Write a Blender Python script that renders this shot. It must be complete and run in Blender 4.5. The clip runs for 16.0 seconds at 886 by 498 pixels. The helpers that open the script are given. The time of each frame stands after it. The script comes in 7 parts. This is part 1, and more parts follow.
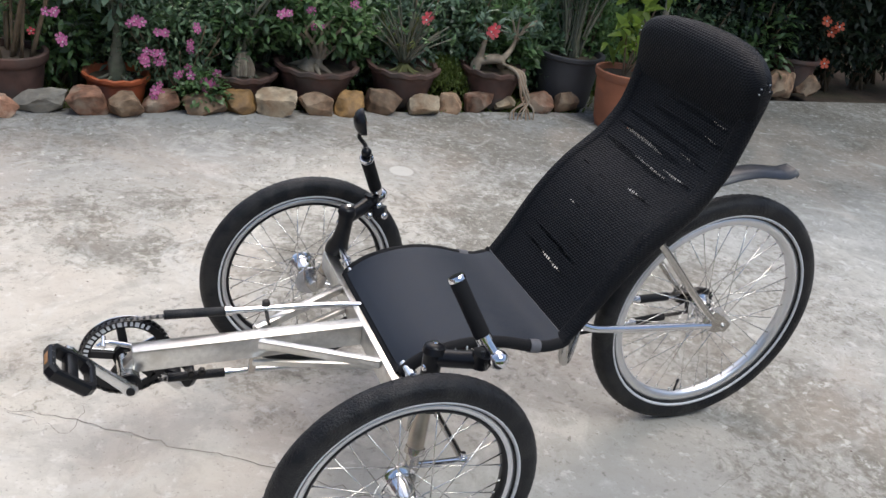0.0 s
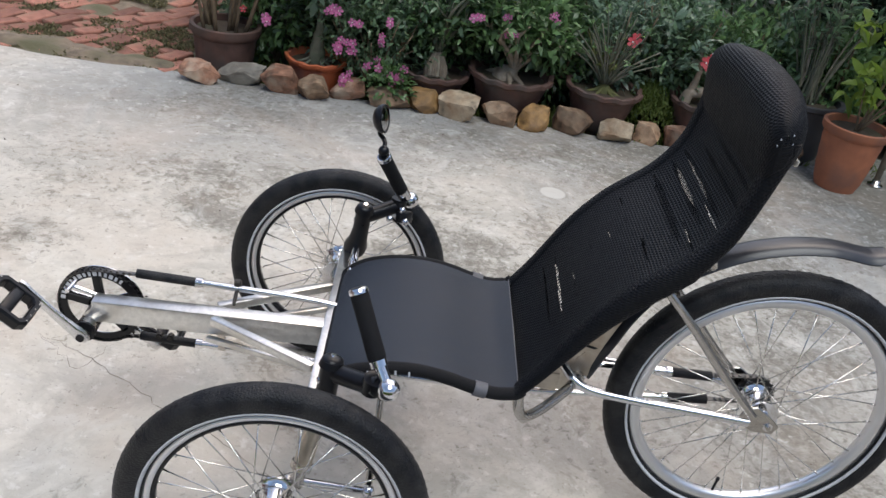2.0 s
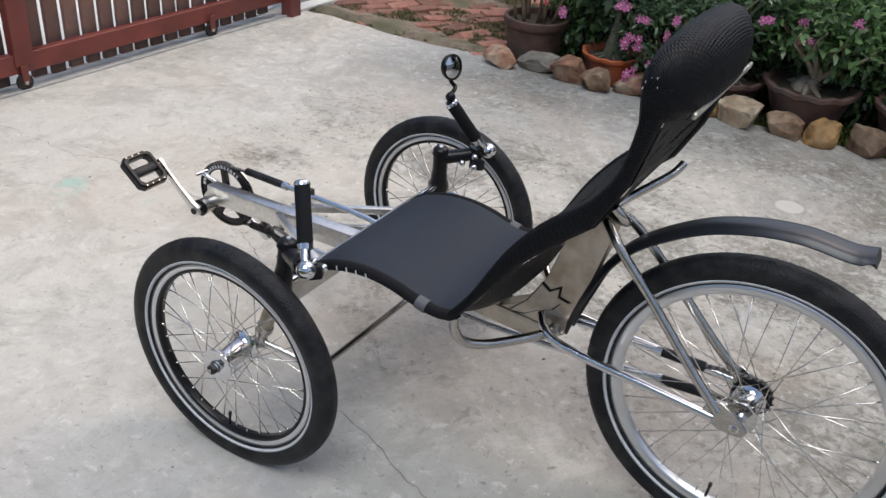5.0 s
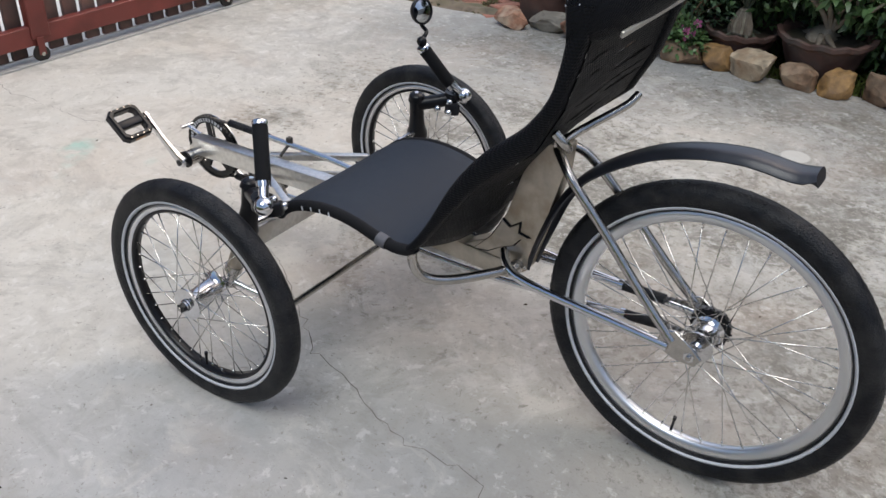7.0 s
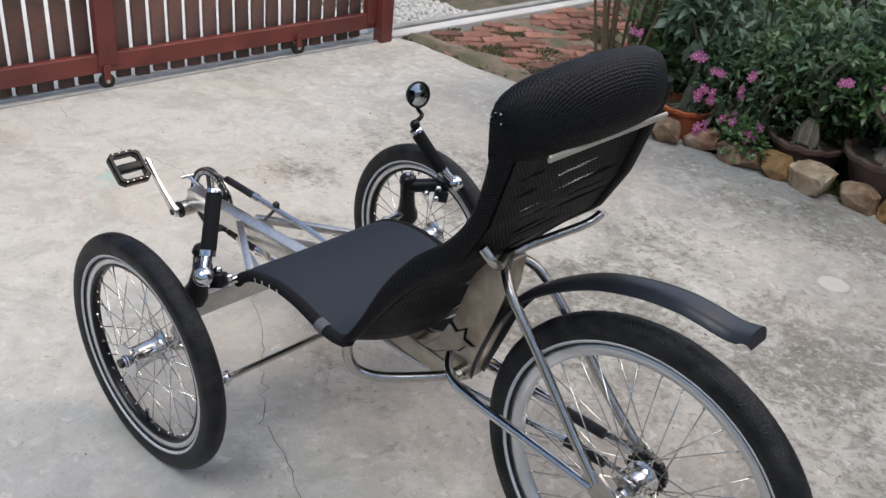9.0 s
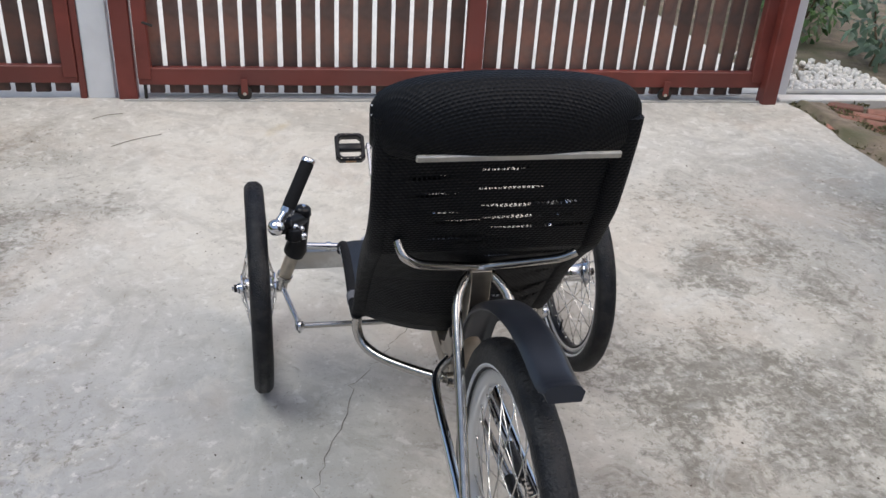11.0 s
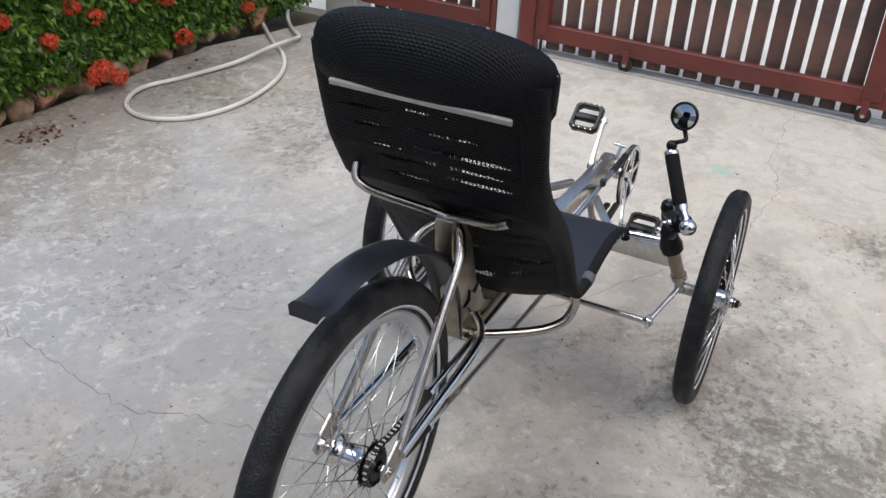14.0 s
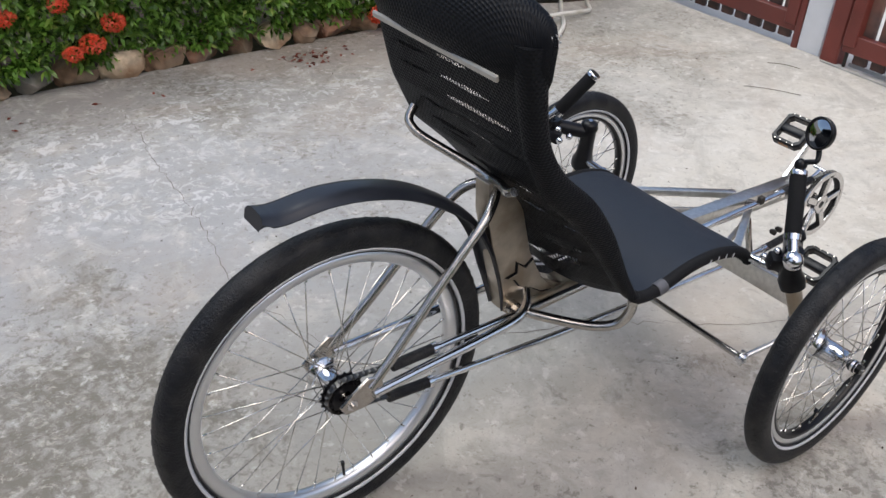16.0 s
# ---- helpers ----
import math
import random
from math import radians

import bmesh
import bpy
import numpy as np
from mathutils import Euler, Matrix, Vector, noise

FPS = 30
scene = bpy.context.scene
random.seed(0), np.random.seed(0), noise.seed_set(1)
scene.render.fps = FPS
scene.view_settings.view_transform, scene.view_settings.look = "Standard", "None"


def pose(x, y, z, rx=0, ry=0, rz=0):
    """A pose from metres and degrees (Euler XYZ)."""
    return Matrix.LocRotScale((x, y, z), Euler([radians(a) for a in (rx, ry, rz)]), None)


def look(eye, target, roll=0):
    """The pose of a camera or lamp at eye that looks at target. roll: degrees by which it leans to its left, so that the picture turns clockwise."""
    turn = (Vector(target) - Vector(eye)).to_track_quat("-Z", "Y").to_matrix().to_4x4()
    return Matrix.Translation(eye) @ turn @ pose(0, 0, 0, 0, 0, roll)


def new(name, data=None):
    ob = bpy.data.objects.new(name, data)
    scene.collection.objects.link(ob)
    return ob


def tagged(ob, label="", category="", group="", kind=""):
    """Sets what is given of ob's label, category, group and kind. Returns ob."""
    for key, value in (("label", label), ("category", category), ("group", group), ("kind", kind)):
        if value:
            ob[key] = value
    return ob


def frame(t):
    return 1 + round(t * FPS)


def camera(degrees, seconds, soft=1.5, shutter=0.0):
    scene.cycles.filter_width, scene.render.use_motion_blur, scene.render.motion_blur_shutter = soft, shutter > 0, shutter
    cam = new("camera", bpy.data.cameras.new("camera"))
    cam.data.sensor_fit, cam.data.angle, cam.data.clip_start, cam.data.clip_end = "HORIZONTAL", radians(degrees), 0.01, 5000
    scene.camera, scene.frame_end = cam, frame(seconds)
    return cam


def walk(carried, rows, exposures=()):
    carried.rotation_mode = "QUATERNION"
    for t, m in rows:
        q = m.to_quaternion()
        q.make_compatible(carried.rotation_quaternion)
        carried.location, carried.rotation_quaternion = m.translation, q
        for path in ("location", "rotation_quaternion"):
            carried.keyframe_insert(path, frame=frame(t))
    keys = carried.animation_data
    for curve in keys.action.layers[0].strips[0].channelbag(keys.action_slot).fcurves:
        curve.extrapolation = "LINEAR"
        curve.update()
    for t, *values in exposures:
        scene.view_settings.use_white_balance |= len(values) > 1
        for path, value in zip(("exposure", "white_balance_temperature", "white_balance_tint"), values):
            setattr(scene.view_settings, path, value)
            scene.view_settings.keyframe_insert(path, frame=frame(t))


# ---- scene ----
cam = camera(52.83, 16.0, soft=1.5)
PATH = [
    (0, pose(1.506, 1.537, 1.408, 62.98, -8.30, 158.70)),
    (0.5, pose(1.388, 1.549, 1.414, 62.78, -9.00, 162.78)),
    (1, pose(1.136, 1.588, 1.440, 62.31, -8.26, 169.29)),
    (1.5, pose(1.010, 1.548, 1.426, 62.13, -9.08, 174.27)),
    (2, pose(0.833, 1.521, 1.426, 60.94, -9.16, -178.97)),
    (2.5, pose(0.598, 1.512, 1.399, 59.85, -6.75, -171.49)),
    (3, pose(0.443, 1.522, 1.431, 58.35, -6.65, -165.57)),
    (3.2, pose(0.369, 1.542, 1.444, 58.33, -6.87, -163.77)),
    (5.3, pose(-0.201, 1.475, 1.440, 58.90, -3.46, -146.59)),
    (5.5, pose(-0.240, 1.481, 1.444, 58.55, -3.19, -145.98)),
    (6, pose(-0.301, 1.467, 1.424, 58.05, -2.29, -145.21)),
    (6.5, pose(-0.321, 1.447, 1.390, 58.04, -1.63, -145.38)),
    (7, pose(-0.338, 1.427, 1.380, 57.90, -1.43, -145.52)),
    (7.5, pose(-0.348, 1.403, 1.378, 57.83, -1.44, -145.56)),
    (8, pose(-0.366, 1.360, 1.375, 58.42, -2.28, -144.74)),
    (8.5, pose(-0.428, 1.285, 1.408, 59.31, -3.29, -141.60)),
    (9, pose(-0.496, 1.155, 1.443, 60.55, -5.15, -136.17)),
    (9.2, pose(-0.578, 1.102, 1.458, 61.15, -5.28, -133.03)),
    (11.3, pose(-1.070, 0.272, 1.450, 61.03, -3.03, -96.33)),
    (11.5, pose(-1.093, 0.212, 1.448, 60.58, -3.08, -93.57)),
    (12, pose(-1.121, 0.056, 1.462, 58.86, -2.96, -87.38)),
    (12.5, pose(-1.159, -0.175, 1.426, 59.15, -1.89, -81.00)),
    (13, pose(-1.115, -0.300, 1.450, 58.04, -2.96, -74.93)),
    (13.5, pose(-1.051, -0.391, 1.487, 57.31, -3.75, -69.80)),
    (14, pose(-0.968, -0.632, 1.454, 58.98, -2.29, -62.47)),
    (14.5, pose(-0.855, -0.778, 1.442, 59.57, -2.14, -55.74)),
    (15, pose(-0.732, -0.915, 1.432, 59.24, -1.95, -48.39)),
    (15.5, pose(-0.644, -1.024, 1.403, 58.56, -2.04, -41.79)),
    (16, pose(-0.596, -1.070, 1.416, 56.97, -2.72, -36.18)),
]
walk(cam, PATH, [(0.0, 0.65), (1.5, 0.58), (3.0, 0.47), (5.5, 0.35), (9.0, 0.33), (13.5, 0.32), (16.0, 0.40)])

# ---- light: bright overcast sky, soft high sun ----
world = bpy.data.worlds.new("sky")
scene.world = world
world.use_nodes = True
wn = world.node_tree
sky = wn.nodes.new("ShaderNodeTexSky")
sky.sky_type = 'NISHITA'
sky.sun_disc = False
sky.sun_elevation = radians(58)
sky.sun_rotation = radians(200)
sky.air_density = 1.0
sky.dust_density = 3.3
wn.links.new(sky.outputs[0], wn.nodes["Background"].inputs[0])
wn.nodes["Background"].inputs[1].default_value = 0.14
sun = new("sun", bpy.data.lights.new("sun", 'SUN'))
sun.data.energy = 1.4
sun.data.angle = radians(35)
sun.data.color = (0.97, 0.98, 0.955)
sun.matrix_world = look((0, 0, 6), (0.4, -1.15, 3.5))

# ---- helpers for meshes and materials ----
def obj(name, bm, mat, parent=None, label="", smooth=False):
    me = bpy.data.meshes.new(name)
    bm.normal_update()
    bm.to_mesh(me)
    bm.free()
    if smooth:
        me.polygons.foreach_set("use_smooth", [True] * len(me.polygons))
    me.materials.append(mat)
    ob = new(name, me)
    if parent is not None:
        ob.parent = parent
    if label:
        ob["label"] = label
    return ob


def part(name, bm, mat, parent, label="", smooth=True):
    return obj(name, bm, mat, parent, label, smooth)


def again(ob, parent, m=None):
    """One more object on the same mesh."""
    o = new(ob.name.split(".")[0], ob.data)
    o.parent = parent
    if m is not None:
        o.matrix_basis = m
    return o


def empty(name, m=None):
    o = new(name)
    if m is not None:
        o.matrix_world = m
    return o


def sharp(me, degrees=40):
    me.polygons.foreach_set("use_smooth", [True] * len(me.polygons))
    me.set_sharp_from_angle(angle=radians(degrees))


def box(bm, c, s, m=None, bevel=0.0, seg=1):
    r = bmesh.ops.create_cube(bm, size=1.0)
    vs = r["verts"]
    for v in vs:
        v.co = Vector((v.co.x * s[0], v.co.y * s[1], v.co.z * s[2]))
    if bevel:
        es = list({e for v in vs for e in v.link_edges})
        b = bmesh.ops.bevel(bm, geom=es, offset=bevel, segments=seg, affect='EDGES', profile=0.5)
        vs = list({v for f in b["faces"] for v in f.verts} | {v for v in vs if v.is_valid})
    t = Matrix.Translation(c) @ (m if m is not None else Matrix())
    for v in vs:
        v.co = t @ v.co
    return vs


def aim(d):
    """Rotation that takes z onto d."""
    return Vector(d).to_track_quat("Z", "Y").to_matrix().to_4x4()


def rod(bm, a, b, r, r2=None, n=12, cap=True):
    a, b = Vector(a), Vector(b)
    d = b - a
    bmesh.ops.create_cone(bm, cap_ends=cap, segments=n, radius1=r, radius2=r if r2 is None else r2, depth=d.length,
                          matrix=Matrix.Translation((a + b) / 2) @ aim(d))


def ball(bm, c, r, u=14, v=9, m=None):
    bmesh.ops.create_uvsphere(bm, u_segments=u, v_segments=v, radius=r, matrix=Matrix.Translation(c) @ (m if m is not None else Matrix()))


def smooth_path(pts, n=6):
    """Catmull-Rom through pts."""
    P = [Vector(p) for p in pts]
    P = [2 * P[0] - P[1]] + P + [2 * P[-1] - P[-2]]
    out = []
    for i in range(1, len(P) - 2):
        a, b, c, d = P[i - 1:i + 3]
        for k in range(n):
            t = k / n
            out.append(0.5 * ((2 * b) + (c - a) * t + (2 * a - 5 * b + 4 * c - d) * t * t + (3 * b - a - 3 * c + d) * t ** 3))
    out.append(P[-2])
    return out


def sweep(bm, pts, r, n=10, cap=True, section=None, up=None, closed=False):
    """A tube along pts; r a number or one for each point; section: list of (u, v) to sweep instead of a circle."""
    P = [Vector(p) for p in pts]
    rs = r if isinstance(r, (list, tuple)) else [r] * len(P)
    rings = []
    prev = None
    for i, p in enumerate(P):
        if closed:
            d = (P[(i + 1) % len(P)] - P[i - 1]).normalized()
        else:
            d = (P[min(i + 1, len(P) - 1)] - P[max(i - 1, 0)]).normalized()
        if up is not None:
            u = (Vector(up) - d * Vector(up).dot(d)).normalized()
        elif prev is None:
            u = d.orthogonal().normalized()
        else:
            u = (prev - d * prev.dot(d)).normalized()
        prev = u
        w = d.cross(u)
        if section is None:
            ring = [bm.verts.new(p + rs[i] * (math.cos(2 * math.pi * k / n) * u + math.sin(2 * math.pi * k / n) * w)) for k in range(n)]
        else:
            ring = [bm.verts.new(p + a * u * rs[i] + b * w * rs[i]) for a, b in section]
        rings.append(ring)
    m = len(rings[0])
    for i in range(len(rings) - (0 if closed else 1)):
        A, B = rings[i], rings[(i + 1) % len(rings)]
        for k in range(m):
            bm.faces.new((A[k], A[(k + 1) % m], B[(k + 1) % m], B[k]))
    if cap and not closed:
        bm.faces.new(rings[0][::-1])
        bm.faces.new(rings[-1])
    return rings


def lathe(bm, profile, n=32, m=None, closed=False):
    """Turn (radius, height) pairs round z."""
    rings = []
    for r, z in profile:
        rings.append([bm.verts.new((m if m is not None else Matrix()) @ Vector((r * math.cos(2 * math.pi * k / n), r * math.sin(2 * math.pi * k / n), z))) for k in range(n)])
    for i in range(len(rings) - (0 if closed else 1)):
        A, B = rings[i], rings[(i + 1) % len(rings)]
        for k in range(n):
            bm.faces.new((A[k], A[(k + 1) % n], B[(k + 1) % n], B[k]))
    return rings


def mat(name, colour=(0.5, 0.5, 0.5), rough=0.5, metal=0.0, vary=0.15, scale=30.0, bump=0.0, bump_scale=200.0, rand=0.0, spec=0.5, second=None, second_scale=6.0, coat=0.0):
    """Principled material with colour variation at two scales, roughness variation and fine relief."""
    m = bpy.data.materials.new(name)
    m.use_nodes = True
    nt = m.node_tree
    p = nt.nodes["Principled BSDF"]
    p.inputs["Metallic"].default_value = metal
    p.inputs["Specular IOR Level"].default_value = spec
    p.inputs["Coat Weight"].default_value = coat
    co = nt.nodes.new("ShaderNodeTexCoord")
    n1 = nt.nodes.new("ShaderNodeTexNoise")
    n1.inputs["Scale"].default_value = scale
    n1.inputs["Detail"].default_value = 6
    nt.links.new(co.outputs["Object"], n1.inputs["Vector"])
    r1 = nt.nodes.new("ShaderNodeValToRGB")
    c = Vector(colour)
    lo, hi = c * (1 - vary), c * (1 + vary)
    r1.color_ramp.elements[0].position, r1.color_ramp.elements[1].position = 0.3, 0.7
    r1.color_ramp.elements[0].color = (*lo, 1)
    r1.color_ramp.elements[1].color = (*[min(1, x) for x in hi], 1)
    nt.links.new(n1.outputs[0], r1.inputs[0])
    last = r1.outputs[0]
    if second is not None:
        n2 = nt.nodes.new("ShaderNodeTexNoise")
        n2.inputs["Scale"].default_value = second_scale
        n2.inputs["Detail"].default_value = 5
        nt.links.new(co.outputs["Object"], n2.inputs["Vector"])
        r2 = nt.nodes.new("ShaderNodeValToRGB")
        r2.color_ramp.elements[0].position, r2.color_ramp.elements[1].position = 0.45, 0.65
        nt.links.new(n2.outputs[0], r2.inputs[0])
        mx = nt.nodes.new("ShaderNodeMixRGB")
        nt.links.new(r2.outputs[0], mx.inputs[0])
        nt.links.new(last, mx.inputs[1])
        mx.inputs[2].default_value = (*second, 1)
        last = mx.outputs[0]
    if rand:
        oi = nt.nodes.new("ShaderNodeObjectInfo")
        hs = nt.nodes.new("ShaderNodeHueSaturation")
        mr = nt.nodes.new("ShaderNodeMapRange")
        mr.inputs["To Min"].default_value, mr.inputs["To Max"].default_value = 1 - rand, 1 + rand
        nt.links.new(oi.outputs["Random"], mr.inputs[0])
        nt.links.new(mr.outputs[0], hs.inputs["Value"])
        nt.links.new(last, hs.inputs["Color"])
        last = hs.outputs[0]
    nt.links.new(last, p.inputs["Base Color"])
    rr = nt.nodes.new("ShaderNodeMapRange")
    rr.inputs["To Min"].default_value, rr.inputs["To Max"].default_value = max(0.02, rough * 0.8), min(1, rough * 1.2)
    nt.links.new(n1.outputs[0], rr.inputs[0])
    nt.links.new(rr.outputs[0], p.inputs["Roughness"])
    if bump:
        n3 = nt.nodes.new("ShaderNodeTexNoise")
        n3.inputs["Scale"].default_value = bump_scale
        n3.inputs["Detail"].default_value = 4
        nt.links.new(co.outputs["Object"], n3.inputs["Vector"])
        bp = nt.nodes.new("ShaderNodeBump")
        bp.inputs["Strength"].default_value = bump
        bp.inputs["Distance"].default_value = 0.003
        nt.links.new(n3.outputs[0], bp.inputs["Height"])
        nt.links.new(bp.outputs[0], p.inputs["Normal"])
    return m


steel = mat("brushed_steel", (0.50, 0.475, 0.44), 0.24, 1.0, 0.12, 60, 0.05, 400)
chrome = mat("polished_chrome", (0.75, 0.75, 0.76), 0.12, 1.0, 0.05, 40)
alloy = mat("rim_alloy", (0.74, 0.75, 0.77), 0.38, 1.0, 0.03, 12)
rubber = mat("tyre_rubber", (0.0070, 0.0078, 0.0100), 0.46, 0.0, 0.4, 70, 0.8, 260, second=(0.024, 0.0235, 0.0235), second_scale=22)
black_metal = mat("black_anodised", (0.0075, 0.0075, 0.009), 0.30, 0.0, 0.2, 50, 0.05, 300)
foam = mat("foam_grip", (0.008, 0.008, 0.009), 0.85, 0.0, 0.3, 80, 0.4, 500)
panel_cloth = mat("coated_cloth", (0.020, 0.0255, 0.036), 0.60, 0.0, 0.12, 40, 0.15, 900)
red_paint = mat("red_brown_paint", (0.190, 0.041, 0.030), 0.5, 0, 0.28, 6, 0.15, 80, second=(0.145, 0.040, 0.032), second_scale=3)
for m_ in (rubber, foam, black_metal, panel_cloth):
    m_.node_tree.nodes["Principled BSDF"].inputs["Specular IOR Level"].default_value = 0.28


# ---- ground, yard slab, beds ----
def stained_concrete():
    m = bpy.data.materials.new("stained_concrete")
    m.use_nodes = True
    nt = m.node_tree
    p = nt.nodes["Principled BSDF"]
    L = nt.links.new
    co = nt.nodes.new("ShaderNodeTexCoord")

    def noise(scale, detail=6, rough=0.55, dist=0.0):
        n = nt.nodes.new("ShaderNodeTexNoise")
        n.inputs["Scale"].default_value, n.inputs["Detail"].default_value = scale, detail
        n.inputs["Roughness"].default_value, n.inputs["Distortion"].default_value = rough, dist
        L(co.outputs["Object"], n.inputs["Vector"])
        return n.outputs[0]

    def ramp(src, a, b, ca=(0, 0, 0), cb=(1, 1, 1)):
        r = nt.nodes.new("ShaderNodeValToRGB")
        e = r.color_ramp.elements
        e[0].position, e[1].position, e[0].color, e[1].color = a, b, (*ca, 1), (*cb, 1)
        L(src, r.inputs[0])
        return r.outputs[0]

    def mix(fac, a, b, mode='MIX'):
        x = nt.nodes.new("ShaderNodeMixRGB")
        x.blend_type = mode
        for k, v in enumerate((fac, a, b)):
            if isinstance(v, tuple):
                x.inputs[k].default_value = (*v, 1)
            elif isinstance(v, float):
                x.inputs[k].default_value = v
            else:
                L(v, x.inputs[k])
        return x.outputs[0]

    def calc(op, a, b):
        x = nt.nodes.new("ShaderNodeMath")
        x.operation = op
        x.use_clamp = True
        for k, v in enumerate((a, b)):
            if isinstance(v, (int, float)):
                x.inputs[k].default_value = v
            else:
                L(v, x.inputs[k])
        return x.outputs[0]

    def blob(x, y, r, soft):
        """1 inside a round spot that fades over soft metres."""
        d = nt.nodes.new("ShaderNodeVectorMath")
        d.operation = 'DISTANCE'
        L(warped, d.inputs[0])
        d.inputs[1].default_value = (x, y, 0)
        q = nt.nodes.new("ShaderNodeMapRange")
        q.inputs["From Min"].default_value, q.inputs["From Max"].default_value = r, r + soft
        q.inputs["To Min"].default_value, q.inputs["To Max"].default_value = 1, 0
        L(d.outputs["Value"], q.inputs[0])
        return q.outputs[0]

    wn_ = nt.nodes.new("ShaderNodeTexNoise")
    wn_.inputs["Scale"].default_value = 2.2
    wn_.inputs["Detail"].default_value = 4
    L(co.outputs["Object"], wn_.inputs["Vector"])
    sub = nt.nodes.new("ShaderNodeVectorMath")
    sub.operation = 'SUBTRACT'
    L(wn_.outputs["Color"], sub.inputs[0])
    sub.inputs[1].default_value = (0.5, 0.5, 0.5)
    sc = nt.nodes.new("ShaderNodeVectorMath")
    sc.operation = 'MULTIPLY'
    L(sub.outputs[0], sc.inputs[0])
    sc.inputs[1].default_value = (0.9, 0.9, 0.0)
    ad = nt.nodes.new("ShaderNodeVectorMath")
    ad.operation = 'ADD'
    L(co.outputs["Object"], ad.inputs[0])
    L(sc.outputs[0], ad.inputs[1])
    flat = nt.nodes.new("ShaderNodeVectorMath")
    flat.operation = 'MULTIPLY'
    L(ad.outputs[0], flat.inputs[0])
    flat.inputs[1].default_value = (1, 1, 0)
    warped = flat.outputs[0]
    # cream slab with grey wear
    base = mix(ramp(noise(1.1, 5), 0.38, 0.62), (0.490, 0.462, 0.402), (0.450, 0.443, 0.420))
    base = mix(ramp(noise(5.0, 6, 0.6), 0.35, 0.7), base, (0.550, 0.530, 0.480))
    base = mix(calc('MULTIPLY', ramp(noise(2.4, 8, 0.7, 0.6), 0.52, 0.66), 0.7), base, (0.37, 0.355, 0.325))
    base = mix(calc('MULTIPLY', ramp(noise(22.0, 5, 0.7), 0.50, 0.62), 0.55), base, (0.32, 0.30, 0.265))
    base = mix(calc('MULTIPLY', ramp(noise(14.0, 4, 0.7, 0.8), 0.56, 0.62), 0.6), base, (0.68, 0.665, 0.63))
    base = mix(calc('MULTIPLY', blob(2.3, -0.1, 0.7, 1.3), 0.6), base, (0.66, 0.63, 0.565))
    base = mix(calc('MULTIPLY', blob(0.7, -0.7, 0.9, 0.9), 0.35), base, (0.53, 0.475, 0.385))
    # a cooler, greyer side towards the hedge
    base = mix(calc('MULTIPLY', blob(0.1, 1.6, 0.8, 1.2), 0.75), base, (0.335, 0.342, 0.352))
    base = mix(calc('MULTIPLY', blob(-0.25, 0.0, 0.40, 0.7), 0.6), base, (0.315, 0.296, 0.258))
    base = mix(calc('MULTIPLY', blob(2.35, 1.75, 0.25, 0.6), 0.6), base, (0.295, 0.285, 0.255))
    # trodden earth and damp along the hedge
    for x, y in ((-0.5, 2.25), (0.2, 2.22), (0.85, 2.2), (1.3, 2.12), (1.85, 2.1)):
        base = mix(calc('MULTIPLY', blob(x, y, 0.12, 0.5), 0.6), base, (0.225, 0.205, 0.170))
    # damp grey margin along the pot bed
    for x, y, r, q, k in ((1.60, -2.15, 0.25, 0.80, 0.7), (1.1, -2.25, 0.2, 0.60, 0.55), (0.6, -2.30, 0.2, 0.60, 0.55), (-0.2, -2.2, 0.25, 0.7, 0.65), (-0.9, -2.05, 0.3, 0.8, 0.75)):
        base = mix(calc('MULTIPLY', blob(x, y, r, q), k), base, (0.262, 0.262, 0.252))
    # shade under the overhanging tree, painted darkest into the slab's colour
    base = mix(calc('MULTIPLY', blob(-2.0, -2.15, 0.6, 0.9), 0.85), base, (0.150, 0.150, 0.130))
    base = mix(calc('MULTIPLY', ramp(noise(8.5, 8, 0.72, 0.7), 0.51, 0.62), 0.38), base, (0.335, 0.315, 0.275))
    base = mix(calc('MULTIPLY', ramp(noise(5.2, 7, 0.7, 1.1), 0.54, 0.62), 0.34), base, (0.62, 0.590, 0.520))
    # dark weathered patches: grey veil with black-green crumbs
    spots = None
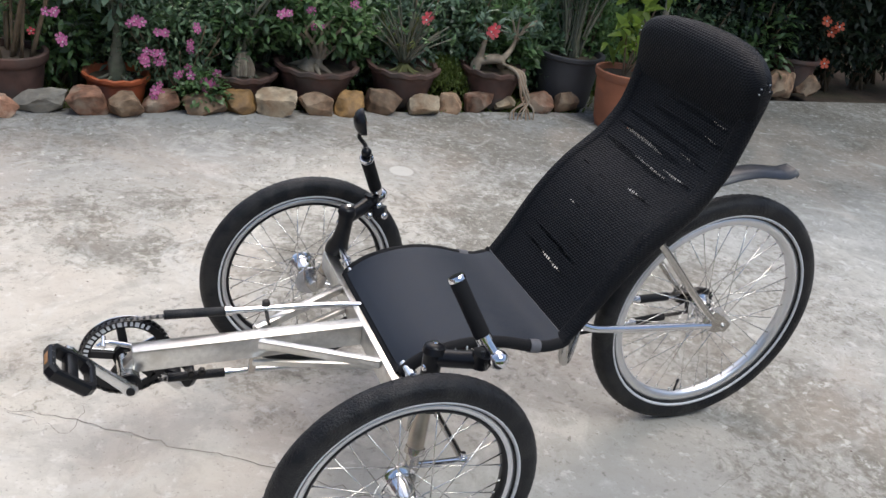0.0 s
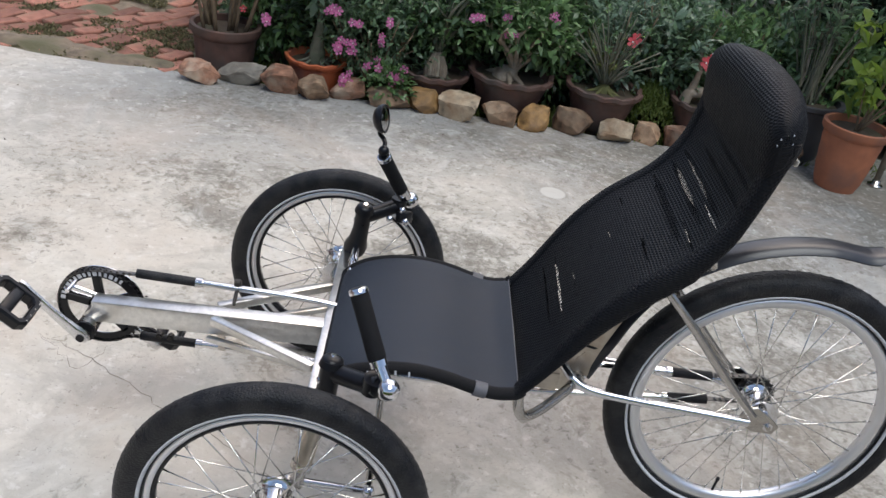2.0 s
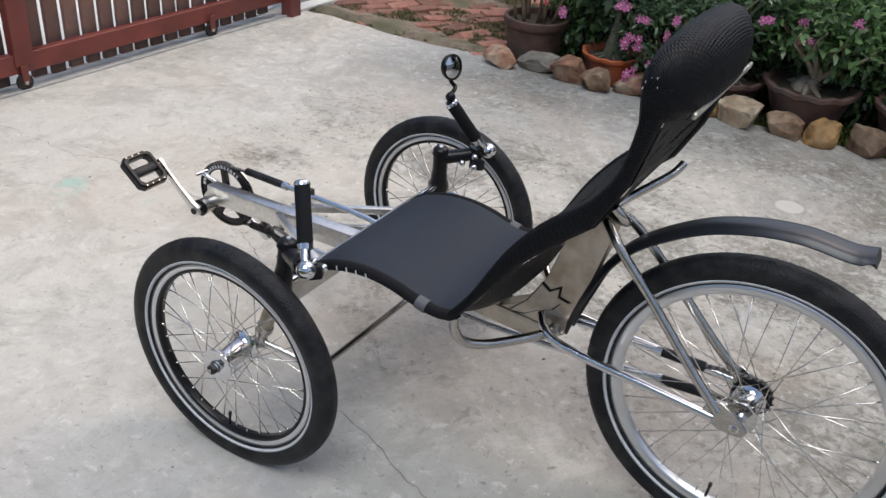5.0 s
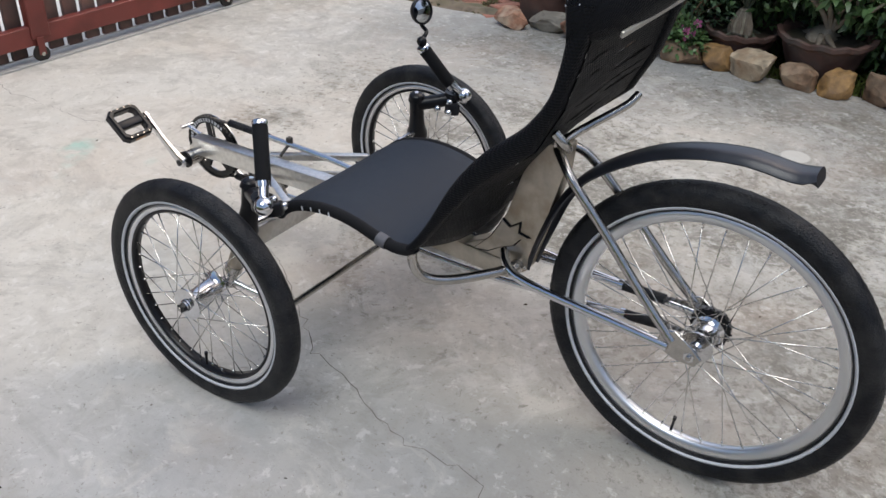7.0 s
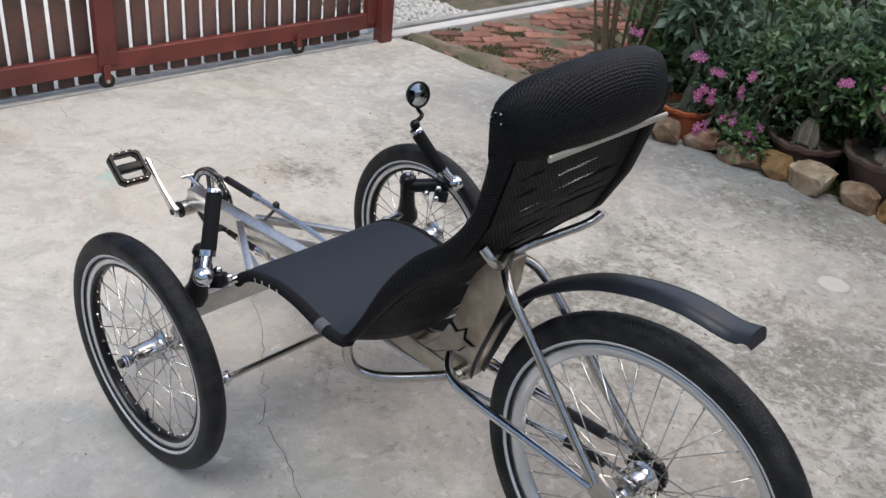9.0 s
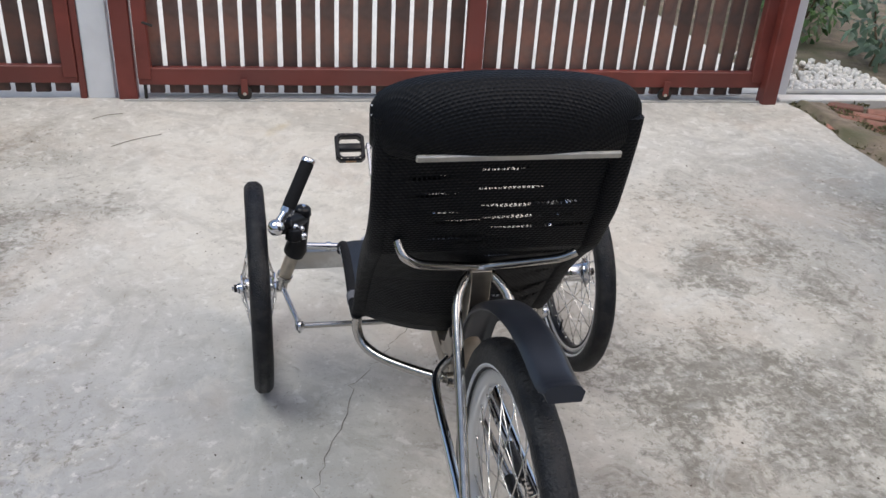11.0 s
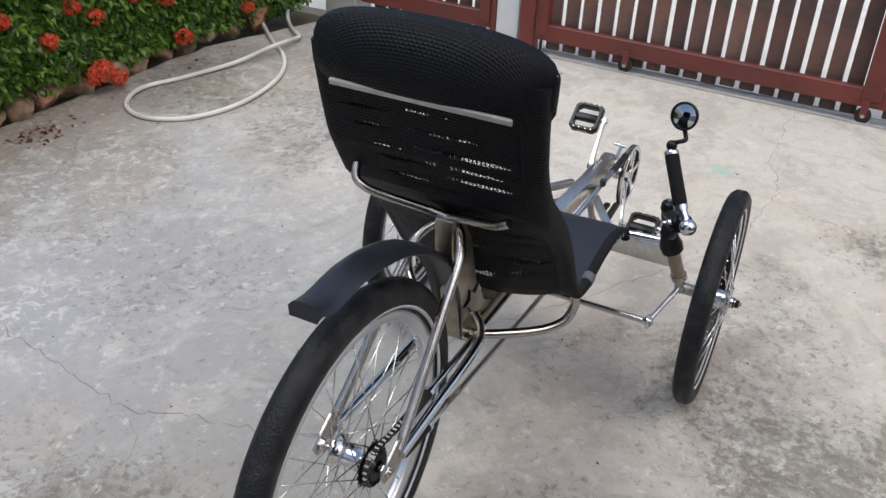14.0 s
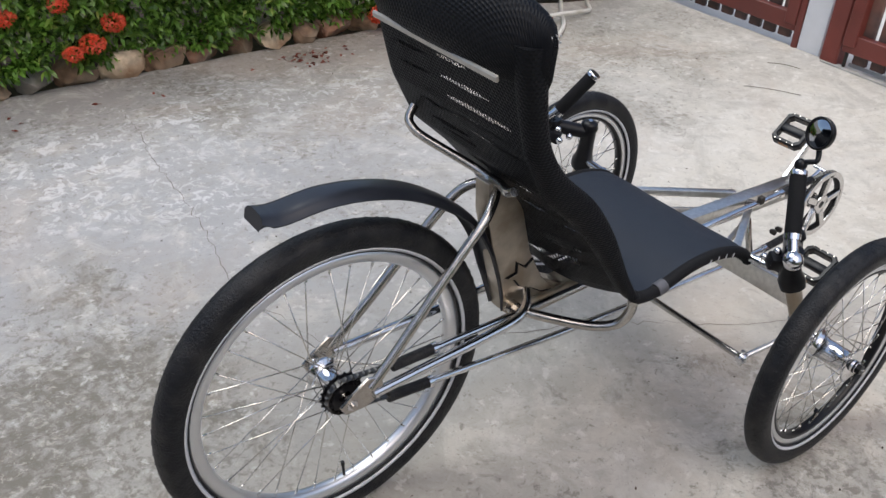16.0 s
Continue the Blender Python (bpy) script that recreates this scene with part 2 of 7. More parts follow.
    # spots at x -1.0 and below also paint in shade on the slab
    for x, y, r, s, k in ((0.62, -0.86, 0.22, 0.42, 1.0), (1.57, -1.33, 0.05, 0.4, 0.8), (1.40, -1.05, 0.08, 0.26, 1.0), (1.96, -0.74, 0.04, 0.16, 0.8), (1.90, -1.20, 0.08, 0.40, 0.55), (0.95, -0.55, 0.05, 0.25, 0.7), (-0.35, -2.05, 0.30, 0.5, 1.0), (0.45, -2.05, 0.2, 0.45, 0.8), (-0.25, -1.2, 0.30, 0.5, 0.95), (0.15, -1.1, 0.2, 0.4, 0.8),
                          (-0.36, 0.52, 0.22, 0.40, 1.0), (-0.35, 0.0, 0.18, 0.4, 0.85), (-0.3, -0.55, 0.25, 0.4, 0.85), (1.15, -0.45, 0.05, 0.3, 0.7), (-1.6, -2.2, 0.5, 0.7, 1.0), (-2.6, -2.3, 0.6, 0.8, 1.0), (-1.0, -2.0, 0.3, 0.5, 0.9), (-3.6, -2.2, 0.5, 0.9, 1.0), (2.9, 1.75, 0.1, 0.35, 0.5), (0.5, -0.10, 0.10, 0.4, 0.25), (1.5, -0.4, 0.05, 0.2, 0.5), (0.75, -1.55, 0.1, 0.5, 0.6), (-0.9, 1.0, 0.25, 0.7, 0.7),
                          (-0.75, -0.6, 0.2, 0.5, 0.8), (1.50, -2.02, 0.15, 0.4, 0.75), (0.9, -2.15, 0.1, 0.35, 0.6), (-0.82, -2.17, 0.2, 0.4, 0.8), (1.46, -1.07, 0.05, 0.30, 0.75), (1.17, -1.47, 0.05, 0.30, 0.7), (1.03, -0.18, 0.03, 0.18, 0.7), (0.34, -0.45, 0.10, 0.35, 0.6), (1.2, 2.15, 0.15, 0.4, 0.9), (0.6, 2.1, 0.1, 0.4, 0.8), (1.9, 1.95, 0.2, 0.35, 0.8), (2.05, 1.45, 0.15, 0.45, 0.75), (1.6, 1.25, 0.08, 0.40, 0.6), (2.55, 1.45, 0.1, 0.35, 0.6), (0.6, 1.0, 0.08, 0.4, 0.55), (2.5, 1.7, 0.10, 0.4, 0.5), (0.9, 1.6, 0.05, 0.4, 0.5), (0.1, 1.9, 0.1, 0.4, 0.6), (-0.5, 2.0, 0.2, 0.5, 0.8)):
        b = calc('MULTIPLY', blob(x, y, r, s), k)
        spots = b if spots is None else calc('MAXIMUM', spots, b)
    spots = calc('MULTIPLY', spots, ramp(noise(1.9, 5, 0.6, 0.5), 0.36, 0.56, (0.45, 0.45, 0.45)))
    veil = calc('MULTIPLY', spots, ramp(noise(6.0, 7, 0.66, 0.6), 0.36, 0.66))
    base = mix(calc('MULTIPLY', veil, 0.72), base, (0.250, 0.236, 0.208))
    # dark lichen in ragged clumps, broken up by pale scoured flakes
    clumps = ramp(calc('ADD', noise(9.0, 9, 0.74, 0.9), calc('MULTIPLY', spots, 0.24)), 0.62, 0.73)
    base = mix(calc('MULTIPLY', clumps, 0.60), base, (0.185, 0.168, 0.138))
    crumbs = ramp(calc('ADD', noise(36.0, 7, 0.74, 0.4), calc('MULTIPLY', spots, 0.20)), 0.61, 0.69)
    base = mix(calc('MULTIPLY', crumbs, 0.66), base, (0.150, 0.136, 0.108))
    flakes = calc('MULTIPLY', spots, ramp(noise(40.0, 6, 0.72, 0.6), 0.56, 0.62))
    base = mix(calc('MULTIPLY', flakes, 0.55), base, (0.54, 0.505, 0.435))
    grit = calc('MULTIPLY', spots, ramp(noise(62.0, 5, 0.7, 0.6), 0.57, 0.62))
    base = mix(calc('MULTIPLY', grit, 0.45), base, (0.13, 0.12, 0.096))
    # white lichen by the hedge
    white = None
    for x, y, r, q in ((0.48, 1.85, 0.10, 0.35), (0.0, 1.62, 0.12, 0.35), (0.95, 1.75, 0.05, 0.4), (0.25, 1.35, 0.05, 0.35)):
        b = blob(x, y, r, q)
        white = b if white is None else calc('MAXIMUM', white, b)
    white = calc('MULTIPLY', white, ramp(noise(17.0, 7, 0.72, 1.0), 0.53, 0.58))
    base = mix(calc('MULTIPLY', white, 0.65), base, (0.66, 0.66, 0.65))
    # faint grey drifts over the whole slab, and pale scoured flecks
    drift = ramp(noise(1.9, 7, 0.68, 1.2), 0.52, 0.60)
    base = mix(calc('MULTIPLY', drift, 0.36), base, (0.29, 0.275, 0.245))
    rust = ramp(noise(1.4, 6, 0.62, 0.8), 0.50, 0.66)
    base = mix(calc('MULTIPLY', rust, 0.30), base, (0.50, 0.405, 0.325))
    worn = ramp(noise(3.6, 8, 0.72, 1.4), 0.55, 0.66)
    base = mix(calc('MULTIPLY', worn, 0.42), base, (0.60, 0.585, 0.545))
    pits = ramp(noise(48.0, 4, 0.65, 0.9), 0.665, 0.70)
    base = mix(calc('MULTIPLY', pits, 0.55), base, (0.20, 0.175, 0.14))
    base = mix(calc('MULTIPLY', ramp(noise(20.0, 6, 0.7, 0.2), 0.59, 0.65), 0.45), base, (0.70, 0.68, 0.64))
    speck = calc('MULTIPLY', ramp(noise(110.0, 3, 0.6), 0.64, 0.69), 0.5)
    base = mix(speck, base, (0.22, 0.19, 0.155))
    # faded teal paint spill, a yellow spot and the pale round patch
    base = mix(calc('MULTIPLY', calc('MULTIPLY', blob(2.17, -0.24, 0.03, 0.10), ramp(noise(16.0), 0.4, 0.6)), 0.55), base, (0.28, 0.55, 0.47))
    base = mix(calc('MULTIPLY', blob(2.75, 0.35, 0.02, 0.09), 0.4), base, (0.50, 0.40, 0.20))
    d = nt.nodes.new("ShaderNodeVectorMath")
    d.operation = 'DISTANCE'
    fl2 = nt.nodes.new("ShaderNodeVectorMath")
    fl2.operation = 'MULTIPLY'
    L(co.outputs["Object"], fl2.inputs[0])
    fl2.inputs[1].default_value = (1, 1, 0)
    L(fl2.outputs[0], d.inputs[0])
    d.inputs[1].default_value = (0.222, -1.672, 0)
    base = mix(calc('MULTIPLY', ramp(d.outputs["Value"], 0.047, 0.054, (1, 1, 1), (0, 0, 0)), 0.75), base, (0.60, 0.585, 0.53))
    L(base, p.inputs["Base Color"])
    L(ramp(noise(6.0), 0.3, 0.7, (0.62, 0.62, 0.62), (0.88, 0.88, 0.88)), p.inputs["Roughness"])
    p.inputs["Specular IOR Level"].default_value = 0.35
    b1 = nt.nodes.new("ShaderNodeBump")
    b1.inputs["Strength"].default_value, b1.inputs["Distance"].default_value = 0.5, 0.004
    h = calc('ADD', calc('MULTIPLY', noise(30.0, 8, 0.7), 0.6), calc('MULTIPLY', noise(160.0, 3), 0.3))
    L(h, b1.inputs["Height"])
    L(b1.outputs[0], p.inputs["Normal"])
    return m


slab_mat = stained_concrete()
soil = mat("bed_soil", (0.075, 0.052, 0.036), 0.95, 0, 0.4, 14, 0.9, 70, second=(0.05, 0.05, 0.025), second_scale=3)
pale_slab = mat("pale_dry_concrete", (0.66, 0.64, 0.60), 0.8, 0, 0.08, 5, 0.3, 80)


def prism(name, pts, z0, z1, m, jag=0.0, step=0.06):
    """A slab of outline pts, with an uneven edge where jag is given."""
    out = []
    for a, b in zip(pts, pts[1:] + pts[:1]):
        a, b = Vector((*a, 0)), Vector((*b, 0))
        n = max(1, int((b - a).length / step)) if jag and (b - a).length < 12 else 1
        side = Vector((-(b - a).y, (b - a).x, 0)).normalized()
        for k in range(n):
            q = a.lerp(b, k / n)
            out.append(q + side * (jag * (noise.noise(q * 7) + 0.5 * noise.noise(q * 23)) if k else 0))
    bm = bmesh.new()
    top = [bm.verts.new((q.x, q.y, z1)) for q in out]
    low = [bm.verts.new((q.x, q.y, z0)) for q in out]
    bm.faces.new(top)
    bm.faces.new(low[::-1])
    n = len(out)
    for k in range(n):
        bm.faces.new((top[k], low[k], low[(k + 1) % n], top[(k + 1) % n]))
    bmesh.ops.recalc_face_normals(bm, faces=bm.faces[:])
    return obj(name, bm, m)


bm = bmesh.new()
box(bm, (0, 0, -0.15), (160, 160, 0.2))
tagged(obj("ground", bm, soil), "dark bare garden soil with leaf litter", "ground", kind="structure")
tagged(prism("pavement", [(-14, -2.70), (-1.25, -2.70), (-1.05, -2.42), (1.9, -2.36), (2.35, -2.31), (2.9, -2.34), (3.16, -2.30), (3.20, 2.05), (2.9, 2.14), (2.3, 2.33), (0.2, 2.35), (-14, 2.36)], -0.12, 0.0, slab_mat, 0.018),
       "cream concrete yard slab with dark stains and painted shade", "pavement", kind="structure")
tagged(prism("road", [(3.20, -2.40), (40, -2.40), (40, 30), (3.205, 30)], -0.10, -0.012, pale_slab), "pale dry concrete road outside the gate", "road", kind="structure")

# hairline cracks, laid as thin dark ribbons in the slab
crack_dark = mat("crack_shadow", (0.15, 0.13, 0.11), 0.95, 0, 0.4, 40)


def crack(pts, w):
    path = []
    for a, b in zip(pts, pts[1:]):
        n = max(2, int((Vector(b) - Vector(a)).length / 0.025))
        path += [Vector((*a, 0)).lerp(Vector((*b, 0)), k / n) for k in range(n)]
    path = [q + Vector((noise.noise(q * 30), noise.noise(q * 30 + Vector((7, 3, 1))), 0)) * 0.022 for q in path]
    bm = bmesh.new()
    last = None
    for k, q in enumerate(path):
        d = (path[min(k + 1, len(path) - 1)] - path[max(k - 1, 0)]).normalized()
        s = Vector((-d.y, d.x, 0)) * w * 0.55 * (0.35 + 0.9 * abs(noise.noise(q * 17))) * (0.3 if k in (0, len(path) - 1) else 1)
        e = [bm.verts.new((q.x + s.x * k_, q.y + s.y * k_, 0.0012)) for k_ in (-1, 1)]
        if last:
            bm.faces.new((last[0], e[0], e[1], last[1]))
        last = e
    tagged(obj("crack", bm, crack_dark), "thin dark jagged crack in the slab", "crack", kind="structure")


crack([(1.67, -0.33), (1.56, -0.28), (1.36, -0.16), (1.20, -0.06), (0.97, 0.09), (0.86, 0.18), (0.75, 0.20), (0.62, 0.255), (0.49, 0.295), (0.40, 0.285), (0.29, 0.30), (0.25, 0.40), (0.22, 0.55)], 0.0026)
crack([(3.03, -0.36), (2.82, -0.345), (2.66, -0.35), (2.44, -0.35), (2.36, -0.40), (2.19, -0.43), (1.95, -0.40), (1.80, -0.37), (1.67, -0.33)], 0.0026)
crack([(0.285, 2.05), (0.277, 1.83), (0.247, 1.64), (0.236, 1.44), (0.226, 1.24), (0.195, 1.04), (0.165, 0.84), (0.15, 0.71), (0.21, 0.60), (0.22, 0.50)], 0.0030)
crack([(0.15, 0.71), (0.05, 0.62), (-0.1, 0.60), (-0.3, 0.50), (-0.55, 0.52)], 0.0018)
crack([(1.67, -0.33), (1.53, -0.21), (1.46, -0.36)], 0.0016)
crack([(0.08, 0.30), (-0.06, 0.25), (-0.15, 0.19)], 0.0014)
crack([(1.70, -0.34), (1.85, -0.26), (2.0, -0.30)], 0.0014)

# ---- slatted sliding gate, posts and the outside wall pieces ----
wood_grey = mat("weathered_gate_board", (0.110, 0.070, 0.058), 0.75, 0, 0.25, 18, 0.25, 120, rand=0.35, second=(0.22, 0.10, 0.07), second_scale=4)
white_paint = mat("white_painted_render", (0.72, 0.73, 0.74), 0.7, 0, 0.06, 8, 0.15, 120)
grey_render = mat("grey_cement_render", (0.42, 0.41, 0.38), 0.85, 0, 0.2, 9, 0.4, 90)
dark_iron = mat("dark_iron", (0.05, 0.045, 0.04), 0.6, 0.6, 0.3, 40)


def bevel_box(name, c, s, m, parent, label="", bevel=0.004, turn=None):
    bm = bmesh.new()
    box(bm, c, s, turn, bevel, 1)
    return smoothed_box(name, bm, m, parent, label)


def smoothed_box(name, bm, m, parent, label):
    o = obj(name, bm, m, parent, label)
    sharp(o.data, 35)
    return o


def gate(name, start, end, first, posts, wheels, label, top=1.35):
    """A leaf from start to end on plan; local x runs along it, local y away from the yard."""
    a, b = Vector((*start, 0)), Vector((*end, 0))
    L = (b - a).length
    g = tagged(empty(name, Matrix.Translation(a) @ Matrix.Rotation(math.atan2(b.y - a.y, b.x - a.x), 4, 'Z')), label, "gate")
    bevel_box("bottom_rail", (L / 2, -0.020, 0.112), (L, 0.040, 0.082), red_paint, g, "red-brown painted rail")
    bevel_box("top_rail", (L / 2, -0.020, top), (L, 0.040, 0.08), red_paint, g)
    for x, w in posts:
        bevel_box("stile", (x, -0.024, top / 2 + 0.07), (w, 0.05, top - 0.06), red_paint, g, "red-brown painted stile")
    board = None
    x = first
    k = 0
    while x < L - 0.03:
        if not any(abs(x - p) < w / 2 + 0.012 for p, w in posts):
            if board is None:
                bm = bmesh.new()
                box(bm, (0, 0, 0), (0.067, 0.021, top + 0.052), None, 0.003)
                board = smoothed_box("board", bm, wood_grey, g, "weathered brown board")
                board.matrix_basis = pose(x, 0.012, 0.034 + (top + 0.02) / 2)
            else:
                again(board, g, pose(x + random.uniform(-0.002, 0.002), 0.012, 0.034 + (top + 0.02) / 2 + random.uniform(-0.004, 0.004), 0, random.uniform(-0.15, 0.15)))
        x += 0.0885
        k += 1
    for x in wheels:
        w = empty("roller")
        w.parent = g
        w.matrix_basis = pose(x, -0.045, 0.036)
        bm = bmesh.new()
        lathe(bm, [(0.034, -0.009), (0.030, -0.003), (0.030, 0.003), (0.034, 0.009), (0.008, 0.009), (0.008, -0.009)], 24, pose(0, 0, 0, 90), True)
        smoothed_box("roller_wheel", bm, dark_iron, w, "rusty steel gate wheel")
        bm = bmesh.new()
        rod(bm, (0, -0.016, 0), (0, 0.016, 0), 0.009, n=10)
        smoothed_box("roller_bolt", bm, steel, w, "")
        bm = bmesh.new()
        box(bm, (0, -0.013, 0.035), (0.030, 0.005, 0.075), None, 0.001)
        box(bm, (0, 0.013, 0.035), (0.030, 0.005, 0.075), None, 0.001)
        obj("roller_fork", bm, red_paint, w)
    return g


gate("sliding_gate", (3.195, 0.93), (3.075, -2.17), 0.075, ((0.030, 0.060), (1.575, 0.085), (3.070, 0.062)), (0.48, 1.56, 2.58), "slatted sliding gate of weathered boards in red-brown frame")
gate("side_gate", (3.255, 2.00), (3.225, 1.20), 0.10, ((0.030, 0.060), (0.770, 0.062)), (), "narrow slatted side gate in red-brown frame")


def post(name, x, y, sx, sy, h, m, label):
    bm = bmesh.new()
    box(bm, (x, y, h / 2 - 0.02), (sx, sy, h + 0.04), None, 0.006)
    o = obj(name, bm, m)
    sharp(o.data, 35)
    return tagged(o, label, "post")


post("gate_post", 3.195, 0.985, 0.07, 0.085, 1.7, red_paint, "red-brown square steel gate post")
post("gate_post", 3.015, -2.205, 0.075, 0.080, 1.7, red_paint, "red-brown square steel gate post")
post("gate_post", 3.205, 1.185, 0.05, 0.030, 1.7, red_paint, "slim red-brown gate post by the pillar")
post("pillar", 3.255, 1.105, 0.14, 0.125, 1.8, white_paint, "white painted square pillar between gates")
post("pillar", 3.165, -2.325, 0.12, 0.10, 1.8, white_paint, "white painted pillar behind the post")
post("pillar", 3.27, 2.115, 0.17, 0.20, 1.8, grey_render, "grey cement pillar with stains")
bm = bmesh.new()
rod(bm, (3.165, 0.905, 0.004), (3.165, 0.905, 0.55), 0.008, n=10)
sweep(bm, [(3.165, 0.905, 0.36), (3.145, 0.885, 0.365), (3.135, 0.845, 0.352)], 0.006, 8)
o = tagged(obj("drop_bolt", bm, dark_iron), "rusty drop bolt with bent handle at gate", "bolt")
sharp(o.data)
bm = bmesh.new()
box(bm, (0, 0, 0.003), (0.012, 3.25, 0.009), Matrix.Rotation(-0.0387, 4, "Z"))
t = Matrix.Translation((3.075, -0.62, 0))
for v in bm.verts:
    v.co = t @ v.co
tagged(obj("gate_track", bm, grey_render), "thin worn steel track in the slab", "track", kind="structure")
# white edge of the slab beyond the track
tagged(prism("kerb", [(3.125, -2.10), (3.34, -2.10), (3.36, 0.92), (3.235, 0.92)], -0.05, 0.004, pale_slab, 0.0), "pale concrete sill under the gate", "sill", kind="structure")

# ---- garden: edging stones, pots, plants ----
rng = np.random.default_rng(5)


def leaf_mat(name, colour, rough=0.42, vary=0.45, tip=None):
    """Foliage; each leaf takes its own shade."""
    m = bpy.data.materials.new(name)
    m.use_nodes = True
    nt = m.node_tree
    p = nt.nodes["Principled BSDF"]
    geo = nt.nodes.new("ShaderNodeNewGeometry")
    r = nt.nodes.new("ShaderNodeValToRGB")
    c = Vector(colour)
    e = r.color_ramp.elements
    e[0].color = (*(c * (1 - vary)), 1)
    e[1].color = (*(c * (1 + vary)), 1)
    mid = e.new(0.93)
    mid.color = (*(c * (1 + vary * 0.7)), 1)
    e[2].color = (*(tip or (c * 1.8)), 1)
    nt.links.new(geo.outputs["Random Per Island"], r.inputs[0])
    co = nt.nodes.new("ShaderNodeTexCoord")
    n = nt.nodes.new("ShaderNodeTexNoise")
    n.inputs["Scale"].default_value = 45
    nt.links.new(co.outputs["Object"], n.inputs["Vector"])
    mx = nt.nodes.new("ShaderNodeMixRGB")
    mx.blend_type = 'MULTIPLY'
    mx.inputs[0].default_value = 0.3
    nt.links.new(r.outputs[0], mx.inputs[1])
    nt.links.new(n.outputs[0], mx.inputs[2])
    nt.links.new(mx.outputs[0], p.inputs["Base Color"])
    p.inputs["Roughness"].default_value = rough
    p.inputs["Specular IOR Level"].default_value = 0.6
    tr = nt.nodes.new("ShaderNodeBsdfTranslucent")
    nt.links.new(r.outputs[0], tr.inputs[0])
    ms = nt.nodes.new("ShaderNodeMixShader")
    ms.inputs[0].default_value = 0.48
    nt.links.new(p.outputs[0], ms.inputs[1])
    nt.links.new(tr.outputs[0], ms.inputs[2])
    nt.links.new(ms.outputs[0], nt.nodes["Material Output"].inputs[0])
    return m


def unit(v):
    return v / np.maximum(np.linalg.norm(v, axis=-1, keepdims=True), 1e-9)


def leaf_mesh(name, P, D, L, W, m, parent, label="", droop=0.25):
    """Many leaves in one mesh: at P, along D, L long and W wide, folded along the rib and bent down."""
    n = len(P)
    D = unit(D)
    up = np.tile(np.array([0.0, 0.0, 1.0]), (n, 1)) + rng.normal(0, 0.45, (n, 3))
    S = unit(np.cross(D, up))
    U = np.cross(S, D)
    L, W = np.asarray(L).reshape(-1, 1) * np.ones((n, 1)), np.asarray(W).reshape(-1, 1) * np.ones((n, 1))
    a = P
    mid = P + D * L * 0.52 + U * L * 0.05
    tip = P + D * L - U * L * droop
    l = P + D * L * 0.46 + S * W * 0.5 + U * (W * 0.18)
    r = P + D * L * 0.46 - S * W * 0.5 + U * (W * 0.18)
    l2 = P + D * L * 0.80 + S * W * 0.30 - U * L * droop * 0.45
    r2 = P + D * L * 0.80 - S * W * 0.30 - U * L * droop * 0.45
    V = np.stack([a, l, mid, r, l2, r2, tip], 1).reshape(-1, 3)
    k = np.arange(n).reshape(-1, 1, 1) * 7
    tri = np.array([[0, 2, 1], [0, 3, 2], [1, 2, 4], [3, 5, 2], [2, 6, 4], [2, 5, 6]]).reshape(1, 6, 3)
    F = (tri + k).reshape(-1, 3)
    me = bpy.data.meshes.new(name)
    me.from_pydata(V.tolist(), [], F.tolist())
    me.polygons.foreach_set("use_smooth", [True] * len(me.polygons))
    me.materials.append(m)
    o = new(name, me)
    if parent is not None:
        o.parent = parent
    if label:
        o["label"] = label
    return o


def rosettes(tips, dirs, per, spread, L, W):
    """Leaves round each tip: positions and directions, lengths, widths."""
    n = len(tips)
    P = np.repeat(tips, per, 0)
    A = unit(np.repeat(dirs, per, 0))
    ref = unit(np.cross(A, rng.normal(0, 1, A.shape)))
    D = unit(A * (1 - spread) + ref * (spread + rng.uniform(-0.15, 0.25, (n * per, 1))))
    P = P - A * rng.uniform(0, L * 0.9, (n * per, 1))
    return P, D, L * rng.uniform(0.7, 1.2, n * per), W * rng.uniform(0.75, 1.2, n * per)


ixora_leaf = leaf_mat("ixora_leaf", (0.165, 0.315, 0.050), 0.26, 0.80, (0.42, 0.52, 0.12))
dark_leaf = leaf_mat("dark_shrub_leaf", (0.165, 0.260, 0.145), 0.30, 0.65, (0.28, 0.36, 0.17))
# near-black green: shade at the bed's end is put into this leaf colour
shaded_leaf = leaf_mat("deep_green_leaf", (0.020, 0.038, 0.019), 0.55, 0.6, (0.04, 0.06, 0.025))
blue_leaf = leaf_mat("bluish_leaf", (0.215, 0.310, 0.220), 0.34, 0.5, (0.32, 0.40, 0.27))
mid_leaf = leaf_mat("green_leaf", (0.165, 0.280, 0.112), 0.32, 0.6, (0.27, 0.37, 0.14))
lime_leaf = leaf_mat("yellow_green_leaf", (0.22, 0.32, 0.05), 0.4, 0.35, (0.32, 0.38, 0.08))
moss_leaf = leaf_mat("moss_green", (0.165, 0.225, 0.050), 0.7, 0.4, (0.26, 0.30, 0.09))
bark = mat("grey_bark", (0.20, 0.18, 0.14), 0.85, 0, 0.3, 40, 0.5, 200, second=(0.13, 0.14, 0.08), second_scale=12)
green_bark = mat("green_grey_bark", (0.105, 0.115, 0.075), 0.85, 0, 0.3, 40, 0.4, 200, second=(0.16, 0.15, 0.11), second_scale=14)
moss_bark = mat("mossy_bark", (0.13, 0.13, 0.045), 0.9, 0, 0.3, 40, 0.4, 200)
twig_brown = mat("brown_stem", (0.14, 0.10, 0.06), 0.8, 0, 0.3, 40, 0.3, 200)
red_petal = leaf_mat("ixora_petal", (0.92, 0.17, 0.075), 0.5, 0.2, (0.98, 0.36, 0.18))
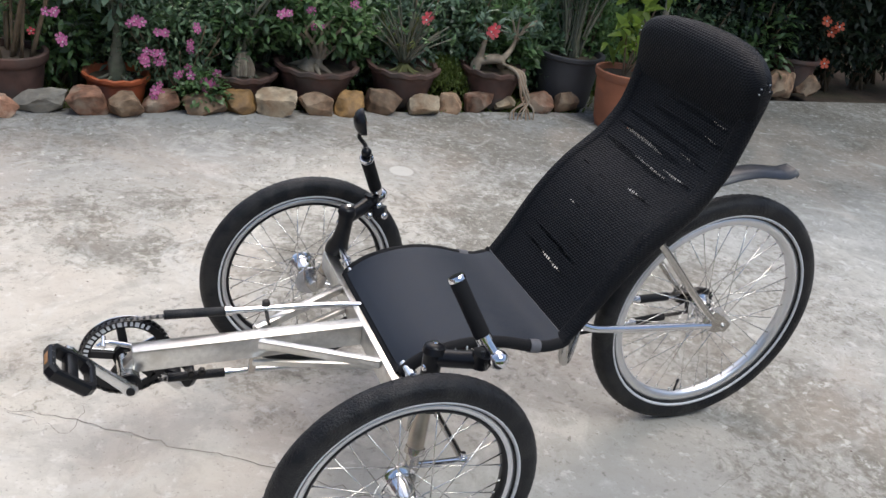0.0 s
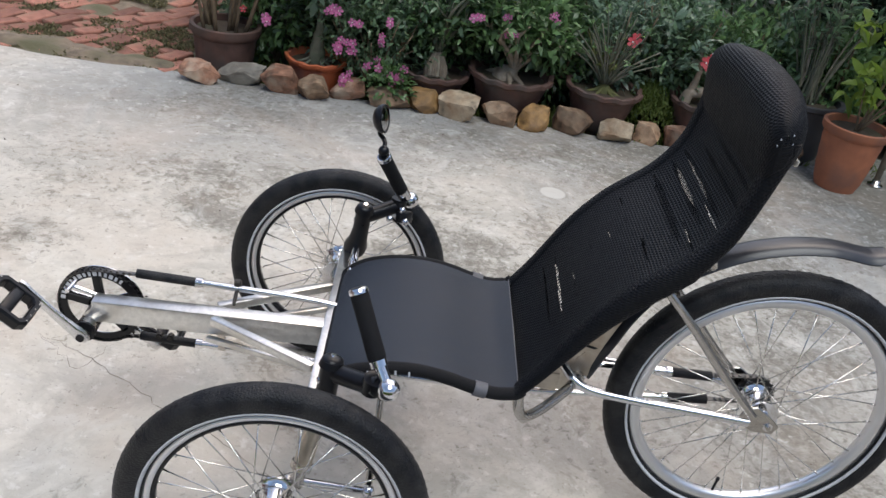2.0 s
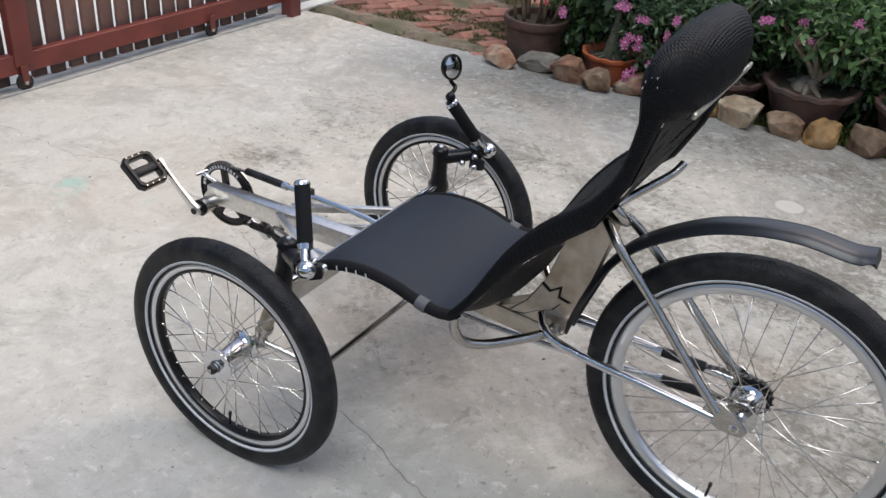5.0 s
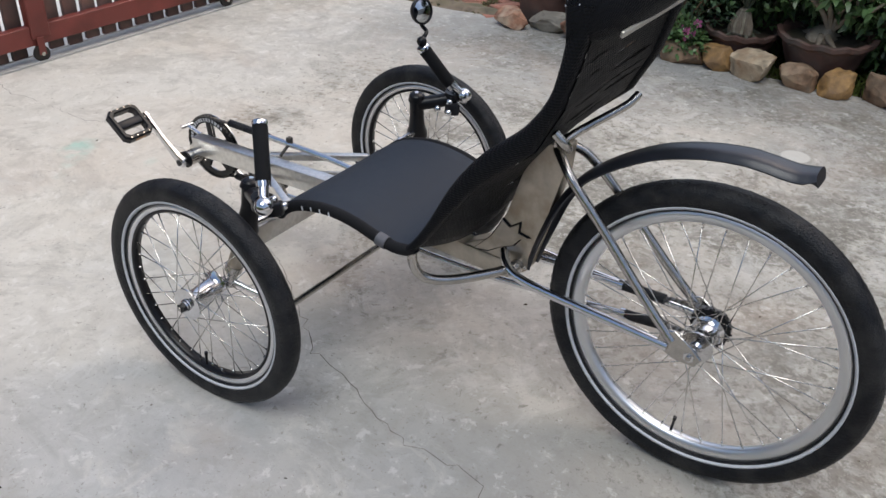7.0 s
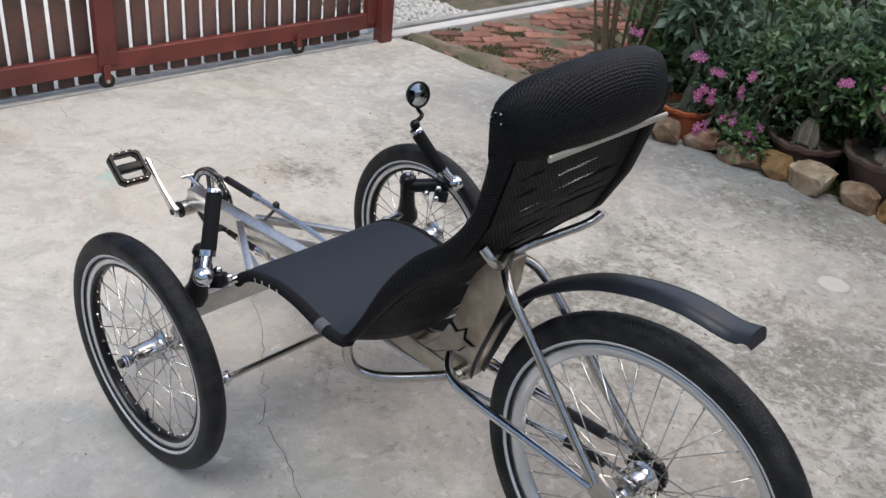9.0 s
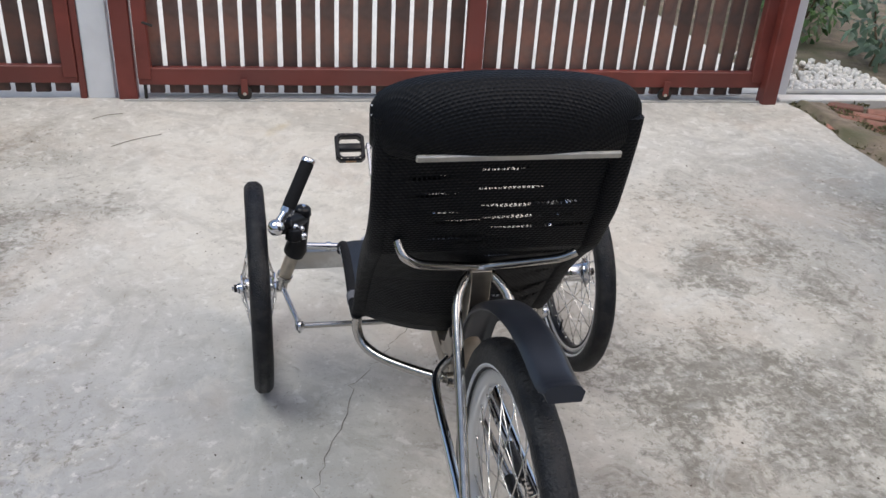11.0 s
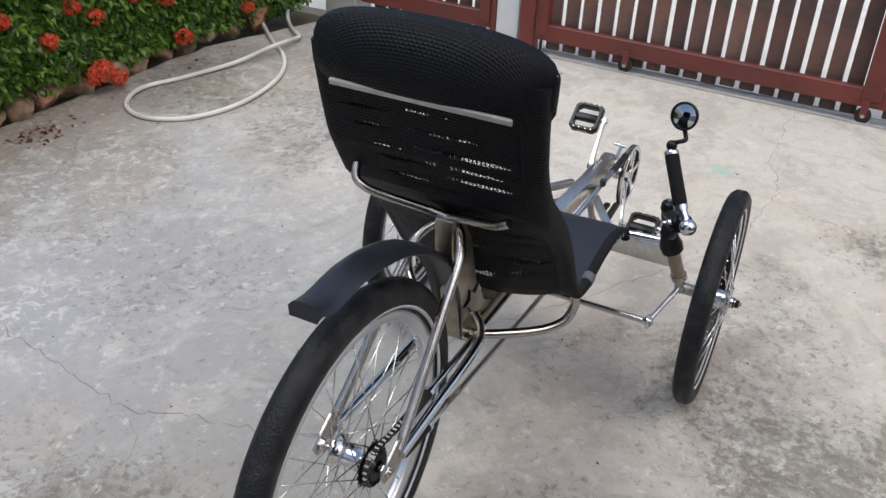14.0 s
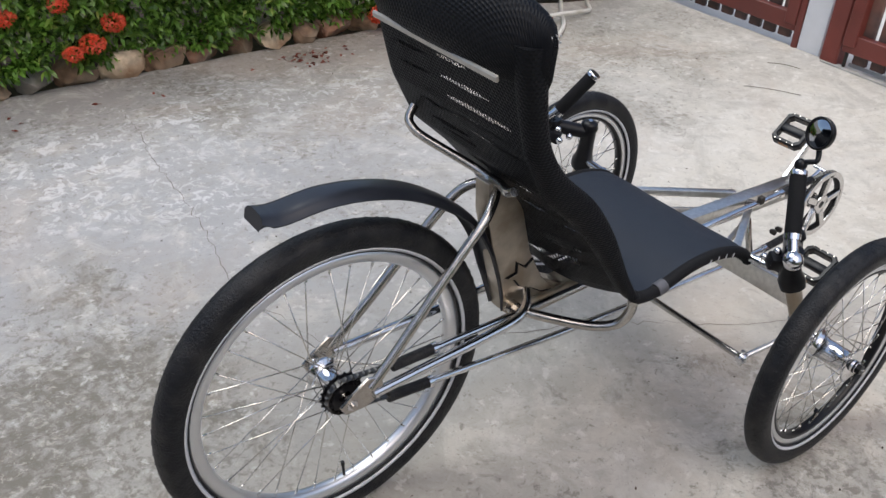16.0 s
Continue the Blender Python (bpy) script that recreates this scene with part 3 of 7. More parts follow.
pink_petal = leaf_mat("pink_petal", (0.68, 0.20, 0.42), 0.5, 0.3, (0.85, 0.60, 0.70))
rose_petal = leaf_mat("rose_petal", (0.72, 0.10, 0.12), 0.5, 0.2, (0.85, 0.5, 0.5))
white_petal = mat("pale_flower_eye", (0.75, 0.7, 0.66), 0.6)
terracotta = mat("terracotta", (0.36, 0.13, 0.065), 0.8, 0, 0.2, 12, 0.2, 150, second=(0.25, 0.11, 0.07), second_scale=7)
orange_clay = mat("orange_clay", (0.47, 0.115, 0.04), 0.65, 0, 0.2, 12, 0.15, 150, second=(0.22, 0.10, 0.075), second_scale=6)
brown_clay = mat("brown_clay", (0.105, 0.056, 0.043), 0.75, 0, 0.45, 12, 0.4, 150, second=(0.090, 0.070, 0.060), second_scale=7)
grey_plastic = mat("grey_plastic_pot", (0.06, 0.058, 0.062), 0.55, 0, 0.15, 14)
sandstone = mat("rough_sandstone", (0.245, 0.150, 0.090), 0.78, 0, 0.6, 26, 1.0, 60, rand=0.4, second=(0.36, 0.265, 0.175), second_scale=9)
rust_stone = mat("rust_brown_stone", (0.235, 0.118, 0.072), 0.78, 0, 0.6, 26, 1.0, 60, rand=0.35, second=(0.34, 0.26, 0.19), second_scale=11)
cream_stone = mat("cream_stone", (0.40, 0.315, 0.215), 0.78, 0, 0.5, 22, 1.0, 60, rand=0.25, second=(0.24, 0.150, 0.085), second_scale=10)
ochre_stone = mat("ochre_stone", (0.30, 0.170, 0.060), 0.70, 0, 0.6, 24, 1.0, 60, rand=0.3, second=(0.20, 0.120, 0.060), second_scale=10)
grey_stone = mat("grey_stone", (0.31, 0.285, 0.24), 0.85, 0, 0.4, 16, 0.8, 60, rand=0.2, second=(0.20, 0.175, 0.14), second_scale=9)


STONE_LABELS = {"grey_stone": "rough grey field stone edging the bed", "rust_brown_stone": "broken rust-brown stone edging the bed", "cream_stone": "pale cream broken stone edging the bed", "ochre_stone": "ochre brown broken stone edging the bed"}


def stone(c, s, m, turn, seed, group):
    """A broken field stone: a ball cut by planes, with uneven faces."""
    r = random.Random(seed)
    bm = bmesh.new()
    bmesh.ops.create_icosphere(bm, subdivisions=4, radius=0.62)
    planes = []
    for k in range(11):
        d = Vector((r.gauss(0, 1), r.gauss(0, 1), r.gauss(0, 0.8))).normalized()
        planes.append((d, r.uniform(0.33, 0.47)))
    planes += [(Vector((0, 0, -1)), 0.42), (Vector((0, 0, 1)), 0.43), (Vector((1, r.uniform(-0.25, 0.25), r.uniform(-0.2, 0.2))).normalized(), 0.47), (Vector((-1, r.uniform(-0.25, 0.25), r.uniform(-0.2, 0.2))).normalized(), 0.47)]
    for v in bm.verts:
        for d, h in planes:
            x = v.co.dot(d) - h
            if x > 0:
                v.co -= d * x * 0.985
        q = v.co * 3.1 + Vector((seed, 0, 0))
        v.co *= 1 + 0.05 * noise.noise(q) + 0.05 * noise.noise(q * 3.3) + 0.025 * noise.noise(q * 8)
    lo = [min(v.co[k] for v in bm.verts) for k in range(3)]
    hi = [max(v.co[k] for v in bm.verts) for k in range(3)]
    for v in bm.verts:
        v.co = Vector([((v.co[k] - lo[k]) / (hi[k] - lo[k]) - (0.5 if k < 2 else 0.04)) * s[k] for k in range(3)])
    o = obj("edging_stone", bm, m)
    sharp(o.data, 20)
    o.matrix_world = pose(*c, 0, r.uniform(-6, 6), turn)
    return tagged(o, STONE_LABELS.get(m.name, "rough tan sandstone lump edging the bed"), "stone", group)


row = ((1.755, -2.300, 0.175, 0.115), (1.595, -2.355, 0.215, 0.115), (1.415, -2.320, 0.175, 0.15), (1.268, -2.300, 0.145, 0.135), (1.113, -2.375, 0.165, 0.115), (0.926, -2.365, 0.20, 0.11),
       (0.762, -2.375, 0.150, 0.13), (0.605, -2.345, 0.185, 0.145), (0.420, -2.370, 0.165, 0.13), (0.265, -2.360, 0.135, 0.15), (0.075, -2.385, 0.185, 0.155), (-0.130, -2.380, 0.160, 0.135),
       (-0.290, -2.430, 0.125, 0.115), (-0.445, -2.440, 0.155, 0.125), (-0.610, -2.460, 0.140, 0.115), (-0.805, -2.450, 0.170, 0.13), (-0.975, -2.460, 0.150, 0.135))
for k, (x, y, w, h) in enumerate(row):
    m = (rust_stone, grey_stone, rust_stone, sandstone, rust_stone, sandstone, ochre_stone, cream_stone, sandstone, ochre_stone, sandstone, cream_stone, sandstone, rust_stone, cream_stone, rust_stone, sandstone)[k]
    stone((x, y, -0.006), (w * 1.03, 0.135, h * 0.84), m, random.uniform(-14, 14), 11 + k, "stones along the pot bed")
for k, (x, y, w, h) in enumerate(((-2.45, -2.80, 0.2, 0.15), (-2.75, -2.82, 0.22, 0.17), (-3.02, -2.86, 0.2, 0.14), (-2.2, -2.78, 0.18, 0.13))):
    stone((x, y, 0), (w, 0.16, h), sandstone, random.uniform(-14, 14), 61 + k, "stones along the pot bed")
x = -0.85
k = 0
while x < 2.75:
    w = random.uniform(0.14, 0.20)
    grey = k in (3, 5)
    stone((x + w / 2, 2.385 - 0.10 * max(0, x - 2.1) + random.uniform(-0.015, 0.015), -0.01), (w * 1.0, 0.14, random.uniform(0.105, 0.135)), grey_stone if grey else (sandstone, rust_stone, sandstone, cream_stone)[k % 4], random.uniform(-12, 12), 101 + k, "stones along the hedge")
    x += w * 0.97
    k += 1


# ---- flowers ----
def petals_mesh(name, c, nrm, n, L, W, m, parent, label, cup=0.25):
    nrm = Vector(nrm).normalized()
    t = nrm.orthogonal().normalized()
    b = nrm.cross(t)
    a0 = random.uniform(0, 6)
    D = np.array([tuple((t * math.cos(a0 + 6.283 * k / n) + b * math.sin(a0 + 6.283 * k / n) + nrm * cup)) for k in range(n)])
    P = np.tile(np.array(c), (n, 1)) + unit(D) * 0.002
    bm = bmesh.new()
    for p, d in zip(P, unit(D)):
        p, d = Vector(p), Vector(d)
        s = d.cross(nrm).normalized()
        pts = [p, p + d * L * 0.45 + s * W * 0.38, p + d * L * 0.85 + s * W * 0.42 , p + d * L + nrm * -0.002, p + d * L * 0.85 - s * W * 0.42, p + d * L * 0.45 - s * W * 0.38]
        bm.faces.new([bm.verts.new(q) for q in pts])
    return obj(name, bm, m, parent, label)


def flower(c, nrm, size, m, parent, label):
    """Five petals and a pale eye."""
    f = petals_mesh("flower", c, nrm, 5, size, size * 0.85, m, parent, label)
    bm = bmesh.new()
    ball(bm, Vector(c) + Vector(nrm).normalized() * 0.003, size * 0.17, 6, 4)
    obj("eye", bm, white_petal, f)
    return f


def ixora_head(c, r, parent):
    """A ball of many small four-petalled florets."""
    P, D = [], []
    for k in range(44):
        d = Vector((random.gauss(0, 1), random.gauss(0, 1) - 0.5, random.gauss(0, 1) + 0.5)).normalized()
        q = Vector(c) + Vector((d.x, d.y, d.z * 0.75)) * r
        t = d.orthogonal().normalized()
        b = d.cross(t)
        a0 = random.uniform(0, 6)
        for j in range(4):
            a = a0 + j * math.pi / 2
            P.append(q)
            D.append(t * math.cos(a) + b * math.sin(a) + d * 0.25)
    return leaf_mesh("flower_head", np.array(P), np.array(D), r * 0.42, r * 0.30, red_petal, parent, "round head of red-orange florets", 0.05)


# ---- flowering hedge behind the stones ----
heads = [(1.03, 2.30, 0.40), (1.06, 2.32, 0.42), (1.525, 2.31, 0.385), (1.63, 2.30, 0.32), (0.915, 2.30, 0.30), (1.60, 2.27, 0.11), (1.665, 2.26, 0.055), (2.13, 2.30, 0.10), (2.56, 2.26, 0.15), (1.20, 2.32, 0.40), (1.38, 2.30, 0.28),
         (0.20, 2.30, 0.33), (0.385, 2.29, 0.24), (0.215, 2.27, 0.15), (0.30, 2.30, 0.165), (1.56, 2.27, 0.09), (0.02, 2.33, 0.30), (0.62, 2.33, 0.42), (1.85, 2.31, 0.36), (2.35, 2.26, 0.34), (2.70, 2.20, 0.36), (0.75, 2.40, 0.55), (-0.3, 2.34, 0.35), (2.05, 2.30, 0.30)]
for k in range(7):
    x0 = -0.75 + 0.53 * k
    bush = tagged(empty("ixora_bush", pose(x0 + 0.26, 2.72, 0)), "clipped ixora bush with glossy leaves and red flowers", "bush", "hedge of flowering bushes")
    inv = np.array([x0 + 0.26, 2.72, 0])
    n = 900
    u = rng.uniform(-0.04, 0.57, n)
    s = rng.uniform(0, 1, n)
    # front face leaning out over the stones, then the rounded top
    lump = np.array([noise.noise(Vector((x0 + a, b * 2.0, 4.0)) * 3.2) for a, b in zip(u, s)])
    lump2 = np.array([noise.noise(Vector((x0 + a, b * 2.0, 9.0)) * 9.0) for a, b in zip(u, s)])
    back = 0.10 * np.clip((x0 + u - 2.1), 0, 2)
    y = np.where(s < 0.72, 2.290 + 0.03 * np.cos(s * 6) + 0.14 * s, 2.41 + (s - 0.72) * 1.5) - 0.07 * lump - 0.04 * lump2 - back
    z = np.where(s < 0.72, 0.078 + s * 0.952, 0.77 + 0.10 * np.sin((s - 0.72) * 5)) + 0.04 * lump + 0.03 * lump2
    tips = np.stack([x0 + u, y, z], 1)
    d = np.stack([rng.normal(0, 0.45, n), np.where(s < 0.72, -0.9, -0.2) + rng.normal(0, 0.3, n), np.where(s < 0.72, 0.45, 1.0) + rng.normal(0, 0.3, n)], 1)
    P, D, L, W = rosettes(tips, d, 9, 0.60, 0.046, 0.0165)
    # darker inner leaves
    n2 = 1500
    q = np.stack([x0 + rng.uniform(-0.04, 0.57, n2), 2.50 + rng.uniform(0, 0.5, n2), rng.uniform(0.06, 0.75, n2)], 1)
    P, D = np.concatenate([P, q]), np.concatenate([D, rng.normal(0, 1, (n2, 3))])
    L, W = np.concatenate([L, np.full(n2, 0.05)]), np.concatenate([W, np.full(n2, 0.02)])
    leaf_mesh("leaves", P - inv, D, L, W, ixora_leaf, bush, "glossy mid-green leaves in whorls")
    for j in range(7):
        bm = bmesh.new()
        a = Vector((random.uniform(-0.2, 0.2), random.uniform(-0.12, 0.15), -0.05))
        b = a + Vector((random.uniform(-0.15, 0.15), random.uniform(-0.25, 0.05), random.uniform(0.45, 0.7)))
        sweep(bm, smooth_path([a, a.lerp(b, 0.5) + Vector((random.uniform(-0.05, 0.05), 0, 0)), b], 4), [0.012 - 0.0008 * i for i in range(9)], 6)
        part("stem", bm, twig_brown, bush)
    for c in heads:
        if x0 <= c[0] < x0 + 0.53:
            o = ixora_head(Vector(c) - Vector(inv), random.uniform(0.033, 0.044), bush)


# ---- pots and their plants ----
def pot(parent, r, h, m, wavy=0.0, foot=0.62, label="", lip=0.018, ridges=0):
    n = 48
    bm = bmesh.new()
    prof = [(r * foot, 0.0), (r * foot * 1.02, 0.008)]
    for k in range(1, 9):
        t = k / 8
        rr = r * (foot + (0.95 - foot) * (t ** 0.62))
        if ridges and k % 2:
            rr *= 1.012
        prof.append((rr, 0.008 + (h - lip * 1.6 - 0.008) * t))
    prof += [(r * 0.99, h - lip * 1.5), (r * 1.06, h - lip), (r * 1.07, h - 0.004), (r * 1.03, h), (r * 0.94, h - 0.003), (r * 0.90, h - lip * 1.4), (r * 0.86, h - 0.045), (0.004, h - 0.046)]
    rings = lathe(bm, prof, n)
    if wavy:
        for i, ring_v in enumerate(rings):
            z = prof[i][1]
            if z > h - lip * 1.6:
                for k, v in enumerate(ring_v):
                    w = math.sin(2 * math.pi * k / n * 12)
                    v.co.z += wavy * 0.6 * w
                    v.co.x *= 1 + wavy / r * 0.5 * w
                    v.co.y *= 1 + wavy / r * 0.5 * w
    bm.faces.new(rings[0][::-1])
    o = obj("pot", bm, m, parent, label)
    sharp(o.data, 40)
    bm = bmesh.new()
    bmesh.ops.create_circle(bm, cap_ends=True, segments=24, radius=r * 0.885, matrix=pose(0, 0, h - 0.030))
    obj("potting_soil", bm, soil, parent)
    return o


def limb(parent, pts, r0, r1, m=bark, name="branch", n=5):
    P = smooth_path(pts, n)
    bm = bmesh.new()
    sweep(bm, P, [r0 + (r1 - r0) * k / (len(P) - 1) for k in range(len(P))], 8)
    return part(name, bm, m, parent)


def adenium(parent, base, r, height, spread, branches, leaf, leaf_size, per=12, fat=0.05, tilt=(0, 0), trunk=0.13, wood=bark):
    """Desert rose: swollen foot, forked limbs, whorls of leaves at the ends."""
    R = random.Random(int(1000 * (base[0] + 9)))
    b = Vector(base)
    bm = bmesh.new()
    foot = smooth_path([b + Vector((0, 0, -0.02)), b + Vector((tilt[0] * 0.2, tilt[1] * 0.2, trunk * 0.23)), b + Vector((tilt[0] * 0.6, tilt[1] * 0.6, trunk * 0.58)), b + Vector((tilt[0], tilt[1], trunk))], 5)
    sweep(bm, foot, [fat * (1.25, 1.22, 1.18, 1.12, 1.05, 0.98, 0.92, 0.85, 0.78, 0.7, 0.62, 0.55, 0.49, 0.44, 0.4, 0.36)[min(i, 15)] for i in range(len(foot))], 14)
    for v in bm.verts:
        v.co += Vector((1, 1, 0.3)) * 0.010 * noise.noise(v.co * 22)
    part("caudex", bm, wood, parent, "swollen trunk foot")
    for k in range(5):
        a = R.uniform(0, 6.28)
        limb(parent, [b + Vector((math.cos(a) * fat * 0.6, math.sin(a) * fat * 0.6, 0.02)), b + Vector((math.cos(a) * fat * 1.3, math.sin(a) * fat * 1.3, 0.006)), b + Vector((math.cos(a) * r * 0.8, math.sin(a) * r * 0.8, -0.012))], fat * 0.30, 0.006, wood, "root")
    tips, dirs = [], []
    top = foot[-1]
    for k in range(branches):
        a = 6.283 * k / branches + R.uniform(-0.4, 0.4)
        h = height * R.uniform(0.6, 1.05)
        out = spread * R.uniform(0.45, 1.0)
        p1 = top + Vector((math.cos(a) * out * 0.35, math.sin(a) * out * 0.35, h * 0.35))
        p2 = top + Vector((math.cos(a) * out * 0.8, math.sin(a) * out * 0.8, h * 0.7))
        p3 = top + Vector((math.cos(a + 0.3) * out, math.sin(a + 0.3) * out, h))
        limb(parent, [top - Vector((0, 0, 0.02)), p1, p2, p3], fat * 0.22, 0.0045, wood)
        tips.append(p3)
        dirs.append((p3 - p2).normalized())
        for j in range(2):
            q = p1.lerp(p2, R.uniform(0.2, 0.9))
            e = q + Vector((R.uniform(-0.09, 0.09), R.uniform(-0.09, 0.09), R.uniform(0.05, 0.16)))
            limb(parent, [q, q.lerp(e, 0.5) + Vector((0.01, 0, 0)), e], 0.0055, 0.0035, wood, n=3)
            tips.append(e)
            dirs.append((e - q).normalized())
    P, D, L, W = rosettes(np.array([tuple(t) for t in tips]), np.array([tuple(t) for t in dirs]), per, 0.6, leaf_size, leaf_size * 0.36)
    leaf_mesh("leaves", P, D, L, W, leaf, parent)
    return tips


def cloud(parent, c, s, count, L, W, m, label="", out=0.6, hollow=0.3):
    """Leaves through an uneven egg-shaped crown."""
    q = rng.normal(0, 1, (count, 3))
    q = unit(q) * (hollow + (1 - hollow) * rng.uniform(0, 1, (count, 1)) ** 0.6)
    lump = np.array([noise.noise(Vector(tuple(a)) * 2.4 + Vector((c[0] * 5, c[1], 0))) for a in q]).reshape(-1, 1)
    q = q * (1 + 0.35 * lump)
    P = np.array(c) + q * np.array(s)
    D = q * out + rng.normal(0, 0.5, (count, 3)) + np.array([0, 0, 0.25])
    return leaf_mesh("leaves", P, D, L * rng.uniform(0.7, 1.25, count), W * rng.uniform(0.75, 1.2, count), m, parent, label)


# tall clump of cane stems
p = tagged(empty("potted_plant", pose(1.715, -2.535, -0.045)), "tall cane plant in a big dark brown clay pot", "potted plant", "pots behind the stones")
pot(p, 0.152, 0.250, brown_clay, 0, 0.74, "dark brown clay pot with thick lip", 0.034)
tips, dirs = [], []
for k in range(15):
    a, rr = random.uniform(0, 6.28), random.uniform(0.02, 0.10)
    b = Vector((math.cos(a) * rr, math.sin(a) * rr, 0.20))
    e = b + Vector((math.cos(a) * random.uniform(0.05, 0.28), math.sin(a) * random.uniform(0.05, 0.25), random.uniform(0.55, 0.9)))
    limb(p, [b, b.lerp(e, 0.5) + Vector((random.uniform(-0.02, 0.02), 0, 0.02)), e], random.uniform(0.007, 0.012), 0.005, twig_brown, "cane")
    for j in range(4):
        tips.append(tuple(b.lerp(e, random.uniform(0.55, 1.0))))
        dirs.append((random.gauss(0, 1), random.gauss(0, 1), 0.6))
P, D, L, W = rosettes(np.array(tips), np.array(dirs), 5, 0.5, 0.09, 0.022)
leaf_mesh("leaves", P, D, L, W, mid_leaf, p)
for c in ((-0.10, 0.12, 0.36), (0.02, 0.14, 0.62)):
    flower(c, (0.2, 0.9, 0.4), 0.016, rose_petal, p, "small pink flower")

# orange pot with an upright desert rose, bluish leaves
p = tagged(empty("potted_plant", pose(1.285, -2.50, -0.045)), "desert rose with bluish leaves in an orange clay pot", "potted plant", "pots behind the stones")
pot(p, 0.135, 0.175, orange_clay, 0.007, 0.66, "orange clay pot with wavy lip", 0.020)
adenium(p, (0, 0, 0.150), 0.12, 0.36, 0.20, 6, blue_leaf, 0.075, 16, 0.034, trunk=0.26, wood=green_bark)
cloud(p, (0.0, 0.0, 0.60), (0.22, 0.16, 0.16), 260, 0.07, 0.03, blue_leaf)

# periwinkle bush with pink flowers spilling over the stones
p = tagged(empty("periwinkle", pose(1.03, -2.47, 0)), "bushy periwinkle with pink flowers over the stones", "flowering bush")
for k in range(16):
    a = random.uniform(0, 6.28)
    limb(p, [(random.uniform(-0.06, 0.06), random.uniform(-0.04, 0.02), -0.06), (0.10 * math.cos(a), 0.08 * math.sin(a), 0.16), (0.20 * math.cos(a), 0.12 * math.sin(a), random.uniform(0.2, 0.42))], 0.005, 0.0025, twig_brown, "stem", 4)
cloud(p, (0.02, -0.02, 0.28), (0.27, 0.13, 0.25), 1500, 0.036, 0.015, dark_leaf, "small dark leaves")
cloud(p, (-0.09, 0.11, 0.10), (0.11, 0.07, 0.10), 420, 0.034, 0.016, mid_leaf)
for (x, z), many in zip(((1.2, 0.38), (1.09, 0.35), (1.01, 0.3), (0.96, 0.35), (1.17, 0.23), (1.12, 0.25), (1.02, 0.19), (0.9, 0.14), (1.14, 0.1), (1.5, 0.29), (0.59, 0.46), (1.54, 0.42)), (5, 3, 3, 2, 5, 4, 4, 7, 4, 3, 3, 3)):
    for j in range(many):
        y = 0.115 + 0.05 * max(0, 0.25 - z) + random.uniform(-0.01, 0.02)
        flower((x - 1.03 + random.gauss(0, 0.017), y, z + random.gauss(0, 0.014)), (random.uniform(-0.5, 0.5), 1, random.uniform(0.1, 0.8)), random.uniform(0.015, 0.021), pink_petal, p, "five-petalled pink flower")

# brown bowls with desert roses
pale_wood = mat("pale_caudex", (0.33, 0.27, 0.20), 0.85, 0, 0.25, 30, 0.4, 150, second=(0.22, 0.17, 0.12), second_scale=18)
root_brown = mat("brown_root", (0.25, 0.17, 0.11), 0.85, 0, 0.3, 40, 0.4, 200)


def bowl(x, r, h, label):
    p = tagged(empty("potted_plant", pose(x, -2.55, -0.045)), label, "potted plant", "pots behind the stones")
    pot(p, r, h, brown_clay, 0.011, 0.46, "brown clay bowl with wavy lip", 0.022)
    return p


# dark bush over pale leaf bases
p = bowl(0.735, 0.155, 0.190, "desert rose with fanned pale trunk in a brown bowl")
adenium(p, (0, 0, 0.16), 0.12, 0.30, 0.26, 9, dark_leaf, 0.045, 12, 0.045, wood=green_bark)
cloud(p, (0, -0.03, 0.50), (0.26, 0.17, 0.20), 800, 0.055, 0.020, dark_leaf)
cloud(p, (0, 0.05, 0.42), (0.24, 0.10, 0.12), 300, 0.045, 0.016, mid_leaf)
dry = mat("dry_leaf", (0.42, 0.36, 0.26), 0.8, 0, 0.25, 30)
for k in range(9):
    a = -0.6 + 0.15 * k
    limb(p, [(0.035 * math.sin(a) * 2.2, 0.045, 0.165), (0.05 * math.sin(a) * 1.6, 0.045, 0.21), (0.03 * math.sin(a), 0.02, 0.275)], 0.011, 0.006, dry if k in (3, 6) else pale_wood, "leaf_base", 4)
# broad bush in the wide bowl
p = bowl(0.380, 0.190, 0.235, "broad desert rose in a wide brown clay bowl")
adenium(p, (0.02, 0, 0.205), 0.16, 0.24, 0.26, 10, mid_leaf, 0.055, 12, 0.062, tilt=(-0.03, 0.01), trunk=0.06, wood=pale_wood)
cloud(p, (0.02, -0.04, 0.50), (0.27, 0.19, 0.20), 800, 0.06, 0.023, mid_leaf)
cloud(p, (-0.08, 0.02, 0.42), (0.16, 0.14, 0.13), 320, 0.06, 0.026, mid_leaf)
for c in ((0.09, 0.14, 0.50), (0.06, 0.15, 0.44), (-0.12, 0.12, 0.53)):
    for j in range(3):
        flower((c[0] + random.gauss(0, 0.012), c[1], c[2] + random.gauss(0, 0.012)), (random.uniform(-0.4, 0.4), 1, 0.4), 0.015, pink_petal, p, "five-petalled pink flower")
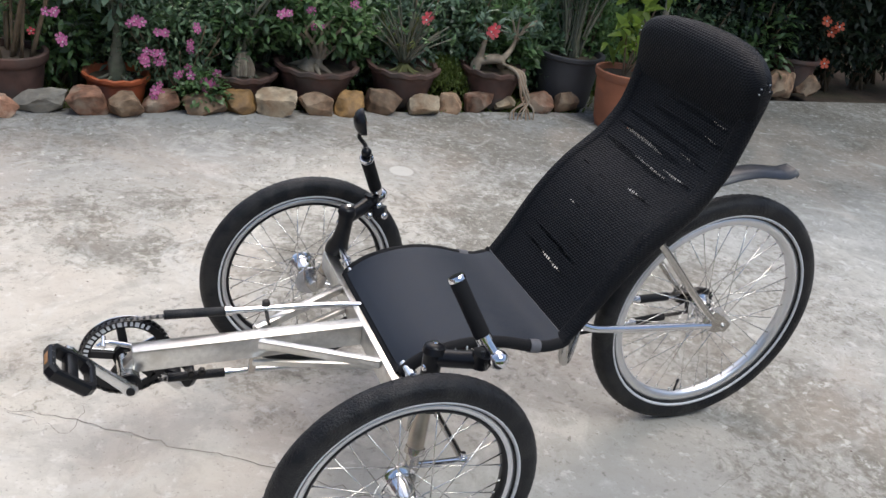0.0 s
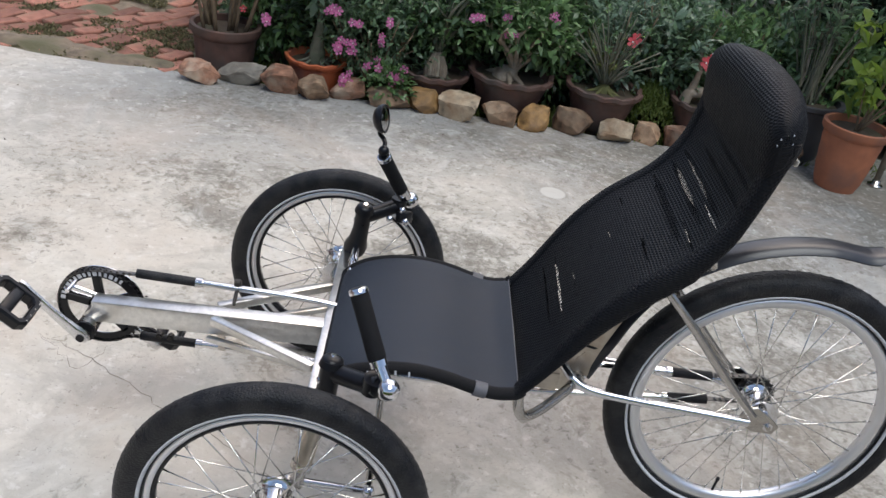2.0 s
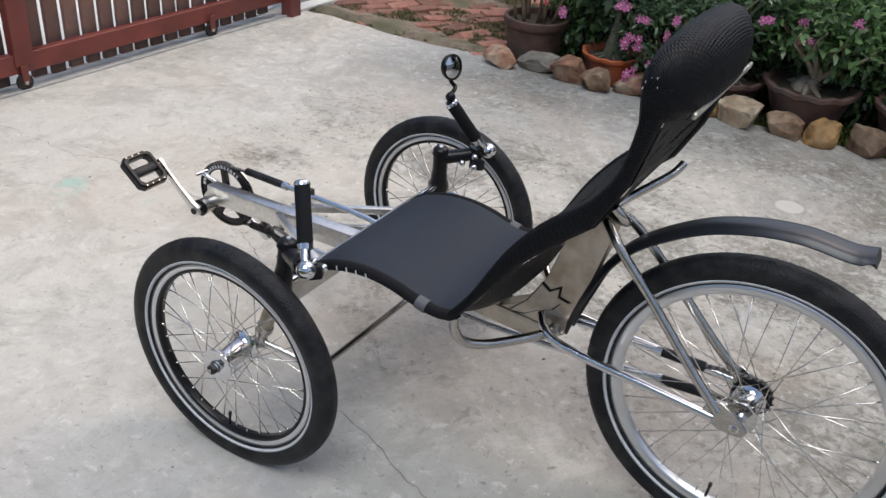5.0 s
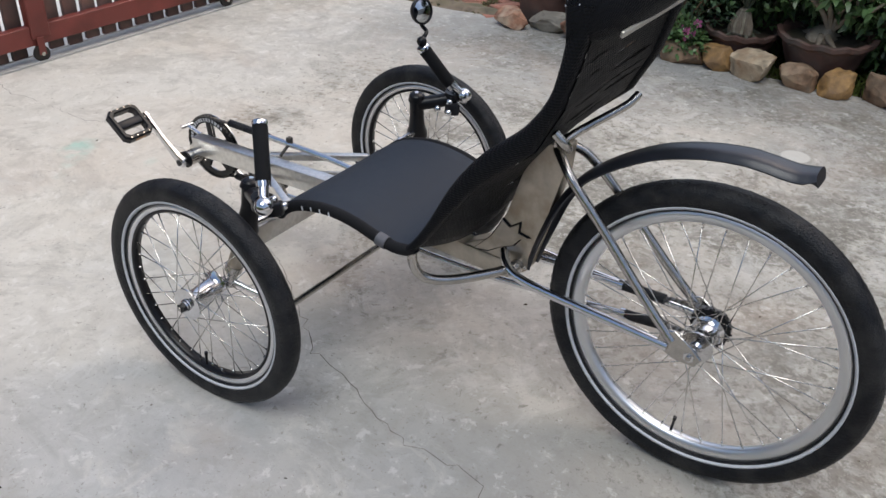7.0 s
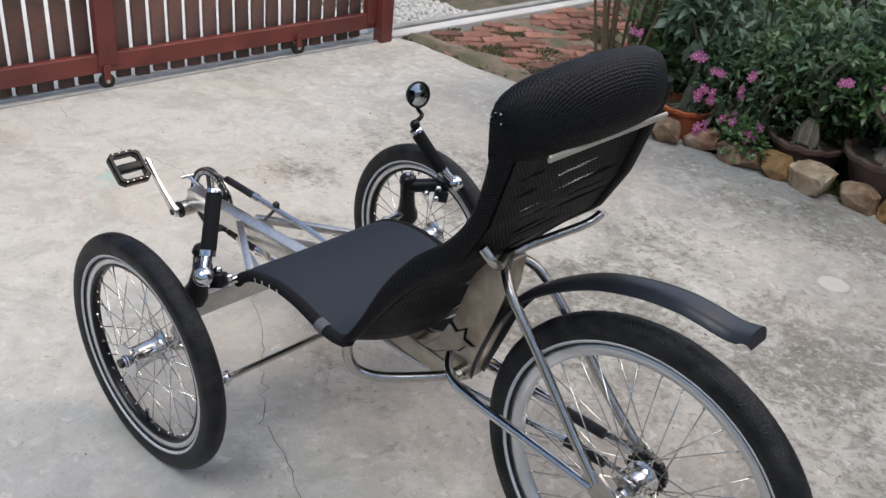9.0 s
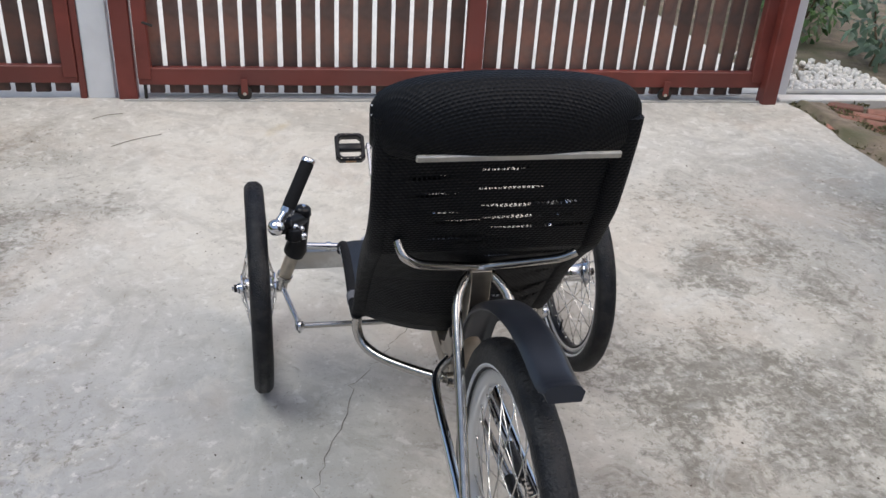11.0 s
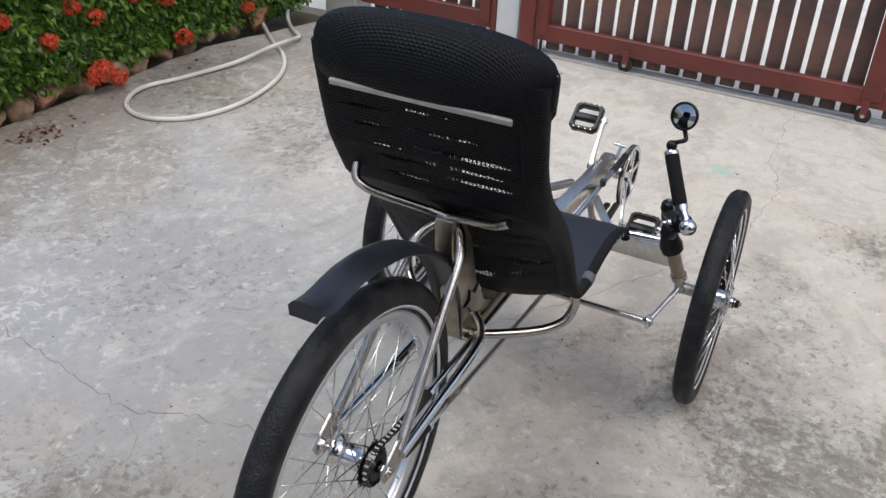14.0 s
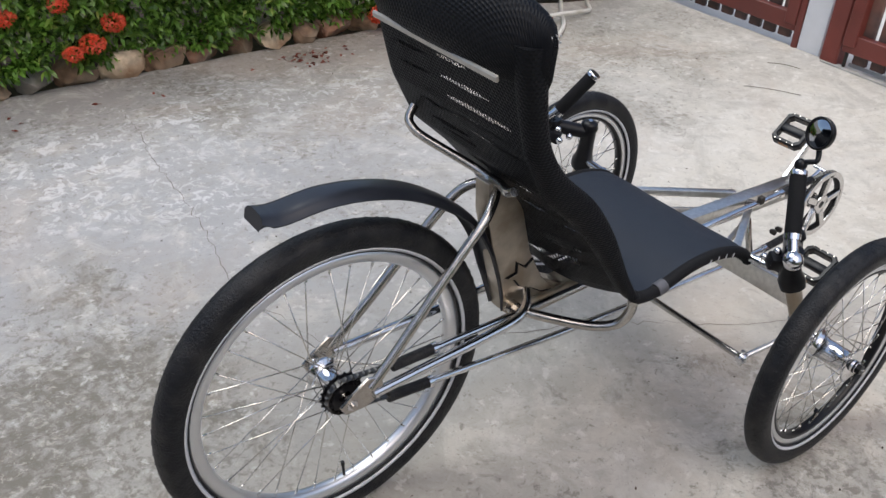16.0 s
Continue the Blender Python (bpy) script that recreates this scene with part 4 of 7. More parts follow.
# fan of bare grey-green twigs
p = bowl(-0.065, 0.172, 0.240, "thin-branched desert rose in a brown bowl")
tips = []
adenium(p, (0, 0, 0.21), 0.13, 0.10, 0.10, 4, moss_leaf, 0.02, 6, 0.034, trunk=0.07, wood=moss_bark)
for k in range(46):
    a, q = 6.283 * k / 46 + random.uniform(-0.1, 0.1), random.uniform(0.25, 1.0)
    e = (0.26 * q * math.cos(a), 0.17 * q * math.sin(a), 0.25 + random.uniform(0.16, 0.36) * (1.15 - 0.45 * q))
    limb(p, [(0.025 * math.cos(a), 0.025 * math.sin(a), 0.255), (0.12 * q * math.cos(a), 0.08 * q * math.sin(a), 0.25 + (e[2] - 0.25) * 0.55), e], 0.0050, 0.0026, green_bark if k % 3 else bark, "twig", 4)
    if k % 2:
        tips.append(e)
P, D, L, W = rosettes(np.array(tips), np.array([(random.gauss(0, 0.6), random.gauss(0, 0.6), 1) for t in tips]), 5, 0.55, 0.038, 0.013)
leaf_mesh("leaves", P, D, L, W, mid_leaf, p)
for c in ((-0.075, 0.06, 0.495), (-0.060, 0.07, 0.480)):
    flower(c, (0.1, 0.9, 0.45), 0.026, rose_petal, p, "pink-red star flower")
# bent pale trunk with roots hanging over the lip
p = bowl(-0.555, 0.158, 0.250, "desert rose with exposed roots in a brown bowl")
limb(p, [(0.10, 0.0, 0.225), (0.085, 0.0, 0.27), (0.03, 0.01, 0.285), (-0.02, 0.03, 0.29), (-0.05, 0.0, 0.25)], 0.030, 0.024, pale_wood, "caudex", 6)
limb(p, [(0.085, 0.0, 0.26), (0.075, 0.0, 0.33), (0.065, 0.01, 0.41)], 0.024, 0.009, pale_wood, "trunk", 5)
limb(p, [(-0.02, 0.02, 0.27), (-0.085, 0.0, 0.33), (-0.12, -0.01, 0.40)], 0.020, 0.008, pale_wood, "trunk", 5)
tips = [(0.065, 0.01, 0.42), (-0.12, -0.01, 0.41)]
for k in range(12):
    q = Vector(tips[k % 2])
    e = q + Vector((random.uniform(-0.12, 0.12), random.uniform(-0.08, 0.08), random.uniform(-0.02, 0.14)))
    limb(p, [q - Vector((0, 0, 0.03)), q.lerp(e, 0.5) + Vector((0.01, 0, 0.01)), e], 0.007, 0.004, pale_wood if k % 2 else green_bark, "branch", 4)
    tips.append(tuple(e))
P, D, L, W = rosettes(np.array(tips), np.array([(random.gauss(0, 0.5), random.gauss(0.3, 0.5), 1) for t in tips]), 12, 0.6, 0.055, 0.021)
leaf_mesh("leaves", P, D, L, W, blue_leaf, p)
P, D, L, W = rosettes(np.array([(-0.20, 0.05, 0.34), (-0.22, 0.03, 0.30), (-0.17, 0.06, 0.37), (-0.19, 0.02, 0.27), (-0.24, 0.0, 0.35)]), np.array([(-0.3, 0.5, 1)] * 5), 14, 0.6, 0.055, 0.022)
leaf_mesh("side_leaves", P, D, L, W, mid_leaf, p)
for c in ((0.050, 0.06, 0.455), (0.075, 0.07, 0.440), (0.062, 0.07, 0.430)):
    flower(c, (0.1, 0.9, 0.4), 0.028, rose_petal, p, "pink-red star flower")
for k in range(7):
    a = random.uniform(-0.02, 0.02)
    x0 = -0.075 - 0.006 * k
    limb(p, [(-0.03, 0.04, 0.275), (x0 + 0.01, 0.15, 0.262), (x0 + a, 0.185, 0.20), (x0 - 0.02 + a * 2, 0.20, 0.13), (x0 + 0.012 * (k - 3) * 2 + a, 0.225, 0.085), (x0 + 0.03 * (k - 3) - a, 0.25 + 0.02 * random.random(), 0.008 + 0.03 * random.random())], 0.010 - 0.0007 * k, 0.0035, root_brown if k % 3 else pale_wood, "hanging_root", 5)

# grey plastic pot with upright stems, and a terracotta pot on the slab
p = tagged(empty("potted_plant", pose(-1.04, -2.62, -0.045)), "shrub of grey upright stems in a dark grey plastic pot", "potted plant", "pots behind the stones")
pot(p, 0.182, 0.330, grey_plastic, 0, 0.74, "dark grey plastic pot", 0.022)
tips = []
for k in range(30):
    a, q = random.uniform(0, 6.28), random.uniform(0.2, 1.0)
    e = Vector((0.24 * q * math.cos(a), 0.18 * q * math.sin(a), random.uniform(0.60, 0.95)))
    limb(p, [(0.05 * math.cos(a), 0.05 * math.sin(a), 0.29), (0.10 * q * math.cos(a), 0.09 * q * math.sin(a), 0.46), e], 0.007, 0.0032, green_bark if k % 3 else bark, "stem", 4)
    tips += [tuple(e), tuple(e * 0.85 + Vector((0, 0, 0.03)))]
P, D, L, W = rosettes(np.array(tips), np.array([(random.gauss(0, 0.5), random.gauss(0, 0.5), 1) for t in tips]), 7, 0.55, 0.065, 0.018)
leaf_mesh("leaves", P, D, L, W, dark_leaf, p)
p = tagged(empty("potted_plant", pose(-1.145, -2.235, 0)), "young plant with yellow-green leaves in a terracotta pot", "potted plant", "pots behind the stones")
pot(p, 0.138, 0.300, terracotta, 0, 0.66, "ribbed terracotta pot", 0.030, 1)
for k in range(6):
    e = Vector((random.uniform(-0.22, 0.06), random.uniform(-0.1, 0.1), random.uniform(0.45, 0.8)))
    limb(p, [(0, 0, 0.26), e * 0.6 + Vector((0, 0, 0.1)), e], 0.006, 0.003, twig_brown, "stem", 4)
P, D, L, W = rosettes(np.array([(random.uniform(-0.22, 0.12), random.uniform(-0.1, 0.12), random.uniform(0.36, 0.8)) for k in range(18)]), np.array([(random.gauss(0, 1), random.gauss(0, 1), 0.3) for k in range(18)]), 5, 0.6, 0.11, 0.040)
leaf_mesh("leaves", P, D, L, W, lime_leaf, p, "broad yellow-green leaves", 0.35)

# leaning pole with a round foot
p = tagged(empty("pole", pose(-1.375, -2.315, 0)), "leaning weathered metal pole on a round foot", "pole")
bm = bmesh.new()
rod(bm, (0, 0, 0.01), (-0.03, -0.06, 1.25), 0.0145, n=12)
part("shaft", bm, mat("weathered_pole", (0.30, 0.27, 0.22), 0.7, 0.2, 0.25, 30, 0.2, 150), p)
bm = bmesh.new()
lathe(bm, [(0.002, 0.0), (0.036, 0.0), (0.036, 0.008), (0.020, 0.0100), (0.018, 0.03), (0.002, 0.03)], 20)
part("foot", bm, steel, p, "round metal foot")

# shrubs that fill the bed behind the pots
def shrub(x, y, h, w, m, L, count, label, stems=6):
    s = tagged(empty("shrub", pose(x, y, -0.05)), label, "shrub", "shrubs behind the pots")
    for k in range(stems):
        a = random.uniform(0, 6.28)
        limb(s, [(random.uniform(-0.05, 0.05), random.uniform(-0.05, 0.05), 0), (w * 0.4 * math.cos(a), w * 0.3 * math.sin(a), h * 0.45), (w * 0.8 * math.cos(a), w * 0.6 * math.sin(a), h * random.uniform(0.75, 1.0))], 0.010, 0.004, twig_brown, "stem", 4)
    cloud(s, (0, 0, h * 0.58), (w, w * 0.75, h * 0.48), count, L, L * 0.40, m, "", 0.7, 0.35)
    return s


kinds_ = ((dark_leaf, 0.065, "dense shrub with dark green leaves"), (mid_leaf, 0.075, "shrub with fresh green pointed leaves"), (blue_leaf, 0.070, "shrub with bluish green leaves"))
for k in range(17):
    x = 1.68 - 0.27 * k
    m, L, lab = kinds_[(0, 2, 1, 0, 1, 1, 0)[k % 7]]
    shrub(x, -3.00 + random.uniform(-0.08, 0.10), random.uniform(0.48, 0.66), random.uniform(0.26, 0.34), m, L, 900, lab)
for k in range(12):
    x = 1.56 - 0.42 * k
    m, L, lab = kinds_[(1, 0, 0, 2)[k % 4]]
    shrub(x, -3.55 + random.uniform(-0.1, 0.1), random.uniform(0.80, 1.0), 0.45, m, L * 1.2, 1000, lab)
# shrubs at the bed's end take the leaf colour with shade painted in
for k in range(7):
    shrub(-1.65 - 0.36 * k, -3.12 + random.uniform(-0.05, 0.05), random.uniform(0.8, 1.1), 0.36, shaded_leaf, 0.07, 1300, "shrub with narrow shade-darkened leaves behind stones")
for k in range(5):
    s = shrub(-1.7 - 0.6 * k, -3.35 + random.uniform(-0.1, 0.1), random.uniform(1.7, 2.1), 0.72, shaded_leaf, 0.10, 2200, "tall shade-darkened overhanging shrub at the bed's end", 8)
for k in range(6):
    s = shrub(-4.1 - 0.55 * k, -3.1 + random.uniform(-0.1, 0.1), random.uniform(1.0, 1.4), 0.5, shaded_leaf, 0.08, 1200, "dense shade-darkened shrub beside the slab", 5)
# unseen tree, added to cast shade over the bed's dark end
tree = tagged(empty("tree", pose(-2.55, -3.55, -0.05)), "leafy garden tree added out of view to shade the bed", "tree")
limb(tree, [(0, 0, 0), (0.03, 0.02, 0.7), (-0.02, 0.05, 1.4), (0.05, 0.05, 2.1)], 0.075, 0.045, bark, "trunk", 6)
for k in range(9):
    a = 6.283 * k / 9
    limb(tree, [(0.02, 0.05, 1.5 + 0.06 * k), (0.5 * math.cos(a), 0.5 * math.sin(a), 2.0 + 0.06 * k), (1.1 * math.cos(a), 1.1 * math.sin(a), 2.3 + 0.08 * k)], 0.028, 0.008, bark, "limb", 5)
cloud(tree, (0.0, 0.35, 2.6), (1.75, 1.5, 0.75), 8000, 0.11, 0.05, shaded_leaf, "unseen crown of shade-darkened leaves", 0.5, 0.2)
p = tagged(empty("potted_plant", pose(-2.95, -2.98, 0)), "red-flowered plant in a brown clay bowl", "potted plant", "pots behind the stones")
pot(p, 0.17, 0.23, brown_clay, 0, 0.66, "brown clay bowl", 0.022)
cloud(p, (0, 0.03, 0.46), (0.24, 0.18, 0.22), 700, 0.06, 0.022, shaded_leaf)
for c in ((0.02, 0.20, 0.50), (-0.06, 0.19, 0.43), (-0.10, 0.20, 0.47), (-0.12, 0.16, 0.22)):
    flower(c, (0.3, 0.9, 0.3), 0.035, red_petal, p, "small red flower")
for k, (x, y, z) in enumerate(((1.45, -2.75, 0.55), (1.05, -2.72, 0.62), (0.62, -2.75, 0.66), (0.25, -2.78, 0.60), (-0.35, -2.85, 0.50))):
    p = tagged(empty("desert_rose", pose(x, y, -0.05)), "desert rose bush with rosettes of grey-green leaves", "bush", "desert roses in the bed")
    tips = []
    for j in range(22):
        a, q = random.uniform(0, 6.28), random.uniform(0.2, 1.0)
        e = Vector((0.26 * q * math.cos(a), 0.20 * q * math.sin(a), z + random.uniform(-0.22, 0.14)))
        limb(p, [(0.02 * math.cos(a), 0.02 * math.sin(a), 0.02), (0.12 * q * math.cos(a), 0.10 * q * math.sin(a), z * 0.5), e], 0.009, 0.0045, green_bark, "branch", 4)
        tips.append(tuple(e))
    P, D, L, W = rosettes(np.array(tips), np.array([(random.gauss(0, 0.45), random.gauss(0.25, 0.45), 1) for e in tips]), 16, 0.6, 0.085, 0.027)
    leaf_mesh("leaves", P, D, L, W, blue_leaf if k % 2 == 0 else mid_leaf, p, "pointed leaves in rosettes")
o = shrub(1.35, -2.78, 0.62, 0.24, dark_leaf, 0.045, 900, "low shrub with small dark leaves")
o = shrub(0.15, -2.80, 0.42, 0.22, blue_leaf, 0.05, 420, "low shrub with bluish green leaves")
o = shrub(0.55, -2.86, 0.62, 0.26, dark_leaf, 0.05, 900, "low shrub with small dark leaves")
o = shrub(-0.85, -2.85, 0.60, 0.24, mid_leaf, 0.055, 800, "shrub with fresh green pointed leaves")
for k in range(11):
    m, L, lab = kinds_[(1, 2, 0, 1, 0)[k % 5]]
    shrub(1.50 - 0.27 * k, -2.74 + random.uniform(-0.03, 0.03), random.uniform(0.50, 0.66), random.uniform(0.20, 0.26), m, L * 0.72, 1500, lab, 5)
# mossy mound between two bowls
n = 4200
q = np.stack([-0.31 + rng.normal(0, 0.085, n), -2.60 + rng.normal(0, 0.06, n), np.zeros(n)], 1)
q[:, 2] = np.clip(0.23 - 6.0 * ((q[:, 0] + 0.31) ** 2 + (q[:, 1] + 2.60) ** 2), 0, 1) * rng.uniform(0.4, 1.0, n)
moss = tagged(leaf_mesh("moss_mound", q, np.stack([rng.normal(0, 0.4, n), rng.normal(0, 0.4, n), np.ones(n)], 1), 0.022, 0.006, moss_leaf, None), "mound of fine yellow-green moss", "moss", kind="stuff")
n = 9000
q = np.stack([rng.uniform(-1.5, 1.75, n), rng.uniform(-3.4, -2.42, n), np.full(n, -0.05)], 1)
tagged(leaf_mesh("bed_grass", q, np.stack([rng.normal(0, 0.6, n), rng.normal(0.2, 0.6, n), np.ones(n)], 1), rng.uniform(0.04, 0.11, n), 0.009, moss_leaf, None), "short yellow-green grass and moss between the pots", "grass", kind="stuff")
# broken brown board leaning in the bed
bm = bmesh.new()
box(bm, (-0.06, -2.88, 0.22), (0.34, 0.020, 0.13), pose(0, 0, 0, -14, 32, 0), 0.003)
tagged(obj("board", bm, mat("broken_tile", (0.33, 0.15, 0.10), 0.8, 0, 0.2, 12, 0.3, 90)), "broken reddish board leaning among the shrubs", "board")

# ---- brick paving, kerb, pebbles by the gate ----
brick_mat = mat("worn_brick", (0.295, 0.130, 0.092), 0.9, 0, 0.35, 14, 0.8, 90, rand=0.45, second=(0.19, 0.135, 0.095), second_scale=7)
paving = tagged(empty("brick_paving", pose(0, 0, 0)), "worn red brick paving with moss in the joints", "paving", kind="structure")
shapes = []
for k in range(5):
    bm = bmesh.new()
    box(bm, (0, 0, 0), (0.178, 0.086, 0.05), None, 0.006)
    for v in bm.verts:
        v.co += Vector((noise.noise(v.co * 30 + Vector((k * 5, 0, 0))), noise.noise(v.co * 30 + Vector((0, k * 5, 3))), noise.noise(v.co * 25 + Vector((k, k, k))))) * 0.005
    me = bpy.data.meshes.new("brick")
    bm.to_mesh(me)
    bm.free()
    me.materials.append(brick_mat)
    sharp(me, 30)
    shapes.append(me)
ang = 57
m0 = Matrix.Rotation(radians(ang), 4, 'Z')
for i in range(-16, 17):
    for j in range(-16, 17):
        q = m0 @ Vector(((i + 0.5 * (j % 2)) * 0.190, j * 0.097, 0)) + Vector((2.4, -3.3, 0))
        edge = -2.40 - 0.05 * noise.noise(q * 3)
        if not (1.86 < q.x < 3.0 - 0.05 * (q.y + 2.3) * -1 and -4.35 < q.y < edge):
            continue
        if q.x < 1.92 and q.y < -2.75:
            continue
        if noise.noise(q * 2.3 + Vector((3, 1, 0))) > 0.40:
            continue
        o = new("brick", random.choice(shapes))
        o.parent = paving
        o.matrix_basis = pose(q.x + random.uniform(-0.008, 0.008), q.y + random.uniform(-0.010, 0.010), -0.026 + random.uniform(-0.013, 0.008), random.uniform(-5, 5), random.uniform(-5, 5), ang + random.uniform(-9, 9))
dirt = mat("trodden_dirt", (0.185, 0.145, 0.105), 0.95, 0, 0.4, 20, 0.9, 60, second=(0.105, 0.10, 0.055), second_scale=5)
bm = bmesh.new()
grid = [[bm.verts.new((1.84 + 0.02 * i, -4.6 + 0.02 * j, -0.016 + 0.030 * noise.noise(Vector((i * 0.05, j * 0.05, 2))) + 0.012 * noise.noise(Vector((i * 0.2, j * 0.2, 7))) + 0.028 * max(0, 1 - abs(j - 110) / 9))) for j in range(116)] for i in range(58)]
for A, B in zip(grid, grid[1:]):
    for j in range(115):
        bm.faces.new((A[j], B[j], B[j + 1], A[j + 1]))
for v in bm.verts:
    if v.co.y > -2.36:
        v.co.z = min(v.co.z, -0.004)
o = tagged(obj("dirt_patch", bm, dirt), "trodden brown dirt half covering the bricks", "dirt", kind="structure")
o.data.polygons.foreach_set("use_smooth", [True] * len(o.data.polygons))
n = 26000
q = np.stack([rng.uniform(1.88, 3.02, n), rng.uniform(-4.0, -2.34, n), np.full(n, -0.012)], 1)
keep = np.array([noise.noise(Vector((a[0], a[1], 0)) * 3.0) + 0.5 * noise.noise(Vector((a[0], a[1], 5)) * 9.0) + max(0, 0.6 - abs(a[1] + 2.45) * 2.2) * (1 if a[0] > 2.2 else 0.3) for a in q]) > 0.12
q = q[keep]
tagged(leaf_mesh("moss_tufts", q, np.stack([rng.normal(0, 0.9, len(q)), rng.normal(0, 0.9, len(q)), np.full(len(q), 0.8)], 1), rng.uniform(0.012, 0.028, len(q)), 0.010, leaf_mat("dull_moss", (0.170, 0.155, 0.078), 0.85, 0.4, (0.28, 0.26, 0.13)), None),
       "dull green moss and grass between bricks", "moss", kind="stuff")
for a, b, w in (((3.055, -2.285), (2.955, -4.6), 0.085), ((3.165, -2.285), (3.075, -4.6), 0.05)):
    d = Vector((b[0] - a[0], b[1] - a[1], 0))
    bm = bmesh.new()
    box(bm, (0, 0, 0), (d.length, w, 0.09), None, 0.006)
    o = obj("kerb", bm, pale_slab if w > 0.06 else grey_render)
    o.matrix_world = Matrix.Translation(((a[0] + b[0]) / 2, (a[1] + b[1]) / 2, -0.028)) @ Matrix.Rotation(math.atan2(d.y, d.x), 4, 'Z')
    tagged(o, "pale concrete kerb strip beside the bricks", "kerb", kind="structure")
bm = bmesh.new()
for k in range(620):
    c = Vector((3.20 + abs(random.gauss(0, 0.28)), random.uniform(-3.1, -2.42), 0))
    if c.x > 3.95:
        continue
    s = random.uniform(0.012, 0.030)
    r = bmesh.ops.create_icosphere(bm, subdivisions=1, radius=s)
    m = Matrix.Translation((c.x, c.y, -0.026 + s * 0.3 + random.uniform(0, 0.02))) @ Euler((random.uniform(0, 6), random.uniform(0, 6), 0)).to_matrix().to_4x4() @ Matrix.Diagonal((1, random.uniform(0.6, 1), random.uniform(0.45, 0.8), 1))
    for v in r["verts"]:
        v.co = m @ v.co
pebble = mat("white_pebble", (0.66, 0.63, 0.58), 0.7, 0, 0.2, 30)
o = tagged(obj("pebbles", bm, pebble), "heap of white garden pebbles", "pebbles", kind="stuff")
o.data.polygons.foreach_set("use_smooth", [True] * len(o.data.polygons))
tagged(prism("garden_bed", [(3.10, -8.0), (9.5, -8.0), (9.5, -2.42), (3.21, -2.42)], -0.10, -0.030, dirt, 0.0), "brown mulched bed behind the pebbles", "bed", kind="structure")
for k in range(6):
    shrub(4.3 + 0.5 * k, -3.1 - 0.25 * (k % 3), random.uniform(0.5, 0.8), 0.36, (mid_leaf, dark_leaf)[k % 2], 0.08, 700, "low green shrub in the outer bed", 4)
shrub(3.75, -3.35, 0.5, 0.3, blue_leaf, 0.11, 160, "spiky low plant behind the kerb", 3)
shrub(3.5, -4.1, 0.8, 0.5, dark_leaf, 0.07, 900, "dark shrub behind the kerb")
shrub(2.5, -4.7, 0.9, 0.5, dark_leaf, 0.07, 1100, "dark shrub behind the bricks")
shrub(3.1, -5.0, 0.9, 0.55, mid_leaf, 0.07, 1100, "dark shrub behind the bricks")

# ---- garden hose on the slab ----
hp = smooth_path([(2.95, 2.75, 0.02), (2.85, 2.46, 0.05), (2.7, 2.28, 0.03), (2.55, 2.11, 0.0100), (2.38, 1.91, 0.0100), (2.17, 1.775, 0.0100), (1.93, 1.715, 0.0100), (1.72, 1.72, 0.0100), (1.55, 1.795, 0.0100), (1.475, 1.94, 0.0100), (1.535, 2.09, 0.0100), (1.7, 2.165, 0.014),
                  (1.91, 2.11, 0.0100), (2.16, 2.03, 0.02), (2.38, 1.985, 0.044), (2.55, 1.995, 0.03), (2.66, 2.02, 0.018), (2.74, 2.12, 0.016), (2.88, 2.25, 0.03), (3.02, 2.33, 0.1), (3.06, 2.36, 0.35), (3.08, 2.38, 0.7)], 8)
bm = bmesh.new()
sweep(bm, hp, 0.0100, 12)
o = tagged(obj("garden_hose", bm, mat("cream_hose", (0.74, 0.72, 0.66), 0.5, 0, 0.08, 20, second=(0.55, 0.53, 0.45), second_scale=5)), "cream plastic garden hose looped on the slab", "hose")
sharp(o.data, 60)
hs = smooth_path([(2.75, 2.50, 0.06), (2.90, 2.40, 0.05), (3.02, 2.30, 0.03), (3.10, 2.42, 0.04), (2.98, 2.50, 0.05)], 8)
bm = bmesh.new()
sweep(bm, hs, 0.0100, 12)
o = tagged(obj("garden_hose", bm, bpy.data.materials["cream_hose"]), "cream hose coil beside the grey pillar", "hose")
sharp(o.data, 60)
# grass tuft at the pillar
n = 420
q = np.stack([2.85 + rng.normal(0, 0.12, n), 2.30 + np.abs(rng.normal(0, 0.09, n)), np.zeros(n)], 1)
tagged(leaf_mesh("grass_tuft", q, np.stack([rng.normal(0, 0.5, n), rng.normal(0, 0.5, n), np.ones(n)], 1), rng.uniform(0.06, 0.16, n), 0.007, mid_leaf, None), "tuft of green grass by the hose", "grass", kind="stuff")

# ---- litter on the slab ----
for pts in (((2.57, 0.99), (2.64, 0.91), (2.7, 0.8)), ((2.89, 1.11), (2.94, 1.06), (2.96, 0.99))):
    bm = bmesh.new()
    sweep(bm, smooth_path([(x, y, 0.004) for x, y in pts], 4), 0.0013, 6)
    tagged(obj("twig", bm, bark), "thin dry twig lying on the slab", "twig", "twigs on the slab")
n = 90
q = np.stack([np.where(rng.uniform(0, 1, n) < 0.5, 1.16 + rng.normal(0, 0.06, n), rng.uniform(-0.3, 2.6, n)), np.zeros(n), np.full(n, 0.003)], 1)
q[:, 1] = 2.22 - np.abs(rng.normal(0, 0.07, n))
tagged(leaf_mesh("fallen_petals", q, np.stack([rng.normal(0, 1, n), rng.normal(0, 1, n), np.zeros(n)], 1), rng.uniform(0.014, 0.032, n), 0.011, leaf_mat("dry_petal", (0.28, 0.07, 0.045), 0.8, 0.4, (0.5, 0.15, 0.1)), None, "", 0.0), "scatter of fallen red petals by the hedge", "petals", kind="stuff")
n = 160
